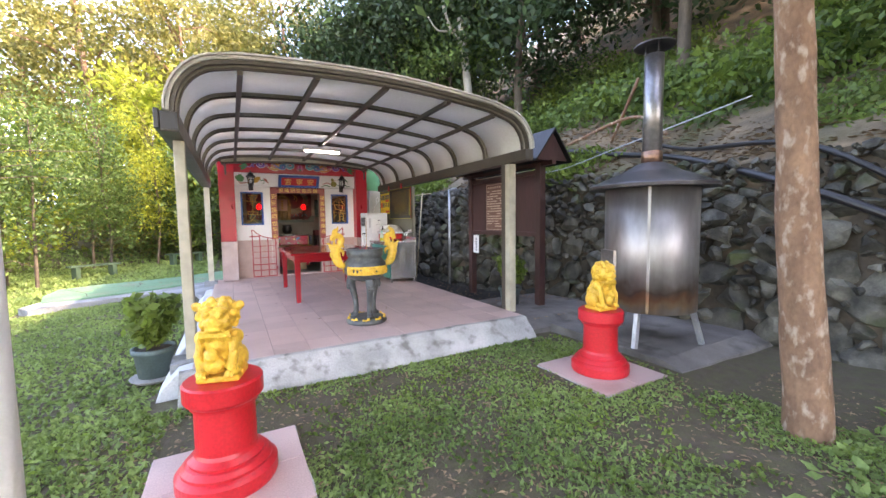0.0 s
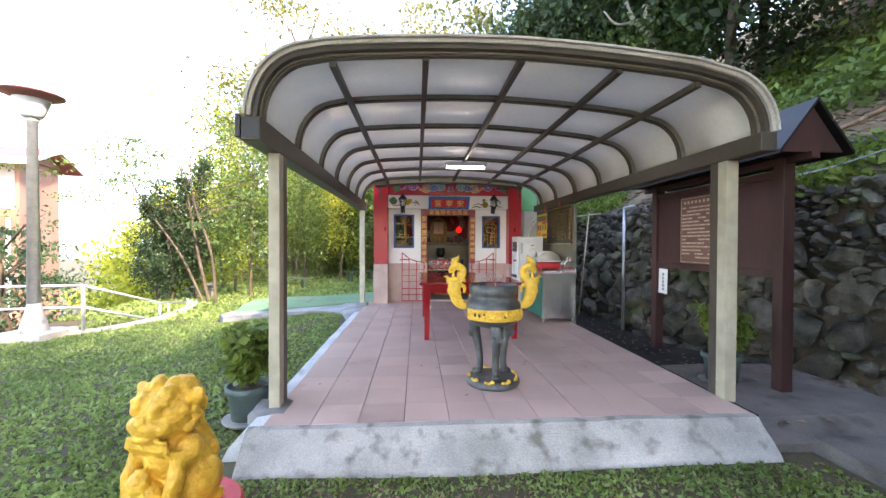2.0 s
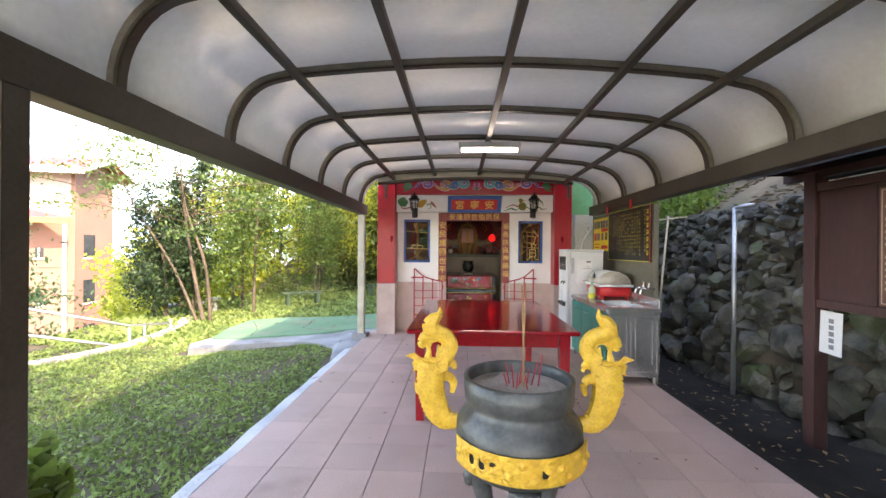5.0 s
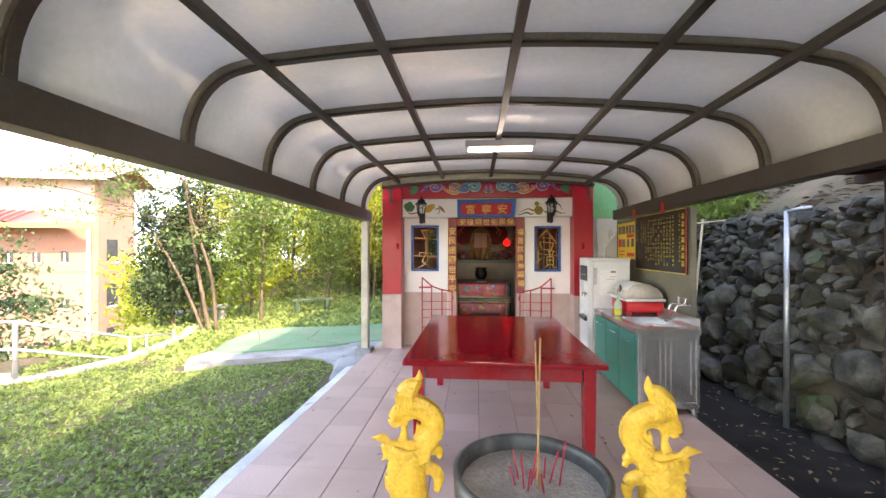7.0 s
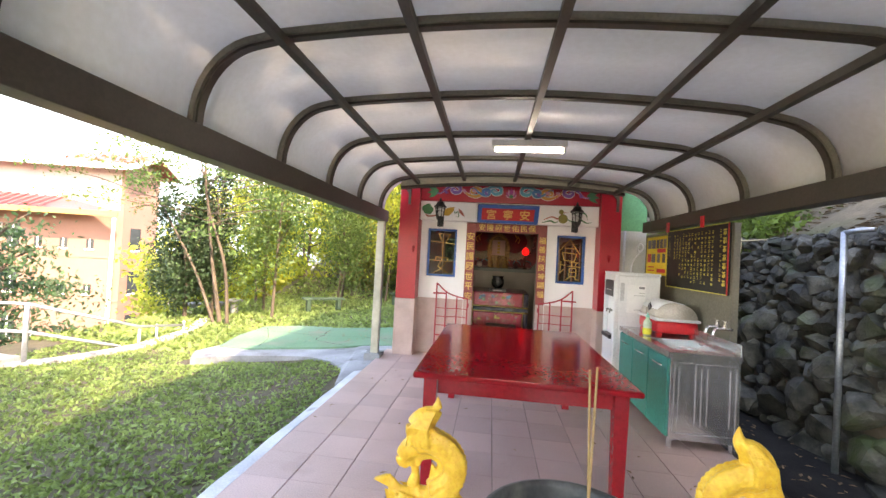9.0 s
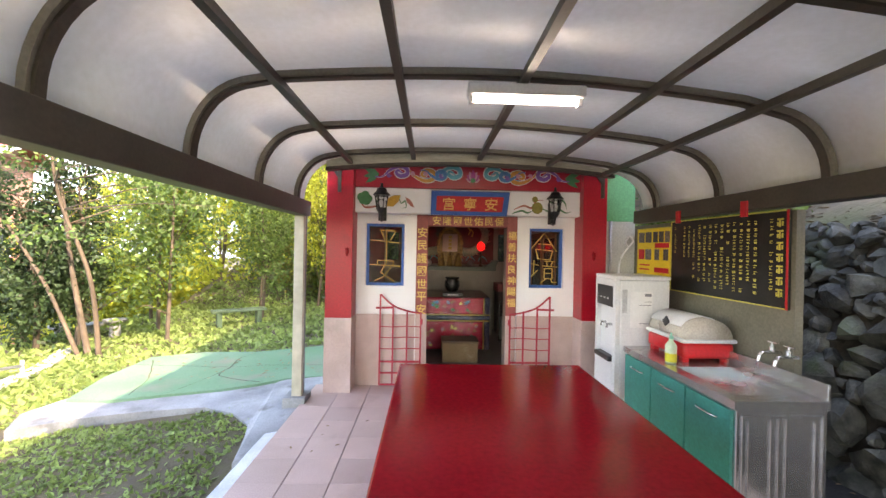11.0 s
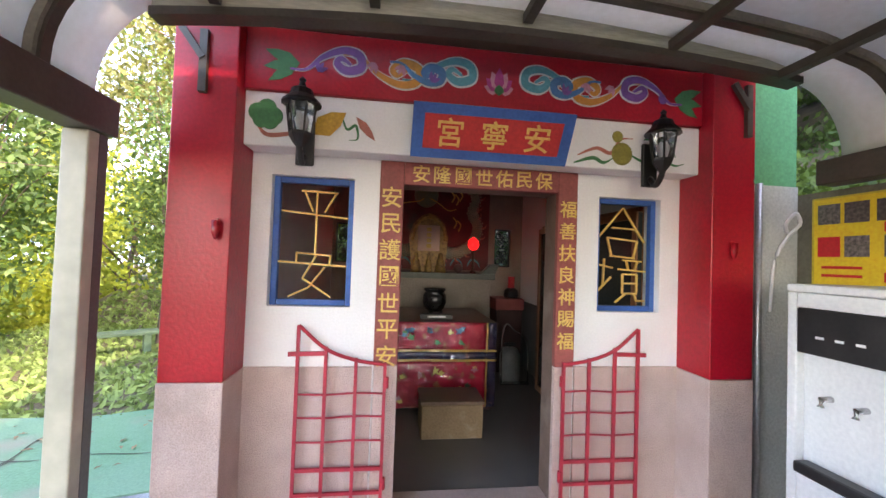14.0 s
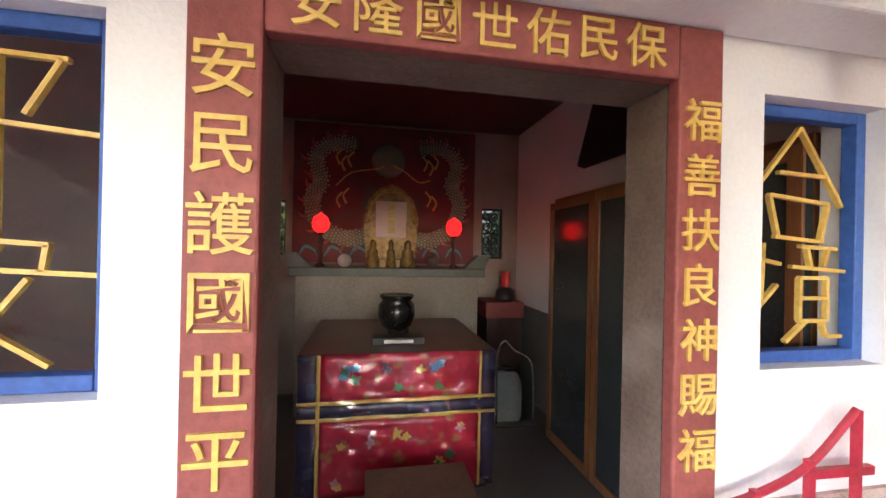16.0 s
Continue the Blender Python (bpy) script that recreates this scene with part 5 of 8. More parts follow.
# ---- guardian lions on pedestals ----
def lion(mirror):
    bm = bmesh.new()
    rng = random.Random(7)

    def ball(x, y, z, r, s=(1, 1, 1), turn=(0, 0, 0)):
        bmesh.ops.create_icosphere(bm, subdivisions=3, radius=r, matrix=pose(mirror * x, y, z, *turn) @ Matrix.Diagonal((*s, 1)))

    box(bm, -0.115, 0.115, -0.10, 0.10, 0.0, 0.035, 0.01)
    ball(0, 0.02, 0.13, 0.105, (0.95, 0.9, 1.15))
    ball(0.0, -0.015, 0.20, 0.088, (1.0, 0.9, 1.1))
    for s in (-1, 1):
        ball(s * 0.085, 0.03, 0.09, 0.062, (0.8, 1.25, 1.1))
        ball(s * 0.09, -0.03, 0.225, 0.042)
        ball(s * 0.085, -0.075, 0.05, 0.034, (1, 1.3, 0.8))
        tube(bm, [(mirror * s * 0.085, -0.055, 0.225), (mirror * s * 0.092, -0.085, 0.15), (mirror * s * 0.075, -0.095, 0.07)], [0.034, 0.028, 0.030], 10)
        ball(s * 0.07, -0.105, 0.05, 0.028, (1, 1.2, 0.8))
        for q in (-1, 0, 1):
            ball(s * 0.07 + q * 0.017, -0.128, 0.044, 0.011)
    ball(-0.01, -0.095, 0.10, 0.05, (1.1, 0.8, 1.0))
    ball(-0.02, -0.115, 0.145, 0.034)
    for q in range(9):
        a = 2 * math.pi * q / 9
        ball(-0.02 + 0.03 * math.cos(a), -0.115 + 0.01 * math.sin(a), 0.15 + 0.028 * math.sin(a), 0.010)
    ball(0.0, -0.03, 0.335, 0.092, (1.05, 0.95, 0.95))
    ball(0, -0.10, 0.315, 0.055, (1.15, 0.75, 0.65))
    ball(0, -0.125, 0.335, 0.022, (1.3, 0.9, 0.8))
    ball(0, -0.105, 0.285, 0.045, (1.05, 0.8, 0.4))
    for s in (-1, 1):
        ball(s * 0.036, -0.105, 0.362, 0.021)
        ball(s * 0.04, -0.095, 0.388, 0.026, (1.3, 0.8, 0.5), (0, s * 15, 0))
        ball(s * 0.055, -0.095, 0.31, 0.026)
        ball(s * 0.105, -0.02, 0.385, 0.034, (1.2, 0.45, 0.8), (0, -s * 25, 0))
    for q in range(70):
        a, b = rng.uniform(0, 2 * math.pi), rng.uniform(-0.7, 1.25)
        x, y, z = math.cos(a) * math.cos(b), math.sin(a) * math.cos(b), math.sin(b)
        if y < -0.55 and z < 0.55:
            continue
        ball(0.1 * x, -0.02 + 0.095 * y, 0.335 + 0.095 * z, rng.uniform(0.014, 0.022))
    for q in range(11):
        x = -0.07 + 0.014 * q
        tube(bm, [(mirror * x, -0.105, 0.275), (mirror * x * 1.15, -0.105, 0.245), (mirror * x * 1.1, -0.085, 0.215)], [0.010, 0.009, 0.004], 6)
    for q in range(14):
        a = rng.uniform(0, math.pi)
        ball(0.1 * math.cos(a), 0.02 + 0.1 * math.sin(a), rng.uniform(0.1, 0.28), rng.uniform(0.015, 0.026))
    tube(bm, curve_line([(0, 0.09, 0.05), (mirror * 0.03, 0.125, 0.12), (0, 0.12, 0.2), (mirror * -0.02, 0.10, 0.26)], 5), [0.03 - 0.0008 * i for i in range(16)], 8)
    ob = fused("guardian_lion", bm, YELLOW_STATUE, 0.0045)
    return tagged(ob, "golden yellow painted stone guardian lion on a red pedestal", "statue", "guardian lions")


def pedestal(x, y):
    p = thing("pedestal", (x, y, -0.19), "round glossy red moulded pedestal", "pedestal", "lion pedestals")
    part("foot", lathe(bmesh.new(), [(0.245, 0.0), (0.25, 0.015), (0.25, 0.075), (0.235, 0.09), (0.222, 0.098), (0.222, 0.112), (0.20, 0.135), (0.186, 0.140), (0.186, 0.152), (0.158, 0.175)], 48), RED_GLOSS, p, smooth=False)
    part("shaft", lathe(bmesh.new(), [(0.158, 0.1755), (0.150, 0.195), (0.148, 0.43)], 48), RED_GLOSS, p, smooth=False)
    part("cap", lathe(bmesh.new(), [(0.165, 0.4305), (0.172, 0.45), (0.187, 0.462), (0.195, 0.475), (0.195, 0.555), (0.186, 0.565)], 48), RED_GLOSS, p)
    return p


for k, (x, y, mir, turn) in enumerate(((0.02, 2.11, 1, -16), (3.02, 2.12, -1, -6))):
    base = thing("stone_plinth", (x, y, -0.30), "square base of pink tiles on a concrete block", "plinth", "lion plinths")
    part("block", rough_up(boxed(-0.40, 0.40, -0.40, 0.40, -0.02, 0.095), 0.012, 7, 5), CONCRETE, base, "worn concrete block")
    for i in range(2):
        for j in range(2):
            part("tile", boxed(-0.395 + 0.397 * i, -0.003 + 0.397 * i, -0.395 + 0.397 * j, -0.003 + 0.397 * j, 0.09, 0.109, 0.002), TILE, base)
    pedestal(x, y)
    l = lion(mir)
    l.matrix_world = pose(x, y, 0.376, 0, 0, turn) @ Matrix.Diagonal((0.9, 0.95, 1.0, 1))

# ---- paper burner ----
DRUM = shade("heat_stained_drum", (0.42, 0.40, 0.39), (0.22, 0.20, 0.20), 2.2, 0.44, metal=0.8, bump=0.06, fine=12, axis=(1, 1, 0.35))
n, l = DRUM.node_tree.nodes, DRUM.node_tree.links
geo = n.new("ShaderNodeNewGeometry")
sep = n.new("ShaderNodeSeparateXYZ")
l.new(geo.outputs["Position"], sep.inputs[0])
wob = n.new("ShaderNodeTexNoise")
wob.inputs["Scale"].default_value = 5
add = n.new("ShaderNodeMath")
add.operation = "MULTIPLY_ADD"
add.inputs[1].default_value = 0.30
l.new(geo.outputs["Position"], wob.inputs["Vector"])
l.new(wob.outputs["Fac"], add.inputs[0])
l.new(sep.outputs["Z"], add.inputs[2])
heat = n.new("ShaderNodeValToRGB")
cr = heat.color_ramp
cr.elements[0].position, cr.elements[0].color = 0.40, (0.55, 0.50, 0.44, 1)
cr.elements[1].position, cr.elements[1].color = 0.84, (0.5, 0.5, 0.5, 1)
for at, c in ((0.47, (0.62, 0.42, 0.24, 1)), (0.54, (0.44, 0.20, 0.09, 1)), (0.62, (0.20, 0.13, 0.10, 1)), (0.70, (0.36, 0.33, 0.32, 1))):
    cr.elements.new(at).color = c
mixer = n.new("ShaderNodeMix")
mixer.data_type, mixer.blend_type = "RGBA", "OVERLAY"
mixer.inputs[0].default_value = 0.85
old = n["Principled BSDF"].inputs["Base Color"].links[0].from_socket
l.new(add.outputs[0], heat.inputs["Fac"])
l.new(old, mixer.inputs[6])
l.new(heat.outputs[0], mixer.inputs[7])
l.new(mixer.outputs[2], n["Principled BSDF"].inputs["Base Color"])
kiln = thing("paper_burner", (4.08, 2.36, -0.12), "cylindrical steel joss paper burner with conical hood and flue", "burner")
part("body", lathe(bmesh.new(), [(0.44, 0.35), (0.455, 0.355), (0.455, 1.66), (0.44, 1.66)], 48), DRUM, kiln, "heat-stained steel drum", True)
part("hood", lathe(bmesh.new(), [(0.62, 1.625), (0.625, 1.655), (0.60, 1.675), (0.30, 1.80), (0.20, 1.86), (0.12, 1.90)], 48), SOOTY, kiln, "sooty conical hood", False)
part("flue", lathe(bmesh.new(), [(0.095, 1.88), (0.095, 3.02)], 28), SCORCHED, kiln, "steel flue", True)
part("collar", lathe(bmesh.new(), [(0.103, 1.90), (0.103, 2.02)], 28), shade("copper_stain", (0.42, 0.24, 0.16), (0.3, 0.17, 0.12), 6, 0.35, 0.8), kiln, "copper coloured collar", True)
part("cap", lathe(bmesh.new(), [(0.20, 3.10), (0.20, 3.115), (0.07, 3.16), (0.0, 3.17)], 28, cap=False), SOOTY, kiln, "rain cap", False)
for k in range(3):
    a = 2 * math.pi * k / 3
    part("cap_strut", bar(bmesh.new(), (0.085 * math.cos(a), 0.085 * math.sin(a), 3.0), (0.085 * math.cos(a), 0.085 * math.sin(a), 3.14), 0.01, 0.01), SOOTY, kiln)
for a in (200, 300, 70):
    c, s = math.cos(radians(a)), math.sin(radians(a))
    part("leg", bar(bmesh.new(), (0.41 * c, 0.41 * s, 0.355), (0.50 * c, 0.50 * s, 0.0), 0.045, 0.045), GALVANISED, kiln)
part("seam", boxed(-0.014, 0.014, -0.005, 0.004, 0.36, 1.655, 0.002, pose(0.455 * math.cos(radians(212)), 0.455 * math.sin(radians(212)), 0, 0, 0, 212 + 90)), DRUM, kiln, "raised vertical seam")
dr = part("hatch", boxed(-0.14, 0.14, -0.03, 0.01, 0.62, 0.98, 0.006, pose(0.45 * math.cos(radians(155)), 0.45 * math.sin(radians(155)), 0, 0, 0, 155 + 90)), SCORCHED, kiln, "feed hatch")

# ---- notice board under its own roof ----
nb = thing("notice_board", (4.12, 5.03, -0.19), "dark brown roofed notice board with an engraved plate", "notice board", turn=-90)
for s in (-1.0, 1.0):
    part("post", boxed(s - 0.055, s + 0.055, -0.06, 0.06, 0.0, 2.28, 0.005), DARK_WOOD, nb)
for k in range(4):
    w = 1.886 / 4
    part("panel", boxed(-0.943 + w * k, -0.943 + w * (k + 1) - 0.004, -0.025, 0.025, 1.24, 2.12, 0.003), DARK_WOOD, nb)
for z in (1.17, 2.122):
    part("rail", boxed(-0.944, 0.944, -0.045, 0.045, z, z + 0.069, 0.004), DARK_WOOD, nb)
pl = part("plate", boxed(-0.44, 0.36, -0.045, -0.026, 1.25, 2.08, 0.003), BOARD_PLATE, nb, "engraved brown plate")
for a in ((-0.425, 0.345, 1.265, 1.272), (-0.425, 0.345, 2.058, 2.065), (-0.425, -0.418, 1.272, 2.058), (0.338, 0.345, 1.272, 2.058)):
    part("plate_border", boxed(a[0], a[1], -0.0475, -0.0455, a[2], a[3]), TEXT_PALE, pl)
rng = random.Random(9)
for k in range(10):
    part("heading", boxed(-0.37 + 0.068 * k, -0.335 + 0.068 * k, -0.0475, -0.0455, 1.995, 2.03), TEXT_PALE, pl)
for r in range(15):
    z = 1.945 - 0.044 * r
    u = -0.40
    while u < 0.30:
        w = rng.uniform(0.03, 0.12)
        if rng.random() < 0.85:
            part("line_of_text", boxed(u, min(u + w, 0.325), -0.0475, -0.0455, z - 0.009, z + 0.009), TEXT_PALE, pl)
        u += w + 0.012
for s in (-1, 1):
    bm = bmesh.new()
    q = [(-1.32, 0.0, 2.76), (1.32, 0.0, 2.76), (1.32, s * 0.36, 2.31), (-1.32, s * 0.36, 2.31)]
    v = [bm.verts.new(p) for p in q] + [bm.verts.new((x, y, z - 0.035)) for x, y, z in q]
    for f in ((0, 1, 2, 3), (7, 6, 5, 4), (0, 4, 5, 1), (1, 5, 6, 2), (2, 6, 7, 3), (3, 7, 4, 0)):
        bm.faces.new([v[i] for i in f])
    bmesh.ops.recalc_face_normals(bm, faces=bm.faces[:])
    part("roof_slope", bm, BLACK_IRON, nb, "dark roof slope")
for x in (-1.24, -1.0, 1.0, 1.24):
    part("gable_frame", slab(bmesh.new(), [(-0.30, 2.30), (0.30, 2.30), (0.0, 2.69)], 0.03, pose(x, 0, 0, 0, 0, 90)), DARK_WOOD, nb)
part("ridge_beam", boxed(-1.30, 1.30, -0.04, 0.04, 2.24, 2.30), DARK_WOOD, nb)
nb.scale = (0.92, 0.92, 0.965)
sheet = thing("paper_sign", (4.10, 5.79, 0.92), "white paper sheet hung under the notice board", "sign", turn=-90)
part("paper", moved(boxed(-0.09, 0.09, -0.003, 0.0, -0.33, 0.0), pose(0, 0, 0, 0, 2, 0)), PAPER, sheet)
for k in range(5):
    part("writing", boxed(-0.02, 0.02, -0.0052, -0.0034, -0.09 - 0.05 * k, -0.055 - 0.05 * k), INK, sheet)
part("string", tube(bmesh.new(), [(0, 0, 0.0), (0, 0.02, 0.06)], 0.002, 4), PAPER, sheet)

# ---- pipes by the wall ----
pipe = thing("standpipe", (4.25, 7.08, -0.2), "grey galvanised pipe standing before the wall", "pipe")
part("upright", tube(bmesh.new(), [(0, 0, 0), (0.01, 0, 2.06)], 0.024, 10), GALVANISED, pipe, smooth=True)
part("elbow", tube(bmesh.new(), [(0.01, 0, 2.05), (0.05, -0.10, 2.07), (0.09, -0.18, 2.07)], 0.022, 8), GALVANISED, pipe, smooth=True)
pipe = thing("bamboo_stick", (4.15, 8.55, -0.2), "thin bamboo pole leaning against the stone wall", "pole")
part("stick", tube(bmesh.new(), [(-0.05, -0.05, 0.0), (0.22, 0.1, 2.1)], 0.014, 8), shade("bamboo", (0.5, 0.42, 0.25), (0.4, 0.33, 0.2), 9, 0.6), pipe, smooth=True)
part("crossbar", tube(bmesh.new(), [(-0.1, 0.1, 2.02), (0.45, -0.1, 2.08)], 0.011, 8), shade("bamboo_pale", (0.5, 0.42, 0.25), (0.4, 0.33, 0.2), 9, 0.6), pipe, smooth=True)
for k, pts in enumerate((((5.2, -1.2, 0.30), (5.15, 0.2, 0.85), (5.2, 1.4, 1.45), (5.7, 2.9, hill_z(5.7, 2.9) + 0.12), (6.0, 4.2, hill_z(6.0, 4.2) + 0.14), (5.8, 5.6, hill_z(5.8, 5.6) + 0.14), (5.3, 7.2, hill_z(5.3, 7.2) + 0.12)), ((5.3, -1.0, 0.70), (5.3, 0.4, 1.2), (5.5, 1.6, hill_z(5.5, 1.6) + 0.1), (6.2, 3.2, hill_z(6.2, 3.2) + 0.1), (6.6, 4.4, hill_z(6.6, 4.4) + 0.1)))):
    hose = thing("water_hose", pts[0], "thick black plastic water hose along the hillside", "hose", "hoses")
    o = Vector(pts[0])
    part("hose", tube(bmesh.new(), [p for p in curve_line([Vector(p) - o for p in pts], 10)], 0.045 if k == 0 else 0.03, 10), BLACK_PLASTIC, hose, smooth=True)
for k, pts in enumerate((((5.9, 4.3, 2.5), (5.6, 3.6, 3.3)), ((5.4, 4.8, 2.5), (5.6, 3.7, 2.75), (5.7, 3.2, 2.4)))):
    log = thing("fallen_branch", pts[0], "bleached dead branch lying on the hillside", "branch")
    o = Vector(pts[0])
    part("branch", tube(bmesh.new(), [p for p in curve_line([Vector(p) - o for p in pts], 6)], 0.026, 8), BARK, log, smooth=True)
wire = thing("clothes_line", (4.9, 5.9, 2.1), "pale plastic pipe strung along the hillside", "pipe")
part("line", tube(bmesh.new(), curve_line([(0, 0, 0), (0.1, -1.2, -0.08), (0.1, -2.4, 0.1), (0.2, -4.0, 0.4)], 8), 0.008, 6), GALVANISED, wire, smooth=True)
ob = thing("white_post", (0.096 - 0.40, -0.254 + 0.93, -0.25), "white painted round steel post in the grass", "post")
part("post", lathe(bmesh.new(), [(0.055, 0.0), (0.055, 2.9)], 24), WHITE_WALL, ob, smooth=True)


# ---- potted plants ----
def potted(x, y, z, turn, seed, h):
    p = thing("potted_plant", (x, y, z), "leafy green shrub in a grey-green plastic pot", "plant", "potted plants")
    part("saucer", lathe(bmesh.new(), [(0.17, 0.0), (0.20, 0.03), (0.19, 0.035)], 24), shade("pot_stone", (0.3, 0.3, 0.28), (0.2, 0.2, 0.19), 8, 0.8), p, "stone slab under the pot")
    part("pot", lathe(bmesh.new(), [(0.13, 0.036), (0.155, 0.25), (0.175, 0.255), (0.175, 0.30), (0.155, 0.30), (0.15, 0.26)], 28), shade("pot_green", (0.10, 0.15, 0.14), (0.06, 0.09, 0.09), 4, 0.6, dirt=(0.2, 0.2, 0.18), dirt_scale=4, dirt_at=0.6), p, "grey-green plastic pot", True)
    part("soil", lathe(bmesh.new(), [(0.15, 0.25), (0.15, 0.275), (0.0, 0.285)], 20, cap=False), EARTH, p)
    rng = np.random.default_rng(seed)
    st = bmesh.new()
    cs = []
    for k in range(16):
        a, r = rng.uniform(0, 6.28), rng.uniform(0.05, 0.24)
        top = (r * math.cos(a), r * math.sin(a), 0.28 + h * rng.uniform(0.45, 1.0))
        tube(st, [(0.02 * math.cos(a), 0.02 * math.sin(a), 0.27), (top[0] * 0.5, top[1] * 0.5, 0.28 + (top[2] - 0.28) * 0.55), top], [0.007, 0.005, 0.003], 5)
        for q in range(52):
            t = rng.uniform(0.3, 1.05)
            cs.append((top[0] * t + rng.normal() * 0.03, top[1] * t + rng.normal() * 0.03, 0.28 + (top[2] - 0.28) * t + rng.normal() * 0.02))
    part("stem", st, BARK_DARK, p, "woody stems")
    leaves("foliage", np.array(cs), 0.07, LEAF_FRESH, p, seed, -0.3, 1.6)
    return p


potted(-0.58, 4.08, -0.215, 0, 3, 0.5)
potted(3.80, 4.42, -0.125, 0, 5, 0.50)

# ---- street lamp, railing, benches ----
sl = thing("street_lamp", (-5.50, 7.62, -0.42), "grey steel street lamp with a wide red-rimmed hood", "street lamp")
part("plinth", rough_up(boxed(-0.40, 0.40, -0.35, 0.35, 0.0, 0.20), 0.01, 5, 4), CONCRETE, sl, "concrete plinth")
part("foot", lathe(bmesh.new(), [(0.19, 0.2), (0.17, 0.30), (0.10, 0.58), (0.085, 0.66)], 24), PALE_CONCRETE, sl, "tapered foot")
part("pole", lathe(bmesh.new(), [(0.085, 0.66), (0.07, 3.62), (0.09, 3.64), (0.09, 3.70)], 24), GALVANISED, sl, "steel pole", True)
part("globe", lathe(bmesh.new(), [(0.12, 3.70), (0.15, 3.74), (0.23, 3.98), (0.24, 4.02)], 24), APPLIANCE, sl, "white diffuser", True)
part("hood", lathe(bmesh.new(), [(0.24, 4.0), (0.40, 4.07), (0.41, 4.09), (0.25, 4.13), (0.0, 4.16)], 28, cap=False), shade("hood_red", (0.30, 0.09, 0.08), (0.24, 0.07, 0.06), 6, 0.5), sl, "dull red hood")
EDGE = [(-8.6, 6.6), (-6.2, 7.75), (-5.0, 7.95), (-4.5, 8.6), (-4.35, 9.4), (-4.6, 10.4), (-5.2, 11.6)]
bm = bmesh.new()
E3 = curve_line([(x, y, 0) for x, y in EDGE], 8)
for a, b in zip(E3, E3[1:]):
    d = (b - a).normalized()
    s = Vector((-d.y, d.x, 0)) * 0.11
    z = lawn_z(max(a.x, -6.0), a.y)
    v = [bm.verts.new((p.x, p.y, zz)) for zz in (z - 0.25, z + 0.05) for p in (a - s, a + s, b + s, b - s)]
    for f in ((4, 5, 6, 7), (0, 4, 7, 3), (1, 2, 6, 5), (0, 1, 5, 4), (2, 3, 7, 6)):
        bm.faces.new([v[i] for i in f])
setting("kerb_lawn", bm, CONCRETE, "low pale concrete kerb along the lawn edge", "kerb")
rail = thing("railing", (-5.0, 7.95, -0.30), "galvanised steel pipe railing stepping down beside the lawn", "railing")
RP = [(-3.6, -1.35, 0), (-1.2, -0.2, 0), (0.0, 0.0, 0.0)]
for x, y, z in RP:
    part("post", tube(bmesh.new(), [(x, y, z - 0.1), (x, y, z + 0.82)], 0.03, 8), GALVANISED, rail, smooth=True)
for h in (0.80, 0.42):
    part("rail", tube(bmesh.new(), [(x, y, z + h) for x, y, z in RP], 0.022, 8), GALVANISED, rail, smooth=True)
    part("rail", tube(bmesh.new(), [(0, 0, h), (0.45, 1.3, h - 0.50), (0.5, 2.2, h - 0.62)], 0.022, 8), GALVANISED, rail, smooth=True)
for x, y in ((0.45, 1.3), (0.5, 2.2), (0.35, 1.75)):
    part("post", tube(bmesh.new(), [(x, y, -0.4), (x, y, 0.26)], 0.022, 8), GALVANISED, rail, smooth=True)


BENCH_GREEN = shade("bench_green", (0.055, 0.10, 0.055), (0.035, 0.07, 0.035), 5, 0.6)


def bench(x, y, z, turn):
    b = thing("garden_bench", (x, y, z), "low green slatted garden bench on the grass", "bench", "garden benches", turn=turn)
    for k in range(3):
        part("slat", boxed(-0.55, 0.55, -0.17 + 0.12 * k, -0.07 + 0.12 * k, 0.34, 0.385, 0.006), BENCH_GREEN, b)
    for s in (-0.4, 0.4):
        part("leg", boxed(s - 0.05, s + 0.05, -0.15, 0.15, 0.0, 0.339, 0.01), BENCH_GREEN, b)
    return b


bench(-3.25, 13.6, lawn_z(-3.25, 13.6), 34)
bench(-1.3, 15.4, lawn_z(-1.3, 15.4), 30)
for x, y, z in ((-5.9, 12.9, -0.95), (-5.2, 12.6, -0.80), (-7.0, 13.4, -1.1)):
    bol = thing("garden_lantern", (x, y, z), "pale stone garden post with a flat cap", "garden post", "garden posts")
    part("shaft", lathe(bmesh.new(), [(0.11, 0), (0.09, 0.75)], 12), PALE_CONCRETE, bol)
    part("cap", lathe(bmesh.new(), [(0.10, 0.75), (0.20, 0.82), (0.20, 0.86), (0.0, 0.90)], 12, cap=False), PALE_CONCRETE, bol)

# ---- school building beyond the slope ----
bd = thing("school_building", (-26.6, 29.5, -9.0), "pink rendered school building with red tiled roofs", "building", turn=14)
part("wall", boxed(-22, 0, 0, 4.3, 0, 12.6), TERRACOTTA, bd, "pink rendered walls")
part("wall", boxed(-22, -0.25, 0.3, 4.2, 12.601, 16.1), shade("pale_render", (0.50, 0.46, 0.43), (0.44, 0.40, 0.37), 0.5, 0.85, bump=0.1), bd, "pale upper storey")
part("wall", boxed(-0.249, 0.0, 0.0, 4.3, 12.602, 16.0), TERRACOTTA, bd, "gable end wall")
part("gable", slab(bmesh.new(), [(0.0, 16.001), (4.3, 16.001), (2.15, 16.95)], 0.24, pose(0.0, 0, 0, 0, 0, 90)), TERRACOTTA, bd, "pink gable")


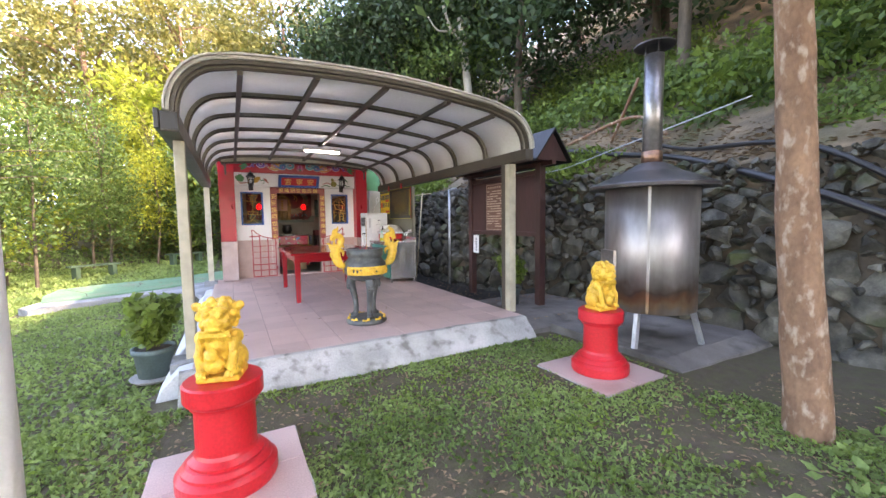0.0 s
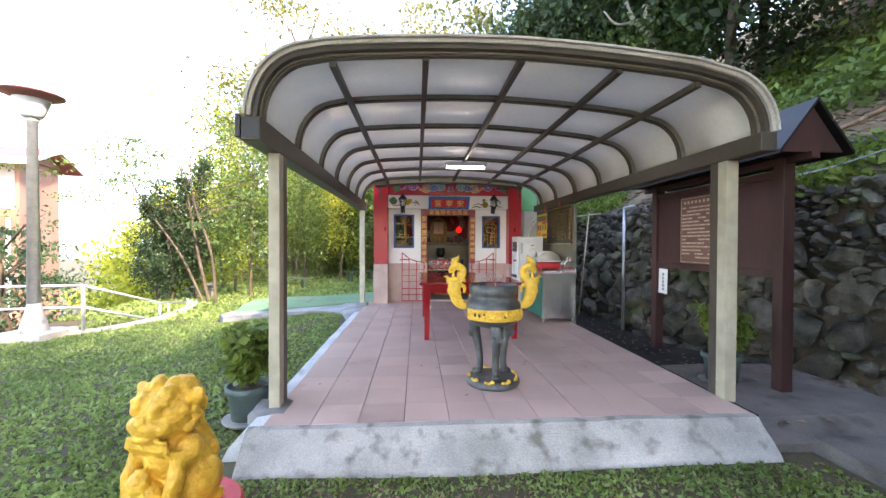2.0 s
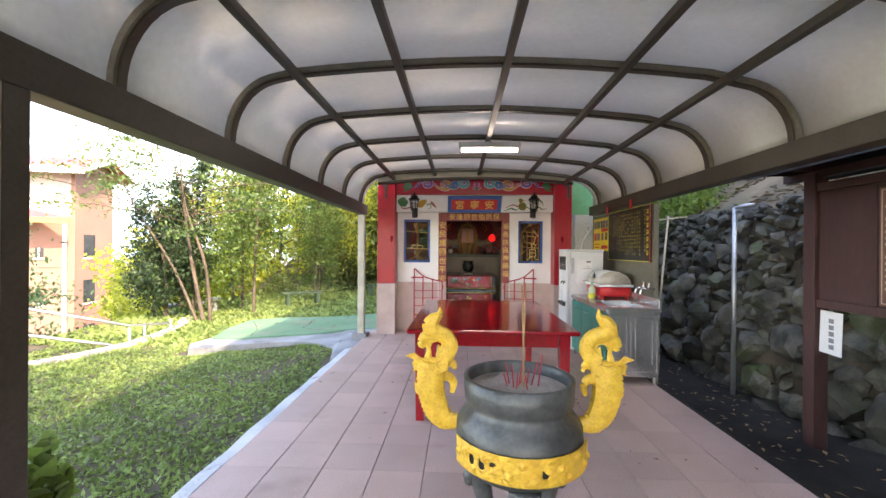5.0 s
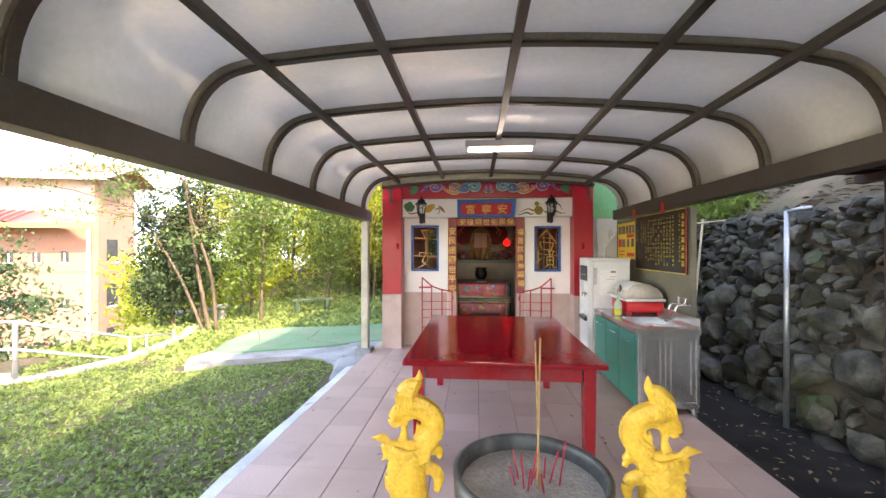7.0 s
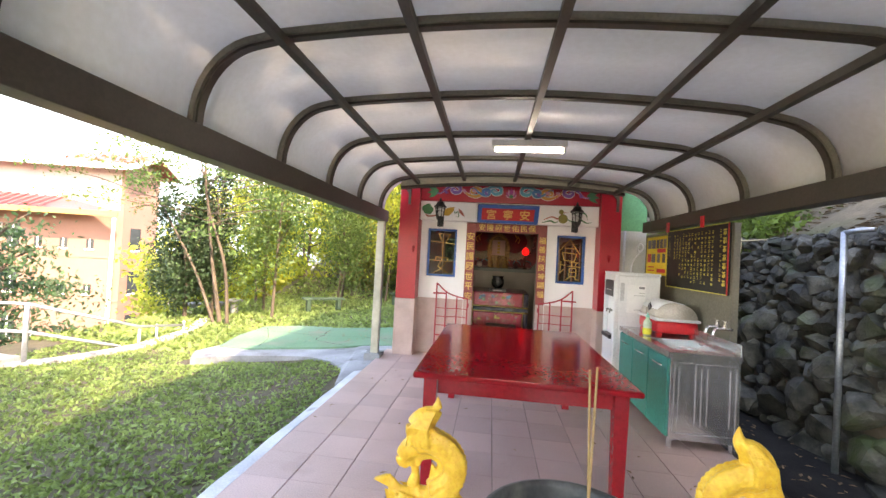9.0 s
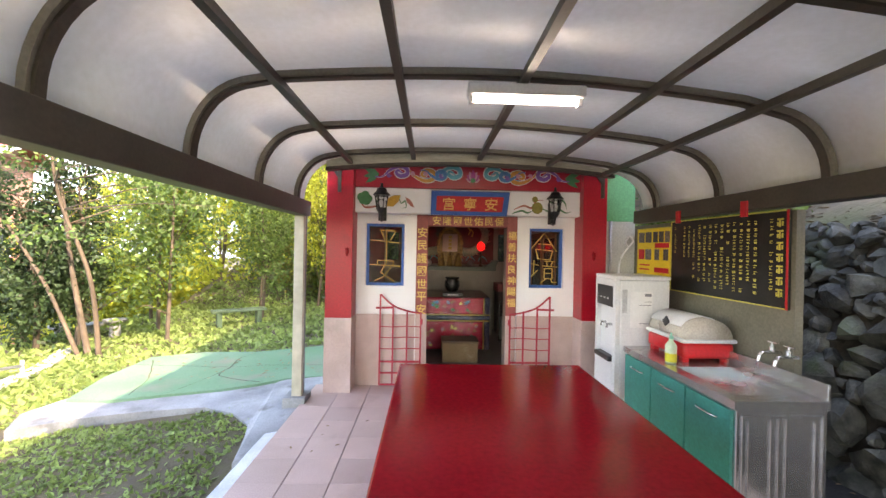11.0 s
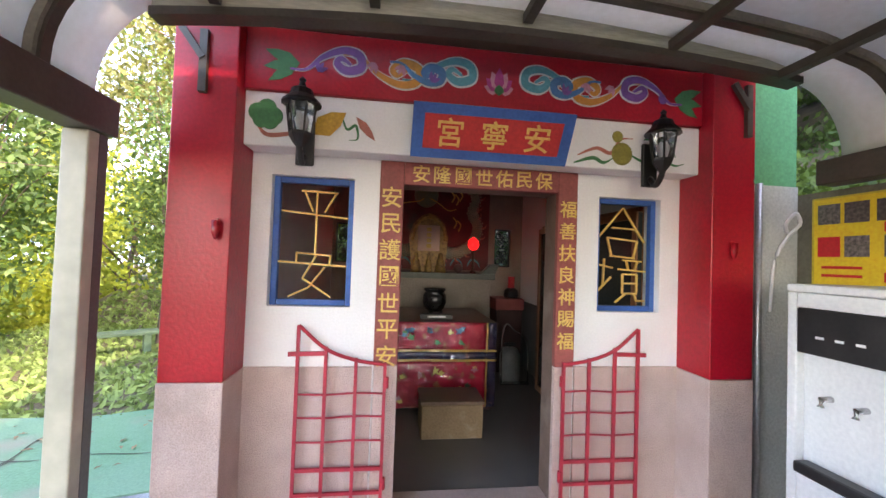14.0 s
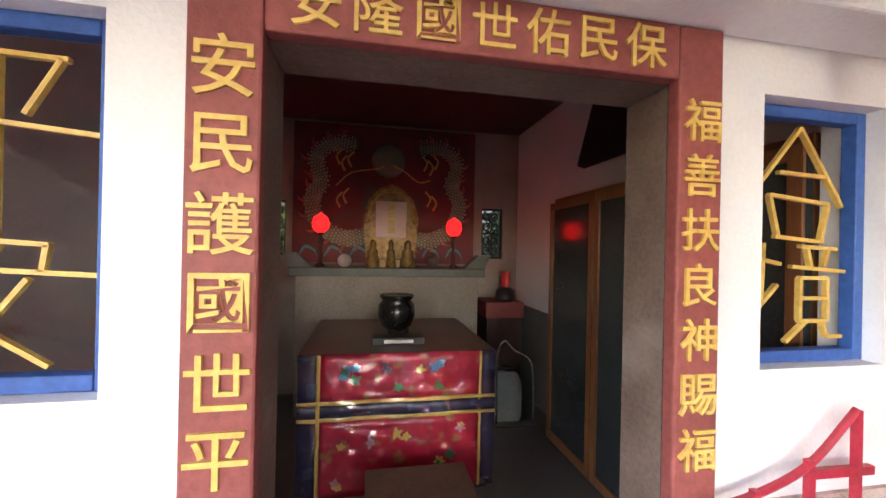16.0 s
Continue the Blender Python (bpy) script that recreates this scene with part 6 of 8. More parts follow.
def roof_slab(bm, q, t=0.25):
    v = [bm.verts.new(p) for p in q] + [bm.verts.new((x, y, z - t)) for x, y, z in q]
    for f in ((0, 1, 2, 3), (7, 6, 5, 4), (0, 4, 5, 1), (1, 5, 6, 2), (2, 6, 7, 3), (3, 7, 4, 0)):
        bm.faces.new([v[i] for i in f])
    bmesh.ops.recalc_face_normals(bm, faces=bm.faces[:])
    return bm


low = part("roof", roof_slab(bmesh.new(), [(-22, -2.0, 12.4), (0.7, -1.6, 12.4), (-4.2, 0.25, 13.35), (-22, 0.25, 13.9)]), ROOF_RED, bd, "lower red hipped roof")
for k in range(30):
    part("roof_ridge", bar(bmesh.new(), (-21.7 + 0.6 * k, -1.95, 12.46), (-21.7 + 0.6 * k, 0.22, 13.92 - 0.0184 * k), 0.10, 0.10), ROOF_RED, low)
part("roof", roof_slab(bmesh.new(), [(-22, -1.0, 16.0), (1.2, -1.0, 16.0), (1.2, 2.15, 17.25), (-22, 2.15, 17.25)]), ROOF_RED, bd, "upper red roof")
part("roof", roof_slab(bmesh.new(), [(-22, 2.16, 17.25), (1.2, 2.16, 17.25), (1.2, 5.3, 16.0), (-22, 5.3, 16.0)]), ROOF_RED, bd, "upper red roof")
part("fascia", boxed(-22, 1.2, -1.12, -1.0, 15.55, 16.0), WHITE_TRIM, bd, "white fascia")
for a, b in (((1.26, -1.05, 15.85), (1.26, 2.15, 17.15)), ((1.26, 2.15, 17.15), (1.26, 5.3, 15.85))):
    part("bargeboard", bar(bmesh.new(), a, b, 0.10, 0.32), WHITE_TRIM, bd, "white bargeboard")
part("fascia", bar(bmesh.new(), (-22, -2.06, 12.2), (0.7, -1.66, 12.2), 0.10, 0.35), shade("ochre_fascia", (0.36, 0.28, 0.08), (0.3, 0.23, 0.07), 2, 0.7), bd, "ochre fascia")
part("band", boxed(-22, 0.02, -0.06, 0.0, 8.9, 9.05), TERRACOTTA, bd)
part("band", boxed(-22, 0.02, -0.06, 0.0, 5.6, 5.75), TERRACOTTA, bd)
part("downpipe", lathe(bmesh.new(), [(0.12, 0), (0.12, 12.0)], 10, (-0.5, -0.2, 0)), WHITE_TRIM, bd)
for row, z in enumerate((9.6, 6.2, 2.8)):
    for x, w, h in ((-14.5, 1.9, 1.7), (-11.8, 1.9, 1.7), (-9.6, 0.9, 1.6), (-7.7, 0.8, 1.6), (-5.9, 0.5, 0.7), (-4.2, 0.5, 0.7), (-2.4, 0.5, 0.7)):
        wn_ = part("window", boxed(x, x + w, -0.04, 0.02, z, z + h), PANE_DARK, bd, "dark window")
        part("frame", boxed(x - 0.08, x + w + 0.08, -0.09, -0.041, z - 0.12, z - 0.02), WHITE_TRIM, wn_)
        part("frame", boxed(x + w / 2 - 0.04, x + w / 2 + 0.04, -0.08, -0.041, z, z + h), WHITE_TRIM, wn_)
    wn_ = part("window", boxed(-0.02, 0.04, 0.9, 2.1, z, z + 1.7), PANE_DARK, bd, "dark window")
    part("frame", boxed(0.041, 0.08, 0.8, 2.2, z - 0.14, z - 0.02), WHITE_TRIM, wn_)
part("air_conditioner", boxed(-8.8, -8.0, -0.55, -0.05, 10.6, 11.2), APPLIANCE, bd)


# ---- inside the shrine ----
GREY_SLAB = shade("grey_green_slab", (0.16, 0.18, 0.16), (0.11, 0.125, 0.11), 5, 0.45)
shelf = thing("altar_shelf", (1.42, 11.8, 0), "plastered altar shelf with a grey stone slab", "altar")
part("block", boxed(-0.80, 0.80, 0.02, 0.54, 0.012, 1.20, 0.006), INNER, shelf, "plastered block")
part("slab", boxed(-0.85, 0.85, -0.03, 0.54, 1.201, 1.275, 0.008), GREY_SLAB, shelf, "grey stone slab")
for s in (-1, 1):
    part("side_wing", slab(bmesh.new(), [(s * 0.85, 1.276), (s * 0.66, 1.276), (s * 0.79, 1.40), (s * 0.90, 1.40)], 0.12, pose(0, 0.1, 0)), GREY_SLAB, shelf, "upturned wing")
mural = thing("dragon_mural", (1.40, BY, 1.30), "dark red relief panel with a green dragon", "mural")
part("panel", boxed(-0.90, 0.90, -0.05, -0.002, 0.0, 1.36, 0.004), shade("mural_red", (0.20, 0.042, 0.046), (0.09, 0.034, 0.038), 4, 0.6, dirt=(0.06, 0.09, 0.08), dirt_scale=3, dirt_at=0.55), mural, "dark red panel")
DRG = shade("dragon_green", (0.14, 0.25, 0.19), (0.20, 0.24, 0.15), 12, 0.5)
STUD = shade("pale_scale", (0.50, 0.52, 0.40), (0.34, 0.38, 0.28), 20, 0.5)
for s in (-1, 1):
    L = curve_line([(s * 0.20, -0.05, 0.26), (s * 0.44, -0.05, 0.24), (s * 0.66, -0.05, 0.38), (s * 0.73, -0.05, 0.62), (s * 0.64, -0.05, 0.80), (s * 0.70, -0.05, 1.02), (s * 0.54, -0.05, 1.17), (s * 0.30, -0.05, 1.16)], 8)
    part("dragon_body", tube(bmesh.new(), L, [0.088 - 0.0009 * i for i in range(len(L))], 10, 0.35, (0, 1, 0)), DRG, mural, "green scaled dragon body", True)
    bm = bmesh.new()
    for i in range(1, len(L) - 1):
        d = (L[i + 1] - L[i - 1]).normalized()
        across = Vector((d.z, 0, -d.x))
        for k in range(5):
            u = (k - 2 + 0.5 * (i % 2)) * 0.032
            bmesh.ops.create_icosphere(bm, subdivisions=1, radius=0.013, matrix=Matrix.Translation(L[i] + across * u + Vector((0, -0.032 + abs(u) * 0.22, 0))) @ Matrix.Diagonal((1, 0.6, 1, 1)))
    part("scale_studs", bm, STUD, mural, "pale green scales", kind="stuff")
    for i in range(3, len(L) - 2, 4):
        d = (L[i + 1] - L[i - 1]).normalized()
        out = Vector((d.z, 0, -d.x)) * s
        bm = bmesh.new()
        tube(bm, [L[i] + out * 0.06, L[i] + out * 0.11 + d * 0.02, L[i] + out * 0.13 + d * 0.06], [0.022, 0.014, 0.003], 6)
        part("fin", bm, PAINTS["coral"], mural, "red fin")
    for x, z in ((0.36, 1.02), (0.42, 0.98), (0.47, 1.04), (0.40, 0.66), (0.46, 0.62)):
        part("claw", tube(bmesh.new(), curve_line([(s * x, -0.06, z - 0.08), (s * (x + 0.03), -0.075, z), (s * (x - 0.02), -0.07, z + 0.07)], 5), 0.011, 6), GOLD, mural)
for k in range(7):
    part("wave", ribbon(bmesh.new(), [(-0.84 + 0.24 * k, 0.06), (-0.78 + 0.24 * k, 0.15), (-0.70 + 0.24 * k, 0.12), (-0.66 + 0.24 * k, 0.05)], 0.03, -0.054), PAINTS["cyan"], mural, "painted wave")
part("dragon_head", moved(lathe(bmesh.new(), [(0.17, 0), (0.14, 0.04), (0.06, 0.07)], 18), pose(0.0, -0.05, 1.02, 90, 0, 0)), DRG, mural, "dragon head", True)
part("whisker", tube(bmesh.new(), curve_line([(-0.5, -0.09, 0.75), (-0.35, -0.1, 0.88), (-0.1, -0.11, 0.93), (0.0, -0.11, 0.98), (0.15, -0.11, 0.92), (0.3, -0.1, 0.82), (0.42, -0.09, 0.84)], 6), 0.007, 6), GOLD, mural)
tab = thing("deity_tablet", (1.42, 11.98, 1.275), "carved gold spirit tablet with a pink panel", "tablet")
part("back", slab(bmesh.new(), [(-0.22, 0.08), (-0.25, 0.45), (-0.20, 0.62), (-0.10, 0.72), (0.0, 0.76), (0.10, 0.72), (0.20, 0.62), (0.25, 0.45), (0.22, 0.08)], 0.05), shade("dark_gilt", (0.46, 0.30, 0.11), (0.16, 0.09, 0.04), 25, 0.45, 0.4, fine=80), tab, "carved gilt back")
part("panel", boxed(-0.14, 0.14, -0.06, -0.051, 0.27, 0.60, 0.003), shade("faded_pink", (0.85, 0.62, 0.55), (0.80, 0.56, 0.50), 8, 0.7), tab, "faded pink panel")
for k in range(4):
    part("character_mark", boxed(-0.03, 0.03, -0.063, -0.0605, 0.52 - 0.07 * k, 0.57 - 0.07 * k), GOLD, tab)
bm = bmesh.new()
rng = random.Random(2)
for k in range(46):
    a = math.pi * k / 45
    x, z = 0.205 * math.cos(a) + rng.uniform(-0.01, 0.01), 0.42 + 0.28 * math.sin(a)
    bmesh.ops.create_icosphere(bm, subdivisions=1, radius=rng.uniform(0.014, 0.026), matrix=Matrix.Translation((x, -0.055, z)))
part("carving", bm, shade("gilt", (0.70, 0.48, 0.18), (0.40, 0.25, 0.08), 20, 0.4, 0.5), tab, "gilt carving", True)
part("base", boxed(-0.20, 0.20, -0.10, 0.02, 0.0, 0.079, 0.01), shade("gilt_base", (0.30, 0.2, 0.08), (0.2, 0.12, 0.05), 20, 0.4, 0.4), tab)
for x, w in ((-0.16, 0.055), (0.0, 0.04), (0.15, 0.06)):
    st = thing("deity_figure", (1.42 + x, 11.86, 1.275), "small gilded seated figure on the altar", "figurine")
    bm = bmesh.new()
    lathe(bm, [(w * 1.2, 0.0), (w * 1.15, 0.05), (w * 0.8, 0.12), (w * 0.9, 0.15), (w * 0.4, 0.17), (w * 0.55, 0.20), (w * 0.5, 0.23), (0.004, 0.25)], 14)
    part("figure", bm, shade("figure_gilt", (0.40, 0.26, 0.07), (0.16, 0.09, 0.04), 25, 0.5, 0.3), st, smooth=True)
for x in (0.81, 2.00):
    lp = thing("red_altar_lamp", (x, 11.90, 1.275), "red lotus bulb lamp on a turned stand", "lamp", "red altar lamps")
    part("stand", lathe(bmesh.new(), [(0.045, 0.0), (0.04, 0.02), (0.014, 0.04), (0.02, 0.10), (0.012, 0.15), (0.022, 0.22), (0.012, 0.27), (0.03, 0.30)], 14), shade("dark_brass", (0.10, 0.05, 0.035), (0.06, 0.03, 0.02), 9, 0.35, 0.5), lp, "dark turned stand", True)
    part("bulb", lathe(bmesh.new(), [(0.03, 0.301), (0.062, 0.33), (0.075, 0.375), (0.06, 0.43), (0.0, 0.475)], 18), glow("red_bulb", (1.0, 0.012, 0.012), 0.22), lp, "lit red bulb", True)
for x, c in ((1.02, (0.75, 0.72, 0.66)), (1.80, (0.14, 0.10, 0.10))):
    bl = thing("offering_ball", (x, 11.86, 1.275), "smooth round altar ornament", "ornament")
    bm = bmesh.new()
    bmesh.ops.create_uvsphere(bm, u_segments=20, v_segments=12, radius=0.06, matrix=Matrix.Translation((0, 0, 0.06)))
    part("ball", bm, shade("ball_" + str(int(x * 100)), c, None, 5, 0.3, bump=0), bl, smooth=True)
altar = thing("altar_table", (1.42, 11.15, 0), "altar table draped with a red embroidered cloth", "table")
part("tabletop", boxed(-0.57, 0.57, -0.54, 0.55, 0.81, 0.85, 0.006), shade("brown_top", (0.14, 0.075, 0.05), (0.1, 0.05, 0.035), 4, 0.35), altar, "brown tabletop")
for sx in (-1, 1):
    for sy in (-1, 1):
        part("leg", boxed(sx * 0.50 - 0.035, sx * 0.50 + 0.035, sy * 0.47 - 0.035, sy * 0.47 + 0.035, 0.012, 0.809), DARK_WOOD, altar)
cloth = thing("altar_cloth", (1.42, 10.585, 0), "red embroidered altar cloth under clear plastic", "cloth")
CLOTH_RED = shade("embroidered_red", (0.58, 0.03, 0.065), (0.36, 0.02, 0.045), 9, 0.16, bump=0.45, fine=16, dirt=(0.38, 0.22, 0.10), dirt_scale=11, dirt_at=0.60)
CLOTH_BLUE = shade("embroidered_blue", (0.025, 0.035, 0.09), (0.05, 0.03, 0.06), 9, 0.25, bump=0.2, fine=22, dirt=(0.35, 0.20, 0.15), dirt_scale=14, dirt_at=0.60)


def drape(name, x0, x1, z0, z1, mat, y, label=""):
    bm = bmesh.new()
    nx, nz = max(2, int((x1 - x0) / 0.03)), max(2, int((z1 - z0) / 0.04))
    g = [[bm.verts.new((x0 + (x1 - x0) * i / nx, y - 0.012 * math.sin((x0 + (x1 - x0) * i / nx) * 11) * (1 - (z0 + (z1 - z0) * j / nz) / 0.86) - 0.012 * noise.noise(Vector((i * 0.33, j * 0.8, x0))), z0 + (z1 - z0) * j / nz)) for i in range(nx + 1)] for j in range(nz + 1)]
    for j in range(nz):
        for i in range(nx):
            bm.faces.new((g[j][i], g[j][i + 1], g[j + 1][i + 1], g[j + 1][i]))
    ob = part(name, bm, mat, cloth, label, True)
    md = ob.modifiers.new("thick", "SOLIDIFY")
    md.thickness = 0.003
    return ob


drape("field", -0.44, 0.46, 0.60, 0.855, CLOTH_RED, 0.0, "red upper panel")
drape("field", -0.44, 0.46, 0.06, 0.49, CLOTH_RED, 0.0, "red lower panel")
drape("band", -0.56, 0.56, 0.51, 0.58, CLOTH_BLUE, -0.004, "dark blue band")
drape("side_band", -0.56, -0.46, 0.06, 0.855, CLOTH_BLUE, 0.002)
drape("side_band", 0.475, 0.56, 0.06, 0.855, CLOTH_BLUE, 0.002)
for a in ((-0.46, -0.44, 0.06, 0.855), (0.46, 0.475, 0.06, 0.855), (-0.56, 0.56, 0.49, 0.51), (-0.56, 0.56, 0.58, 0.60)):
    drape("gold_braid", *a, GOLD, -0.008)
bm = bmesh.new()
g = [[bm.verts.new((-0.565 + 1.13 * i / 60, -0.024 - 0.016 * noise.noise(Vector((i * 0.22, j * 0.30, 3))) - 0.016 * abs(noise.noise(Vector((i * 0.16 + j * 0.3, j * 0.18, 8)))), 0.05 + 0.81 * j / 44)) for i in range(61)] for j in range(45)]
for j in range(44):
    for i in range(60):
        bm.faces.new((g[j][i], g[j][i + 1], g[j + 1][i + 1], g[j + 1][i]))
film_mat = bpy.data.materials.new("clear_plastic_film")
film_mat.use_nodes = True
fn, fl_ = film_mat.node_tree.nodes, film_mat.node_tree.links
gloss_node, clear_node, fres, fmix = fn.new("ShaderNodeBsdfGlossy"), fn.new("ShaderNodeBsdfTransparent"), fn.new("ShaderNodeFresnel"), fn.new("ShaderNodeMixShader")
gloss_node.inputs["Roughness"].default_value, fres.inputs["IOR"].default_value = 0.12, 1.6
fl_.new(fres.outputs[0], fmix.inputs[0]), fl_.new(clear_node.outputs[0], fmix.inputs[1]), fl_.new(gloss_node.outputs[0], fmix.inputs[2])
fl_.new(fmix.outputs[0], fn["Material Output"].inputs["Surface"])
film_ob = part("plastic_cover", bm, film_mat, cloth, "crumpled clear plastic cover", True)
film_ob.visible_shadow = False
rng = random.Random(5)
for k in range(26):
    x, z = rng.uniform(-0.38, 0.40), rng.choice((rng.uniform(0.64, 0.80), rng.uniform(0.12, 0.44)))
    bm = bmesh.new()
    for q in range(5):
        petal(bm, x, z, q * 1.256 + k, rng.uniform(0.02, 0.045), 0.022, -0.017 - 0.0005 * q)
    part("embroidery", bm, (GOLD, PAINTS["pink"], PAINTS["green"], PAINTS["blue"])[k % 4], cloth, "embroidered flower")
pot = thing("altar_incense_pot", (1.42, 11.02, 0.85), "round black glazed incense pot on the altar", "incense pot")
part("pot", lathe(bmesh.new(), [(0.06, 0.05), (0.10, 0.08), (0.125, 0.15), (0.12, 0.22), (0.095, 0.25), (0.115, 0.27), (0.115, 0.285), (0.09, 0.28)], 28), shade("black_glaze", (0.012, 0.013, 0.012), (0.02, 0.02, 0.02), 6, 0.18, bump=0.02), pot, smooth=True)
for k in range(3):
    a = 2.1 * k
    part("foot", lathe(bmesh.new(), [(0.014, 0.0), (0.02, 0.06)], 8, (0.07 * math.cos(a), 0.07 * math.sin(a), 0)), BLACK_IRON, pot)
bk = thing("offering_box", (1.42, 10.84, 0.851), "flat dark offering box with white lettering bars", "box")
part("box", boxed(-0.16, 0.16, -0.06, 0.06, 0, 0.045, 0.004), BLACK_PLASTIC, bk)
part("lettering", boxed(-0.09, 0.09, -0.0625, -0.0605, 0.012, 0.032), PAPER, bk)
kn = thing("kneeling_box", (1.49, 10.22, 0.012), "worn brown cardboard kneeling box on the floor", "box")
part("box", boxed(-0.25, 0.25, -0.17, 0.17, 0.0, 0.27, 0.01), shade("cardboard", (0.34, 0.24, 0.14), (0.26, 0.18, 0.10), 5, 0.8, dirt=(0.45, 0.38, 0.28), dirt_scale=6, dirt_at=0.6), kn)
part("lid", boxed(-0.26, 0.26, -0.18, 0.18, 0.271, 0.30, 0.008), shade("cushion_brown", (0.20, 0.13, 0.08), (0.15, 0.09, 0.06), 7, 0.5), kn, "brown padded lid")
cab = thing("glass_cabinet", (2.58, 10.55, 0.012), "brown wooden cabinet with glass doors", "cabinet")
WOOD = shade("varnished_wood", (0.28, 0.11, 0.04), (0.2, 0.075, 0.03), 4, 0.35, axis=(1, 1, 0.15), fine=50)
part("body", boxed(0.05, 0.21, -1.17, 0.60, 0.0, 1.84, 0.004), WOOD, cab)
for k in (-1, 0, 1):
    y0 = -0.58 + 0.59 * k
    d = part("door", boxed(0.02, 0.049, y0, y0 + 0.58, 0.03, 1.80), PANE_DARK, cab, "dark glass door")
    for a in ((y0, y0 + 0.05, 0.03, 1.8), (y0 + 0.53, y0 + 0.58, 0.03, 1.8), (y0 + 0.05, y0 + 0.53, 1.75, 1.8), (y0 + 0.05, y0 + 0.53, 0.03, 0.09)):
        part("door_rail", boxed(0.005, 0.0195, a[0], a[1], a[2], a[3], 0.003), WOOD, d)
tv = thing("television", (2.70, 10.3, 2.12), "black television screen tilted down from the wall", "television")
part("screen", moved(boxed(-0.03, 0.03, -0.42, 0.42, -0.22, 0.24, 0.006), pose(-0.06, 0, 0.1, 0, 14, 0)), BLACK_PLASTIC, tv)
part("mount", boxed(0.0, 0.10, -0.08, 0.08, 0.0, 0.12), BLACK_IRON, tv)
gas = thing("gas_cylinder", (2.42, 11.55, 0.012), "small grey gas cylinder standing on the floor", "gas cylinder")
part("body", lathe(bmesh.new(), [(0.11, 0.0), (0.125, 0.04), (0.125, 0.30), (0.09, 0.38), (0.03, 0.40)], 22), shade("cylinder_grey", (0.25, 0.27, 0.27), (0.18, 0.2, 0.2), 5, 0.5), gas, smooth=True)
part("guard", tube(bmesh.new(), [(0.07 * math.cos(a / 8 * 6.28), 0.07 * math.sin(a / 8 * 6.28), 0.43) for a in range(8)], 0.012, 6), BLACK_IRON, gas)
part("valve", lathe(bmesh.new(), [(0.015, 0.4), (0.015, 0.46)], 8), STAINLESS, gas)
stool = thing("side_stand", (2.50, 12.05, 0.012), "dark side stand with a wooden tray on top", "stand")
part("cabinet", boxed(-0.17, 0.17, -0.18, 0.18, 0.0, 0.80, 0.006), DARK_WOOD, stool)
part("tray", boxed(-0.19, 0.19, -0.2, 0.2, 0.801, 0.95, 0.01), BROWN_STONE, stool, "wooden tray")
cd_ = thing("red_candle", (2.56, 12.02, 0.962), "short red candle in a dark holder", "candle")
part("holder", lathe(bmesh.new(), [(0.09, 0), (0.10, 0.03), (0.09, 0.10), (0.05, 0.13)], 16), BLACK_IRON, cd_, smooth=True)
part("candle", lathe(bmesh.new(), [(0.045, 0.131), (0.045, 0.28)], 16), RED_GLOSS, cd_)
tr = thing("hand_trolley", (2.42, 11.38, 0.012), "bent steel tube trolley beside the altar", "trolley")
part("tube", tube(bmesh.new(), curve_line([(-0.15, 0, 0.02), (-0.15, 0, 0.55), (-0.10, 0, 0.70), (0.0, 0, 0.62), (0.15, 0, 0.50), (0.17, 0, 0.02)], 6), 0.009, 6), STAINLESS, tr, smooth=True)
part("foot", boxed(-0.16, 0.18, -0.02, 0.06, 0.0, 0.018), STAINLESS, tr)
for k, x0 in enumerate((0.19, 2.40)):
    vt = thing("lattice_opening", (x0 + 0.12, BY + 0.05, 1.36), "black cast lattice in the wall opening", "lattice", kind="structure")
    for a in ((-0.12, -0.10, 0, 0.54), (0.10, 0.12, 0, 0.54), (-0.10, 0.10, 0, 0.02), (-0.10, 0.10, 0.52, 0.54), (-0.10, 0.10, 0.262, 0.278)):
        part("frame", boxed(a[0], a[1], 0, 0.04, a[2], a[3]), BLACK_IRON, vt)
    for zc in (0.14, 0.40):
        bm = bmesh.new()
        for q in range(4):
            a = math.pi / 4 + q * math.pi / 2
            c = Vector((0.062 * math.cos(a), 0.02, zc + 0.075 * math.sin(a)))
            tube(bm, [c + Vector((0.035 * math.cos(t * 0.7854), 0, 0.042 * math.sin(t * 0.7854))) for t in range(9)], 0.011, 6, up=(0, 1, 0))
            bar(bm, (0, 0.02, zc), c, 0.02, 0.02)
        part("tracery", bm, BLACK_IRON, vt)
setting("wainscot_inside", boxed(2.785, 2.7985, 9.37, 12.34, 0.013, 0.9), shade("grey_dado", (0.16, 0.16, 0.16), (0.12, 0.12, 0.12), 4, 0.6), "dark grey painted dado", "wall")


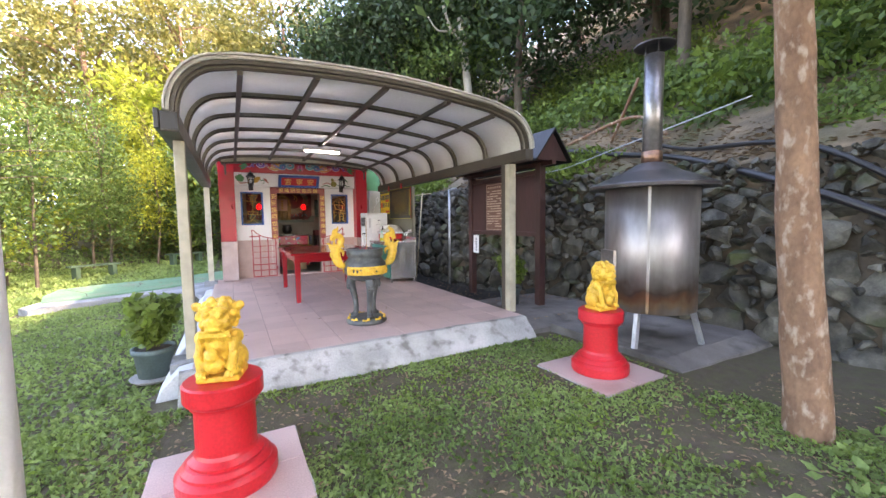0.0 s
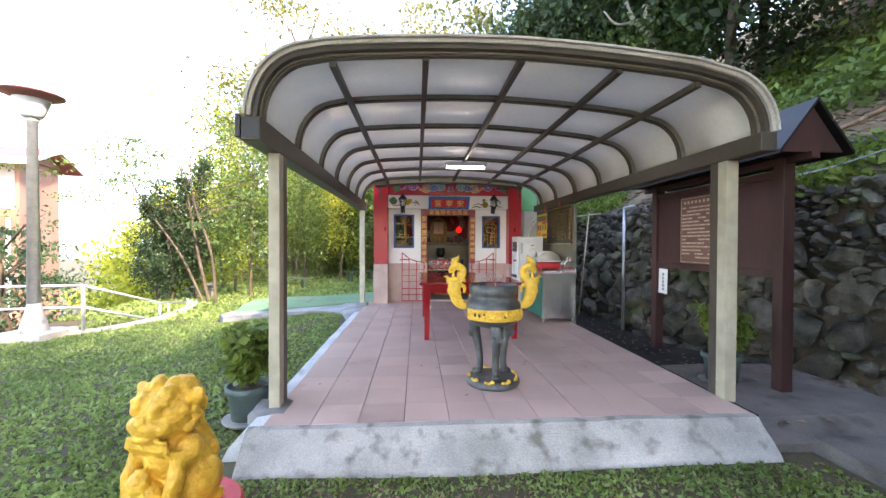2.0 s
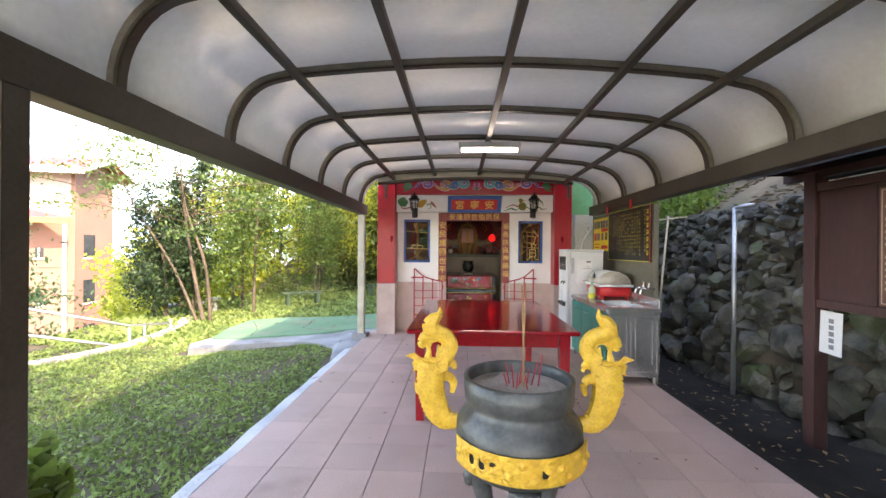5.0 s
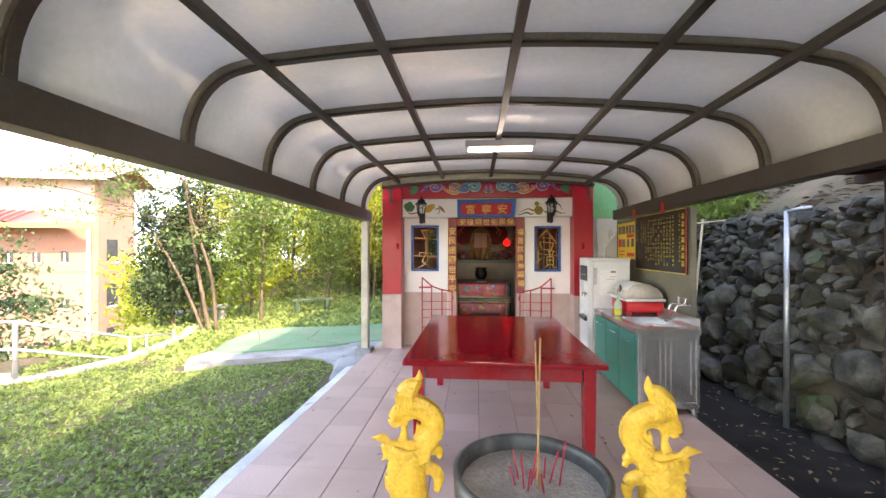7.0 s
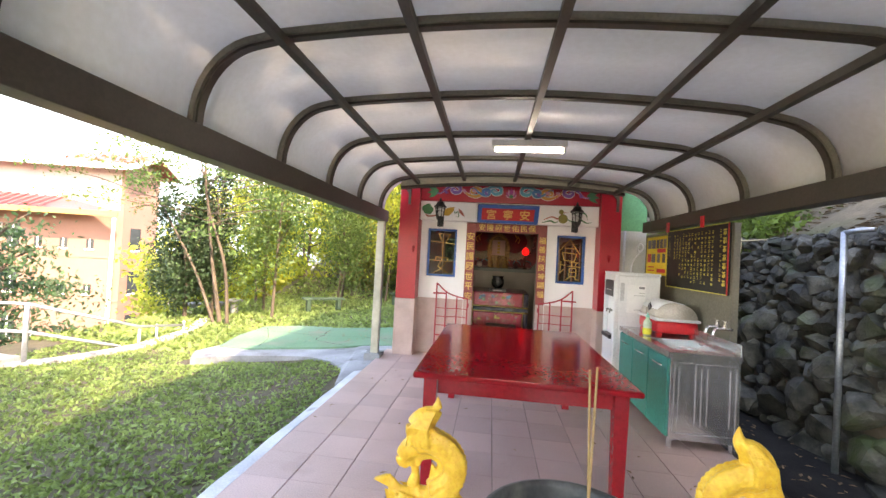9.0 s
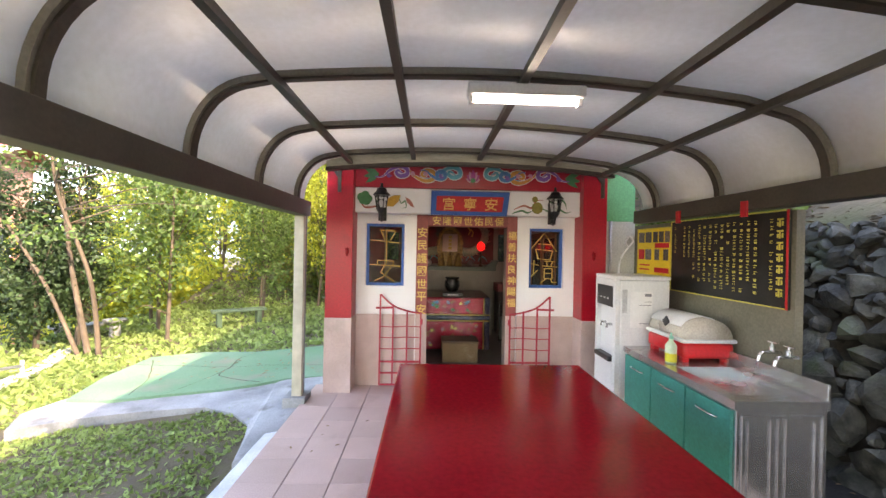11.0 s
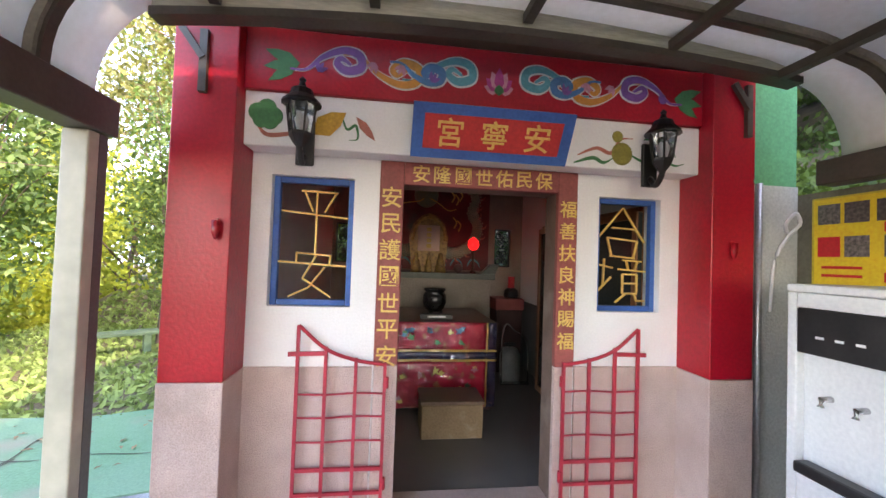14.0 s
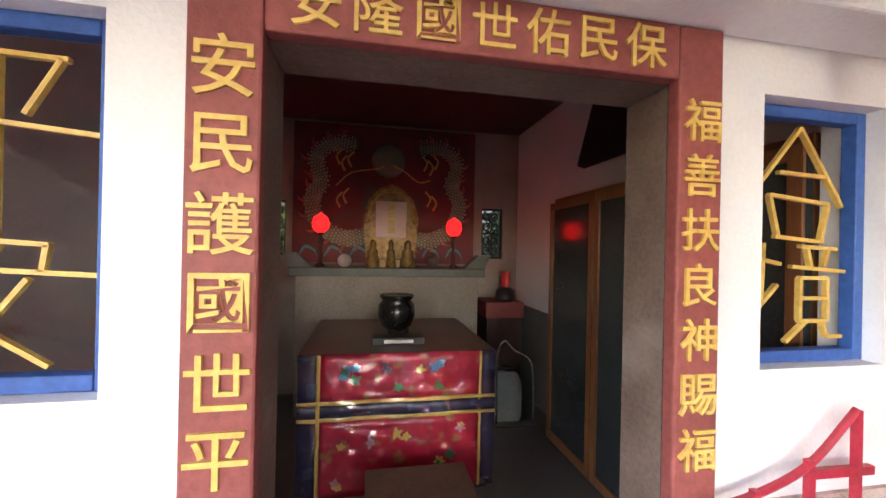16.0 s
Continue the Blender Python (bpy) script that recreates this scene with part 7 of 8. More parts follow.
# ---- trees ----
def tree(name, at, label, height, r, crown, mat, bark, n, size, seed, lean=(0, 0), limbs=9, trunk_share=0.45, flat=0.7, clumps=40, spread=0.30, group="", droop=0.3, trunks=1, cz=0.0):
    """A tapered trunk with limbs and a crown of single leaves in clumps round the limb ends. crown: (radius x, y, z)."""
    t = thing(name, at, label, "tree", group)
    rng = np.random.default_rng(seed)
    bm = bmesh.new()
    top = Vector((lean[0], lean[1], height))
    ends = []
    for q in range(trunks):
        off = Vector((rng.normal() * 0.12 * q, rng.normal() * 0.12 * q, 0))
        tl = top + Vector((rng.normal() * crown[0] * 0.35 * (q > 0), rng.normal() * crown[1] * 0.35 * (q > 0), -0.15 * q * height / 4))
        line = curve_line([off - Vector((0, 0, 0.3)), off + tl * 0.33 + Vector((rng.normal() * 0.06, rng.normal() * 0.06, 0)) * height / 4, off * 0.5 + tl * 0.66 + Vector((rng.normal() * 0.08, rng.normal() * 0.08, 0)) * height / 4, tl * 0.96], 6)
        nn = len(line)
        tube(bm, line, [r * (1 - 0.45 * q / max(1, trunks)) * (1.25 if i == 0 else 1) * (1 - 0.8 * i / nn) for i in range(nn)], 9)
        for k in range(limbs):
            i = int(nn * (trunk_share + (0.97 - trunk_share) * (k + rng.uniform(0, 0.8)) / limbs))
            i = min(i, nn - 1)
            a = rng.uniform(0, 6.283)
            reach = rng.uniform(0.55, 1.0)
            e = line[i] + Vector((crown[0] * reach * math.cos(a), crown[1] * reach * math.sin(a), crown[2] * rng.uniform(0.0, 0.9)))
            m = line[i].lerp(e, 0.5) + Vector((0, 0, 0.10 * crown[2]))
            tube(bm, [line[i], m, e], [r * 0.34 * (1 - 0.5 * i / nn), r * 0.2, r * 0.05], 6)
            ends += [e, m.lerp(e, 0.5)]
    part("trunk", bm, bark, t, "", True)
    cs = []
    mid = Vector((top.x, top.y, height * (0.5 + trunk_share / 2) + cz))
    per = max(4, n // clumps)
    for k in range(clumps):
        if k % 2 and ends:
            c = np.array(ends[int(rng.integers(len(ends)))])
        else:
            d = rng.normal(size=3)
            d /= np.linalg.norm(d)
            c = np.array(mid) + d * np.array(crown) * rng.uniform(0.45, 1.0)
        s = spread * min(crown) * rng.uniform(0.6, 1.3)
        cs.append(c + rng.normal(size=(per, 3)) * np.array((s, s, s * flat)))
    leaves("crown", np.concatenate(cs), size, mat, t, seed + 1, droop)
    return t


FE = "feathery green tree with thin leaning stems"
tree("feathery_tree", (-4.56, 11.35, -0.42), FE + " on the lawn edge", 4.3, 0.052, (2.7, 1.9, 0.8), LEAF_MID, BARK_DARK, 4200, 0.05, 11, (-1.1, 0.2), 11, 0.5, 0.30, 90, 0.34, trunks=3, droop=0.0, cz=0.4)
for x, y, h, w, sd in ((-5.75, 11.6, 2.5, 0.55, 12), (-5.25, 11.8, 3.0, 0.42, 13), (-6.35, 12.0, 2.2, 0.5, 20)):
    tree("cypress_bush", (x, y, lawn_z(x, y)), "dense dark green cypress beside the lawn", h, 0.05, (w, w, h * 0.46), LEAF_DARK, BARK_DARK, 6500, 0.05, sd, limbs=12, trunk_share=0.12, flat=1.6, clumps=64, spread=0.26, droop=-0.8, group="cypresses")
for x, y, h, m, sd in ((-4.0, 12.3, 4.2, LEAF_MID, 14), (-3.1, 14.4, 4.2, LEAF_MID, 15), (-4.9, 13.4, 4.6, LEAF_FRESH, 24), (-2.2, 16.0, 4.8, LEAF_SUNLIT, 16), (-5.8, 14.5, 5.6, LEAF_SUNLIT, 17), (-3.9, 16.2, 5.0, LEAF_FRESH, 25)):
    tree("slender_tree", (x, y, lawn_z(x, y) - 0.05), "slender upright tree with airy green foliage", h, 0.042, (0.8, 0.75, h * 0.36), m, BARK_DARK, 4200, 0.058, sd, (0.1, 0), 14, 0.16, 1.3, 80, 0.30, group="slender trees")
tree("drooping_conifer", (-7.3, 8.9, -1.9), "soft drooping conifer below the railing", 3.4, 0.10, (1.3, 1.2, 1.2), LEAF_CONIFER, BARK_DARK, 6500, 0.055, 18, limbs=12, trunk_share=0.2, flat=0.35, clumps=70, spread=0.26, droop=0.8)
tree("drooping_conifer", (-8.9, 10.2, -3.0), "soft drooping conifer below the railing", 4.0, 0.10, (1.4, 1.3, 1.4), LEAF_CONIFER, BARK_DARK, 5200, 0.06, 19, limbs=12, trunk_share=0.2, flat=0.35, clumps=60, spread=0.26, droop=0.8)

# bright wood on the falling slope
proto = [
    tree("broadleaf_tree", (-9.5, 17.5, -4.4), "sunlit yellow-green broadleaf tree on the slope", 6.2, 0.12, (2.2, 2.2, 2.0), LEAF_SUNLIT, BARK_DARK, 4600, 0.12, 21, limbs=10, trunk_share=0.3, clumps=46, spread=0.17, group="slope wood"),
    tree("broadleaf_tree", (-10.4, 19.6, -5.4), "sunlit yellow-green broadleaf tree on the slope", 7.0, 0.12, (2.6, 2.4, 2.2), LEAF_SUNLIT, BARK_DARK, 5000, 0.12, 22, limbs=10, trunk_share=0.3, clumps=46, spread=0.17, group="slope wood"),
    tree("broadleaf_tree", (-6.8, 19.5, -2.6), "green broadleaf tree on the slope", 6.8, 0.12, (2.2, 2.2, 2.2), LEAF_SUNLIT, BARK_DARK, 4600, 0.12, 23, limbs=10, trunk_share=0.3, clumps=46, spread=0.17, group="slope wood"),
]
rng = random.Random(31)
for k, (x, y, z) in enumerate(((-16, 18, -6.4), (-11.3, 21, -5.6), (-15.5, 23, -7.0), (-9.0, 23.5, -3.6), (-19, 22, -8.2), (-4.2, 21.5, -0.6), (-13, 27, -6.2), (-6.2, 25.5, -0.9), (-18, 28, -7.5), (-2.0, 24, 1.4), (-9.5, 29, -2.8), (-4, 29, 2.0), (0.5, 20.5, 1.0), (-22, 26, -9), (-14.5, 13.2, -6.0), (-11.0, 13.6, -4.4), (-17.5, 14.5, -7.4), (-20, 18, -8.6), (-8.2, 15.6, -3.0), (-1.0, 18.6, 0.3))):
    if x < 1.0 - 0.9 * (y - 3.1):
        z -= 5.5
    copy_thing(proto[k % 3], pose(x, y, z, 0, 0, rng.uniform(0, 360)) @ Matrix.Scale(rng.uniform(0.85, 1.15), 4))
tall = [
    tree("tall_tree", (-1.5, 24.0, 1.0), "tall airy tree with yellowing leaves", 12.5, 0.22, (3.2, 3.0, 3.4), LEAF_YELLOW, BARK, 7000, 0.14, 41, (0.6, 0), 12, 0.4, 0.6, 70, 0.22, group="tall airy trees"),
    tree("tall_tree", (3.2, 22.0, 2.0), "tall airy tree with yellowing leaves", 11.5, 0.2, (3.2, 3.0, 3.2), LEAF_YELLOW, BARK, 7000, 0.14, 42, (-0.4, 0), 12, 0.4, 0.6, 70, 0.22, group="tall airy trees"),
]
for x, y, z, s in ((-6.8, 30, -1.5, 0.95), (0.8, 29, 3.0, 0.95), (-4.5, 21.0, -0.4, 0.95), (-7.8, 25.0, -1.4, 1.1), (-1.2, 19.5, 0.4, 0.85)):
    copy_thing(tall[int(abs(x)) % 2], pose(x, y, z, 0, 0, x * 40) @ Matrix.Scale(s, 4))

# bank of shrubs behind the court, and the dry bush
for k, (x, y, z, m) in enumerate(((-1.6, 17.6, 0.2, LEAF_MID), (-0.2, 16.6, 0.3, LEAF_MID), (1.3, 16.0, 0.5, LEAF_DARK), (-0.9, 19.6, 1.0, LEAF_SUNLIT), (1.0, 19.0, 1.2, LEAF_MID), (2.8, 15.2, 0.8, LEAF_DARK), (-3.2, 18.6, -0.1, LEAF_YELLOW))):
    tree("shrub", (x, y, z), "broad tangled shrub on the bank", 2.6, 0.05, (1.5, 1.4, 1.5), m, BARK_DARK, 5200, 0.095, 60 + k, limbs=10, trunk_share=0.05, flat=0.9, clumps=50, spread=0.28, group="shrub bank")

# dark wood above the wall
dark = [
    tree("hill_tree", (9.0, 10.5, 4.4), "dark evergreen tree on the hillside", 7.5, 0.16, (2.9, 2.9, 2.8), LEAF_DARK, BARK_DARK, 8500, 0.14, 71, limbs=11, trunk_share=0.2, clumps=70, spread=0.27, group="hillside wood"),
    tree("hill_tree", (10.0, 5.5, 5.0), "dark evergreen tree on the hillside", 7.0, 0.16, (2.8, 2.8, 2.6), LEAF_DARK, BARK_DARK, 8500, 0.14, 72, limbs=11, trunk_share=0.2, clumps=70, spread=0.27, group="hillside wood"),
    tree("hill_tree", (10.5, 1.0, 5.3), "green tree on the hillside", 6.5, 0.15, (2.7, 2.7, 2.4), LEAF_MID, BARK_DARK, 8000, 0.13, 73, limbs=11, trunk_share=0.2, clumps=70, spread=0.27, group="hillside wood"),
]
for k, (x, y, z, s) in enumerate(((6.2, 15.0, 3.2, 0.9), (12.5, 13.5, 6.6, 1.1), (14.0, 8.5, 7.6, 1.15), (14.0, 3.5, 7.6, 1.1), (9.0, 17.5, 4.6, 1.1), (13, 19, 6.8, 1.2), (5.0, 19.5, 2.6, 1.05), (18, 12, 10, 1.3), (18, 5, 10, 1.3), (17, -1, 9.6, 1.2), (12.0, -2.5, 6.2, 1.0), (7.6, 13.0, 3.8, 0.75), (12.2, 7.6, 6.4, 0.9), (8.0, 21, 4.0, 1.2), (22, 8, 12.5, 1.4), (20, 18, 11, 1.4), (15, 26, 8, 1.4), (3.6, 25, 2.6, 1.2), (15.5, 0.5, 8.4, 1.0))):
    copy_thing(dark[0 if k in (0, 6) else (k % 3 if k > 8 else k % 2)], pose(x, y, z, 0, 0, k * 67) @ Matrix.Scale(s, 4))
dead = thing("bare_tree", (7.6, 11.6, 3.2), "bleached forked bare tree trunk on the hillside", "tree")
bm = bmesh.new()
tube(bm, curve_line([(0.25, 0, -0.3), (0.1, 0, 2.0), (-0.1, 0, 3.8), (-0.25, 0, 5.0)], 6), [0.17 - 0.003 * i for i in range(19)], 10)
for q, r in ((((-0.15, 0, 4.0), (-0.75, 0.1, 4.9), (-1.0, 0.1, 6.4)), 0.09), (((-0.2, 0, 4.5), (0.2, 0.1, 5.3), (0.25, 0, 6.5)), 0.09), (((-0.45, 0, 4.5), (-1.1, 0, 4.35), (-1.5, 0, 4.7)), 0.05), (((0.1, 0, 5.2), (0.6, 0, 5.8), (0.7, 0, 6.6)), 0.05)):
    tube(bm, curve_line(q, 6), [r * (1 - 0.05 * i) for i in range(13)], 8)
part("trunk", bm, BARK_WHITE, dead, "", True)

# the leaning trunk near the path, and unseen trees added behind to shade the lawn
near = thing("leaning_tree", (3.34, 0.77, -0.22), "leaning pale-barked tree with a rough mottled trunk", "tree")
bm = bmesh.new()
L = curve_line([(0.03, -0.02, -0.2), (0.0, 0.0, 0.3), (-0.09, 0.06, 1.4), (-0.18, 0.11, 2.8), (-0.32, 0.2, 4.6), (-0.45, 0.3, 6.4)], 8)
tube(bm, L, [0.17 if i == 0 else max(0.04, 0.142 - 0.0021 * i) for i in range(len(L))], 16)
for v in bm.verts:
    v.co += noise.noise_vector(v.co * 5) * 0.008
rngn = np.random.default_rng(90)
ends = []
for k in range(12):
    p = L[26 + k]
    a = rngn.uniform(0, 6.28)
    q = rngn.uniform(0.8, 2.7)
    e = p + Vector((-0.9 + q * math.cos(a), 0.5 + q * math.sin(a), rngn.uniform(0.6, 1.6)))
    tube(bm, [p, p.lerp(e, 0.5) + Vector((0, 0, 0.15)), e], [0.03, 0.02, 0.006], 6)
    ends.append(np.array(e))
part("trunk", bm, BARK, near, "", True)
leaves("crown", np.concatenate([e + rngn.normal(size=(230, 3)) * (0.62, 0.62, 0.35) for e in ends]), 0.11, LEAF_MID, near, 91)
# added out of view, only for the shade of its crown
shade_tree = tree("shade_tree", (-2.8, -1.4, -0.3), "unseen leafy tree added to shade the lawn", 6.4, 0.16, (2.5, 2.3, 1.5), LEAF_MID, BARK, 8000, 0.12, 92, (1.1, 1.9), limbs=11, trunk_share=0.6, clumps=80, spread=0.24, group="lawn trees")
for x, y, s in ((2.6, -4.6, 1.0), (-0.4, -6.4, 1.05), (5.4, -6.2, 1.1), (-4.6, -6.0, 1.1), (2.4, -8.6, 1.2), (6.6, -2.6, 1.0)):
    copy_thing(shade_tree, pose(x, y, -0.3 if x < 5 else hill_z(x, y), 0, 0, x * 50) @ Matrix.Scale(s, 4))
# more unseen hill trees, added to block the sun from canopy and floor
for k, (x, y, z) in enumerate(((7.6, -2.2, 0.9), (9.6, -4.4, 1.1), (8.7, -0.4, 0.8), (11.5, -6.5, 1.2), (6.8, -5.6, 1.0), (9.0, -8.0, 1.1), (12.4, -0.6, 1.1))):
    copy_thing(dark[k % 2], pose(x, y, hill_z(x, y) - 0.4, 0, 0, k * 71) @ Matrix.Scale(z, 4))
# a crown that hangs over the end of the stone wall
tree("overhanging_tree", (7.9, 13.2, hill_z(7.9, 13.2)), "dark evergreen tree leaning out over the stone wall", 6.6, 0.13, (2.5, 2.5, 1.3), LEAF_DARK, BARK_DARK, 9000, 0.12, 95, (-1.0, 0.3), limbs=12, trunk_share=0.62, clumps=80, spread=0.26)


# ---- undergrowth, grass, litter ----
rngn = np.random.default_rng(101)


def brush(n, size, material, label, lo, hi, y0, y1, per, seed, lift, gap):
    r = np.random.default_rng(seed)
    cs = []
    while len(cs) < n:
        y, d = r.uniform(y0, y1), r.uniform(lo, hi)
        if noise.noise(Vector((d * 0.45, y * 0.45, seed))) < gap:
            continue
        x = wall_x(y) + 0.25 + d
        h = lift * r.uniform(0.4, 1.4)
        cs.append(np.array((x, y, hill_z(x, y) + h * 0.5)) + r.normal(size=(per, 3)) * (0.20, 0.20, h * 0.42))
    ob = leaves("undergrowth", np.concatenate(cs), size, material, None, seed, 0.1)
    return tagged(ob, label, "undergrowth", kind="stuff")


brush(1000, 0.10, LEAF_FRESH, "fresh green undergrowth on the hillside", 2.4, 7.5, -4, 13, 24, 111, 0.6, -0.02)
brush(900, 0.085, LEAF_MID, "green undergrowth on the hillside", 1.9, 8.0, -4, 16, 26, 112, 0.5, 0.0)
brush(420, 0.06, LEAF_FRESH, "small weeds along the top of the wall", 0.0, 1.1, 4.5, 13, 16, 113, 0.22, 0.0)
brush(160, 0.06, LEAF_MID, "small weeds among the litter", 0.3, 2.2, -3, 5, 16, 114, 0.2, 0.1)


def inside_paving(x, y):
    return (-0.52 < x < 5.3 and y > 3.22) or (x > 3.5 and 1.3 < y < 3.4) or x > 5.0 or abs(x - 0.02) < 0.4 and abs(y - 2.11) < 0.4 or abs(x - 3.02) < 0.4 and abs(y - 2.12) < 0.4 or (-0.6 > x > -3.15 and y > (8.85 if x > -1.4 else 8.62)) or (-0.6 <= x and y > 7.6) or (-0.9 < x and y > 8.5) or (-2.85 > x > -3.15 and y > 8.36)


def sward(n, size, x0, x1, y0, y1, seed, bare, label):
    r = np.random.default_rng(seed)
    cs = []
    while len(cs) < n:
        x, y = r.uniform(x0, x1), r.uniform(y0, y1)
        if inside_paving(x, y) or noise.noise(Vector((x * 1.3, y * 1.3, 3))) < bare + r.uniform(-0.25, 0.25):
            continue
        cs.append((x, y, lawn_z(x, y) + size * 0.35))
    return tagged(leaves("grass", np.array(cs), size, GRASS, None, seed, -0.5, 2.0), label, "grass", kind="stuff")


sward(50000, 0.030, -5.6, -0.4, 1.0, 11.2, 121, -0.45, "short dense lawn grass")
sward(27000, 0.022, -1.6, 3.6, 0.3, 3.3, 122, -0.06, "patchy grass and moss between bare soil")
r = np.random.default_rng(127)
cs = []
while len(cs) < 4000:
    x, y = r.uniform(-1.4, 3.6), r.uniform(0.3, 3.2)
    if inside_paving(x, y) or noise.noise(Vector((x * 3.5, y * 3.5, 9))) < 0.12 + r.uniform(-0.2, 0.2):
        continue
    cs.append((x, y, lawn_z(x, y) + 0.02))
tagged(leaves("clover", np.array(cs), 0.026, LEAF_FRESH, None, 128, 0.0, 1.3), "fresh green clover and small weeds in the lawn", "weeds", kind="stuff")
sward(9000, 0.05, -8.0, 4.4, -4.0, 0.6, 123, -0.1, "patchy lawn grass")
r = np.random.default_rng(131)
cs = []
while len(cs) < 16000:
    x, y = r.uniform(-6.5, 3), r.uniform(9.0, 19)
    if (x > -3.2 and y < 10.85) or (x > -1.1 and y < 11.5) or x > -0.1 and y < 13:
        continue
    cs.append((x, y, lawn_z(x, y) + 0.03))
tagged(leaves("grass", np.array(cs), 0.07, GRASS, None, 131, -0.5, 2.0), "sunlit long grass beyond the court", "grass", kind="stuff")


def litter(n, f, x0, x1, y0, y1, size, seed, keep=None):
    r = np.random.default_rng(seed)
    v, fc = [], []
    while len(fc) < n:
        x, y = r.uniform(x0, x1), r.uniform(y0, y1)
        if keep and not keep(x, y):
            continue
        s, a = size * r.uniform(0.6, 1.4), r.uniform(0, 6.28)
        c, q = math.cos(a) * s, math.sin(a) * s
        z = f(x, y) + 0.006
        b = len(v)
        for u, w, h in ((-1, 0, 0), (-0.2, 0.38, 0.15), (1, 0, 0.05), (-0.2, -0.38, 0.2)):
            v.append((x + u * c - w * q, y + u * q + w * c, z + h * s))
        fc.append((b, b + 1, b + 2, b + 3))
    ob = mesh_from("dry_leaves", v, fc, DRY_LEAF)
    return tagged(ob, "scattered dry brown leaves", "leaves", kind="stuff")


litter(4000, lawn_z, -0.8, 4.4, 0.3, 3.2, 0.019, 141, lambda x, y: not inside_paving(x, y))
litter(60, lambda x, y: 0.0, -0.2, 3.2, 3.6, 8.5, 0.020, 142, lambda x, y: noise.noise(Vector((x * 2, y * 2, 5))) > 0.1)
litter(70, lambda x, y: court_z(x, y) + 0.002, -3.0, -0.4, 9.6, 10.8, 0.03, 147)
litter(260, lambda x, y: -0.10, 3.4, 4.9, 3.5, 4.9, 0.030, 143)
litter(160, lambda x, y: -0.185, 3.45, 4.3, 5.0, 9.0, 0.030, 144)
litter(260, lawn_z, -5.2, -0.6, 3.5, 8.0, 0.022, 145)
litter(3000, lambda x, y: hill_z(x, y) + 0.04, 5.2, 9.0, -4, 12, 0.05, 146, lambda x, y: x > wall_x(y) + 0.35)
litter(2600, lambda x, y: hill_z(x, y) + 0.05, 4.7, 7.0, -2, 9, 0.055, 148, lambda x, y: wall_x(y) + 0.3 < x < wall_x(y) + 2.4)

# far hills, with the haze painted into their pale blue colour
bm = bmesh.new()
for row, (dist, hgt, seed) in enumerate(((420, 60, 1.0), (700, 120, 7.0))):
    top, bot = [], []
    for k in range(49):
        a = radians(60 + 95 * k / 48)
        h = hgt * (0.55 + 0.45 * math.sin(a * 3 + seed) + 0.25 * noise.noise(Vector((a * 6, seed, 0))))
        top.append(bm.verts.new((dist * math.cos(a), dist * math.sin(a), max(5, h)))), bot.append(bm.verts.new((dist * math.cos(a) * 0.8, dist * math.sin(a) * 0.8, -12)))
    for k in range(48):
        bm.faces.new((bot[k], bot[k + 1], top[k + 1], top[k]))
setting("backdrop_hills", bm, shade("hazy_distant_hill", (0.34, 0.45, 0.55), (0.28, 0.40, 0.48), 0.01, 1.0, bump=0), "distant mountains with pale blue haze in their colour", "mountains", True)

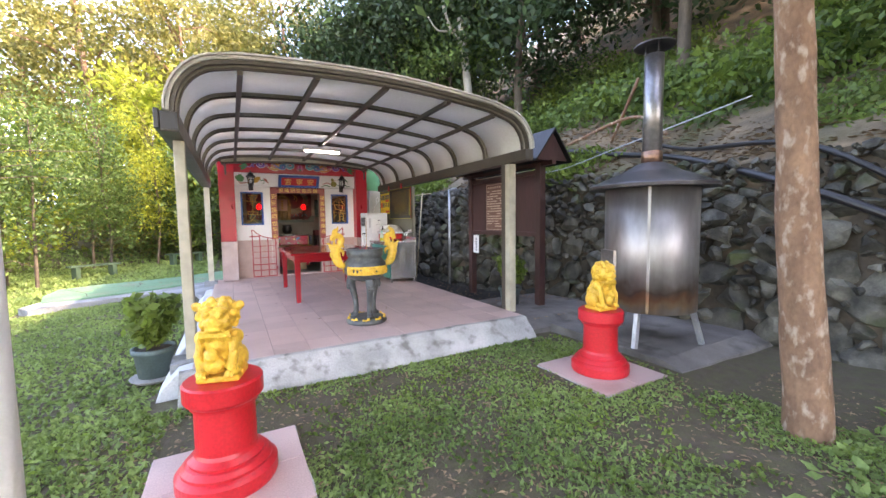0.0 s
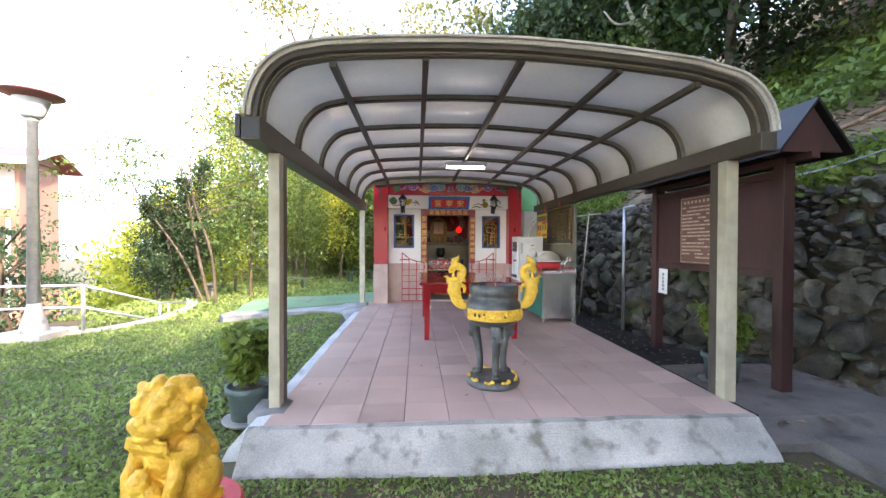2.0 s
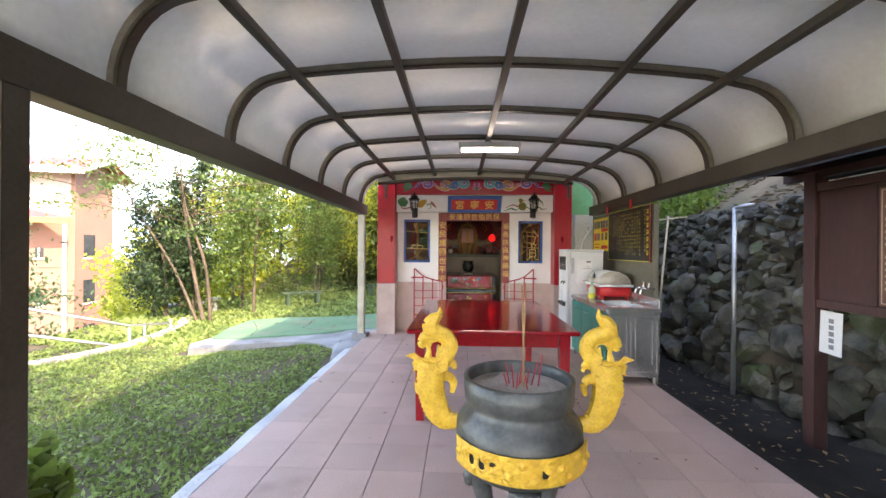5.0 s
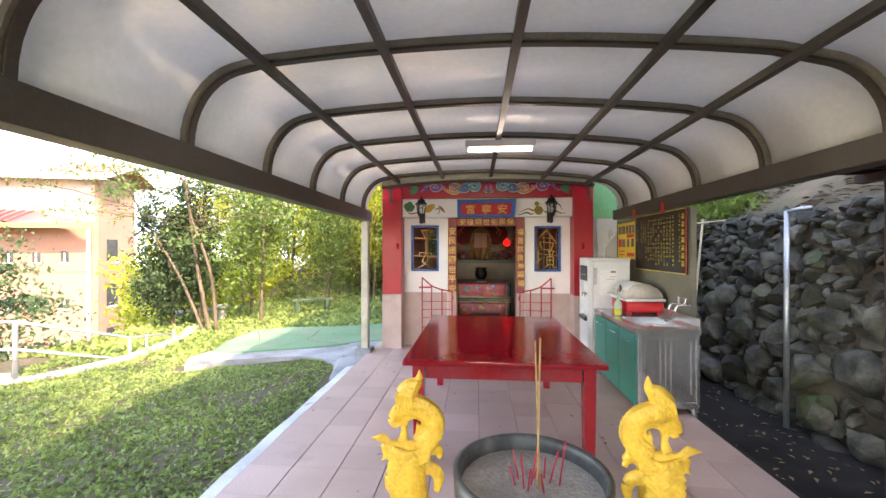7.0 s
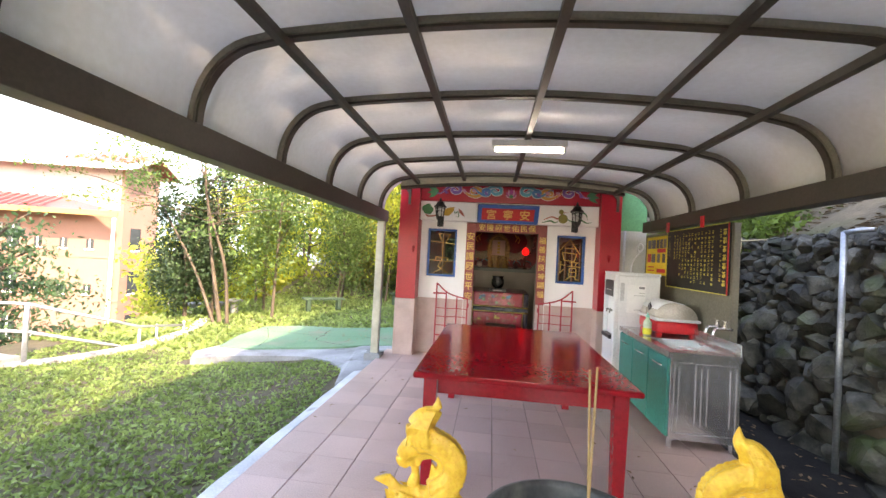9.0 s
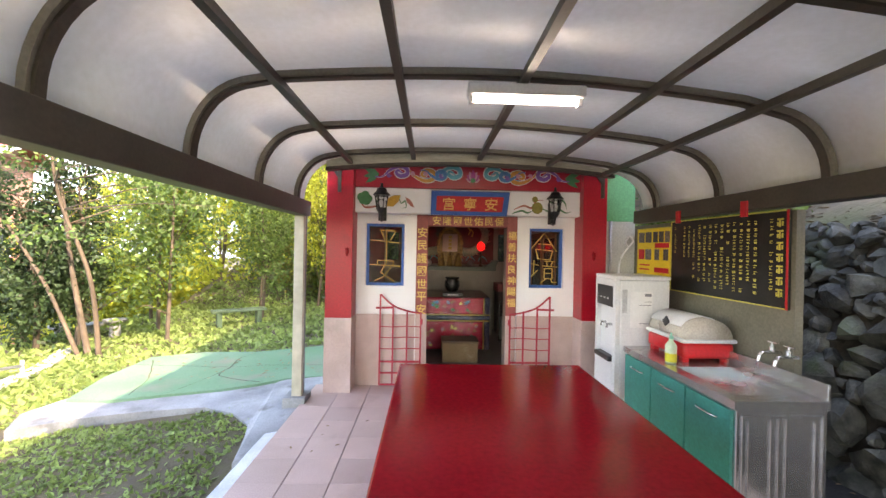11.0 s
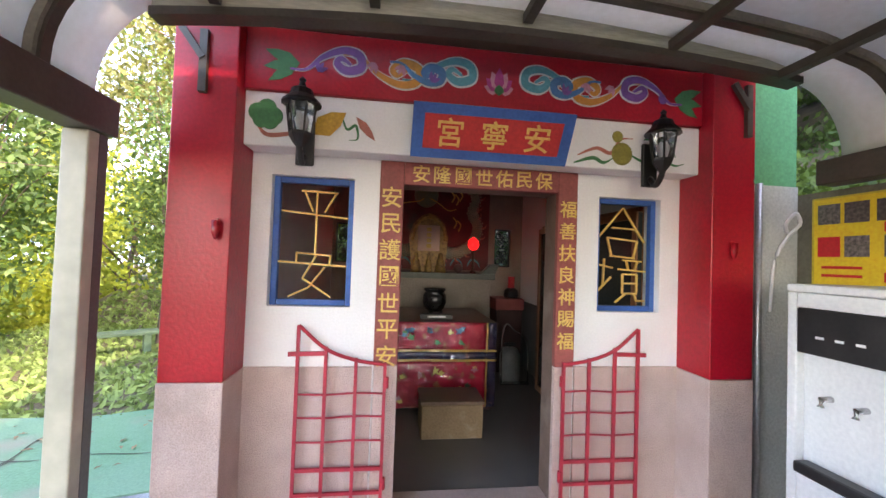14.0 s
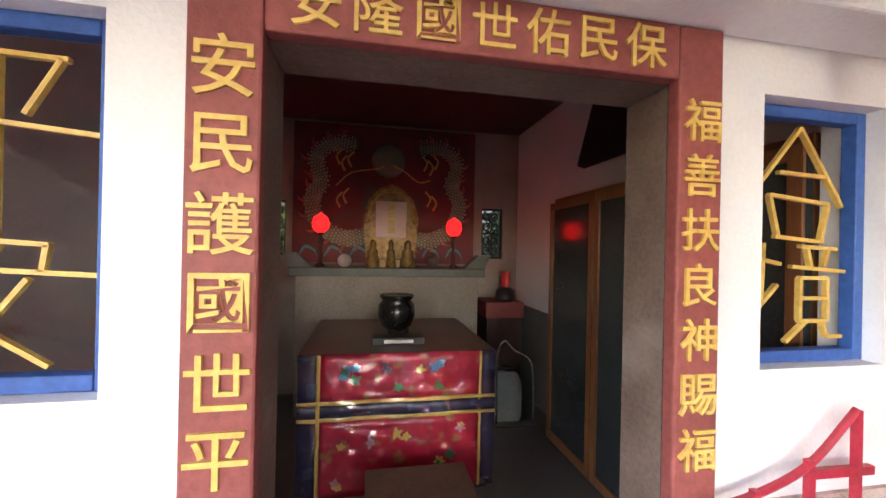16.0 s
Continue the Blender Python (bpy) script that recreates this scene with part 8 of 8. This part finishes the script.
# ---- dry stone wall and floor tiles ----
stones = []
rng = random.Random(77)
for k in range(14):
    bm = bmesh.new()
    bmesh.ops.create_icosphere(bm, subdivisions=2, radius=0.5)
    cuts = [(Vector((rng.gauss(0, 1), rng.gauss(0, 1), rng.gauss(0, 1))).normalized(), rng.uniform(0.17, 0.36)) for _ in range(8)]
    for v in bm.verts:
        for n_, d in cuts:
            over_ = v.co.dot(n_) - d
            if over_ > 0:
                v.co -= n_ * over_
        v.co += noise.noise_vector(v.co * 5 + Vector((k * 7.3, 0, 0))) * 0.035
    me = bpy.data.meshes.new("stone")
    bm.to_mesh(me)
    bm.free()
    me.materials.append(STONE)
    stones.append(me)
rest = bmesh.new()
placed = np.zeros((0, 3))
for attempt in range(16000):
    y, z = rng.uniform(-3.0, 12.4), rng.uniform(-0.36, 1.88)
    lim = 0.235 - 0.07 * (z + 0.36)
    for stop, k in ((500, 0.75), (2000, 0.65), (6000, 0.6)):
        if attempt > stop:
            lim *= k
    h = rng.uniform(0.7, 1.0) * max(lim, 0.026)
    if len(placed) and (np.hypot((placed[:, 0] - y) / 1.25, placed[:, 1] - z) < 0.86 * (placed[:, 2] + h)).any():
        continue
    placed = np.vstack([placed, (y, z, h)])
order = sorted(range(len(placed)), key=lambda i: abs(placed[i][0] - 7.0) - 6 * placed[i][2])
for n_, i in enumerate(order):
    y, z, h = placed[i]
    x = wall_x(y) + 0.10 + 0.13 * (z + 0.42) / 2.2
    m = pose(x, y, z, rng.uniform(-28, 28), 0, 0) @ Matrix.Diagonal((min(0.42, 0.16 + 1.3 * h), 3.7 * h, 2.9 * h, 1)) @ pose(0, 0, 0, rng.uniform(-20, 20), rng.uniform(-30, 30), rng.uniform(-30, 30))
    me = stones[rng.randrange(14)]
    if n_ < 300:
        o = new("stone", me)
        o.parent = wall_stone
        o.matrix_world = m
    else:
        vs = [rest.verts.new(m @ q.co) for q in me.vertices]
        for p in me.polygons:
            rest.faces.new([vs[i] for i in p.vertices])
part("stones", rest, STONE_JOIN, wall_stone, "grey boulders with moss", kind="stuff")

bm = boxed(-0.157, 0.157, -0.1575, 0.1575, -0.012, 0.0, 0.0015)
tile_me = bpy.data.meshes.new("tile")
bm.to_mesh(tile_me)
bm.free()
tile_me.materials.append(TILE)
for i in range(11):
    for j in range(18):
        o = new("tile", tile_me)
        o.parent = floor
        o.location = (FX0 + 0.16 + 0.32 * i, FY0 + 0.1585 + 0.3165 * j, 0.0)
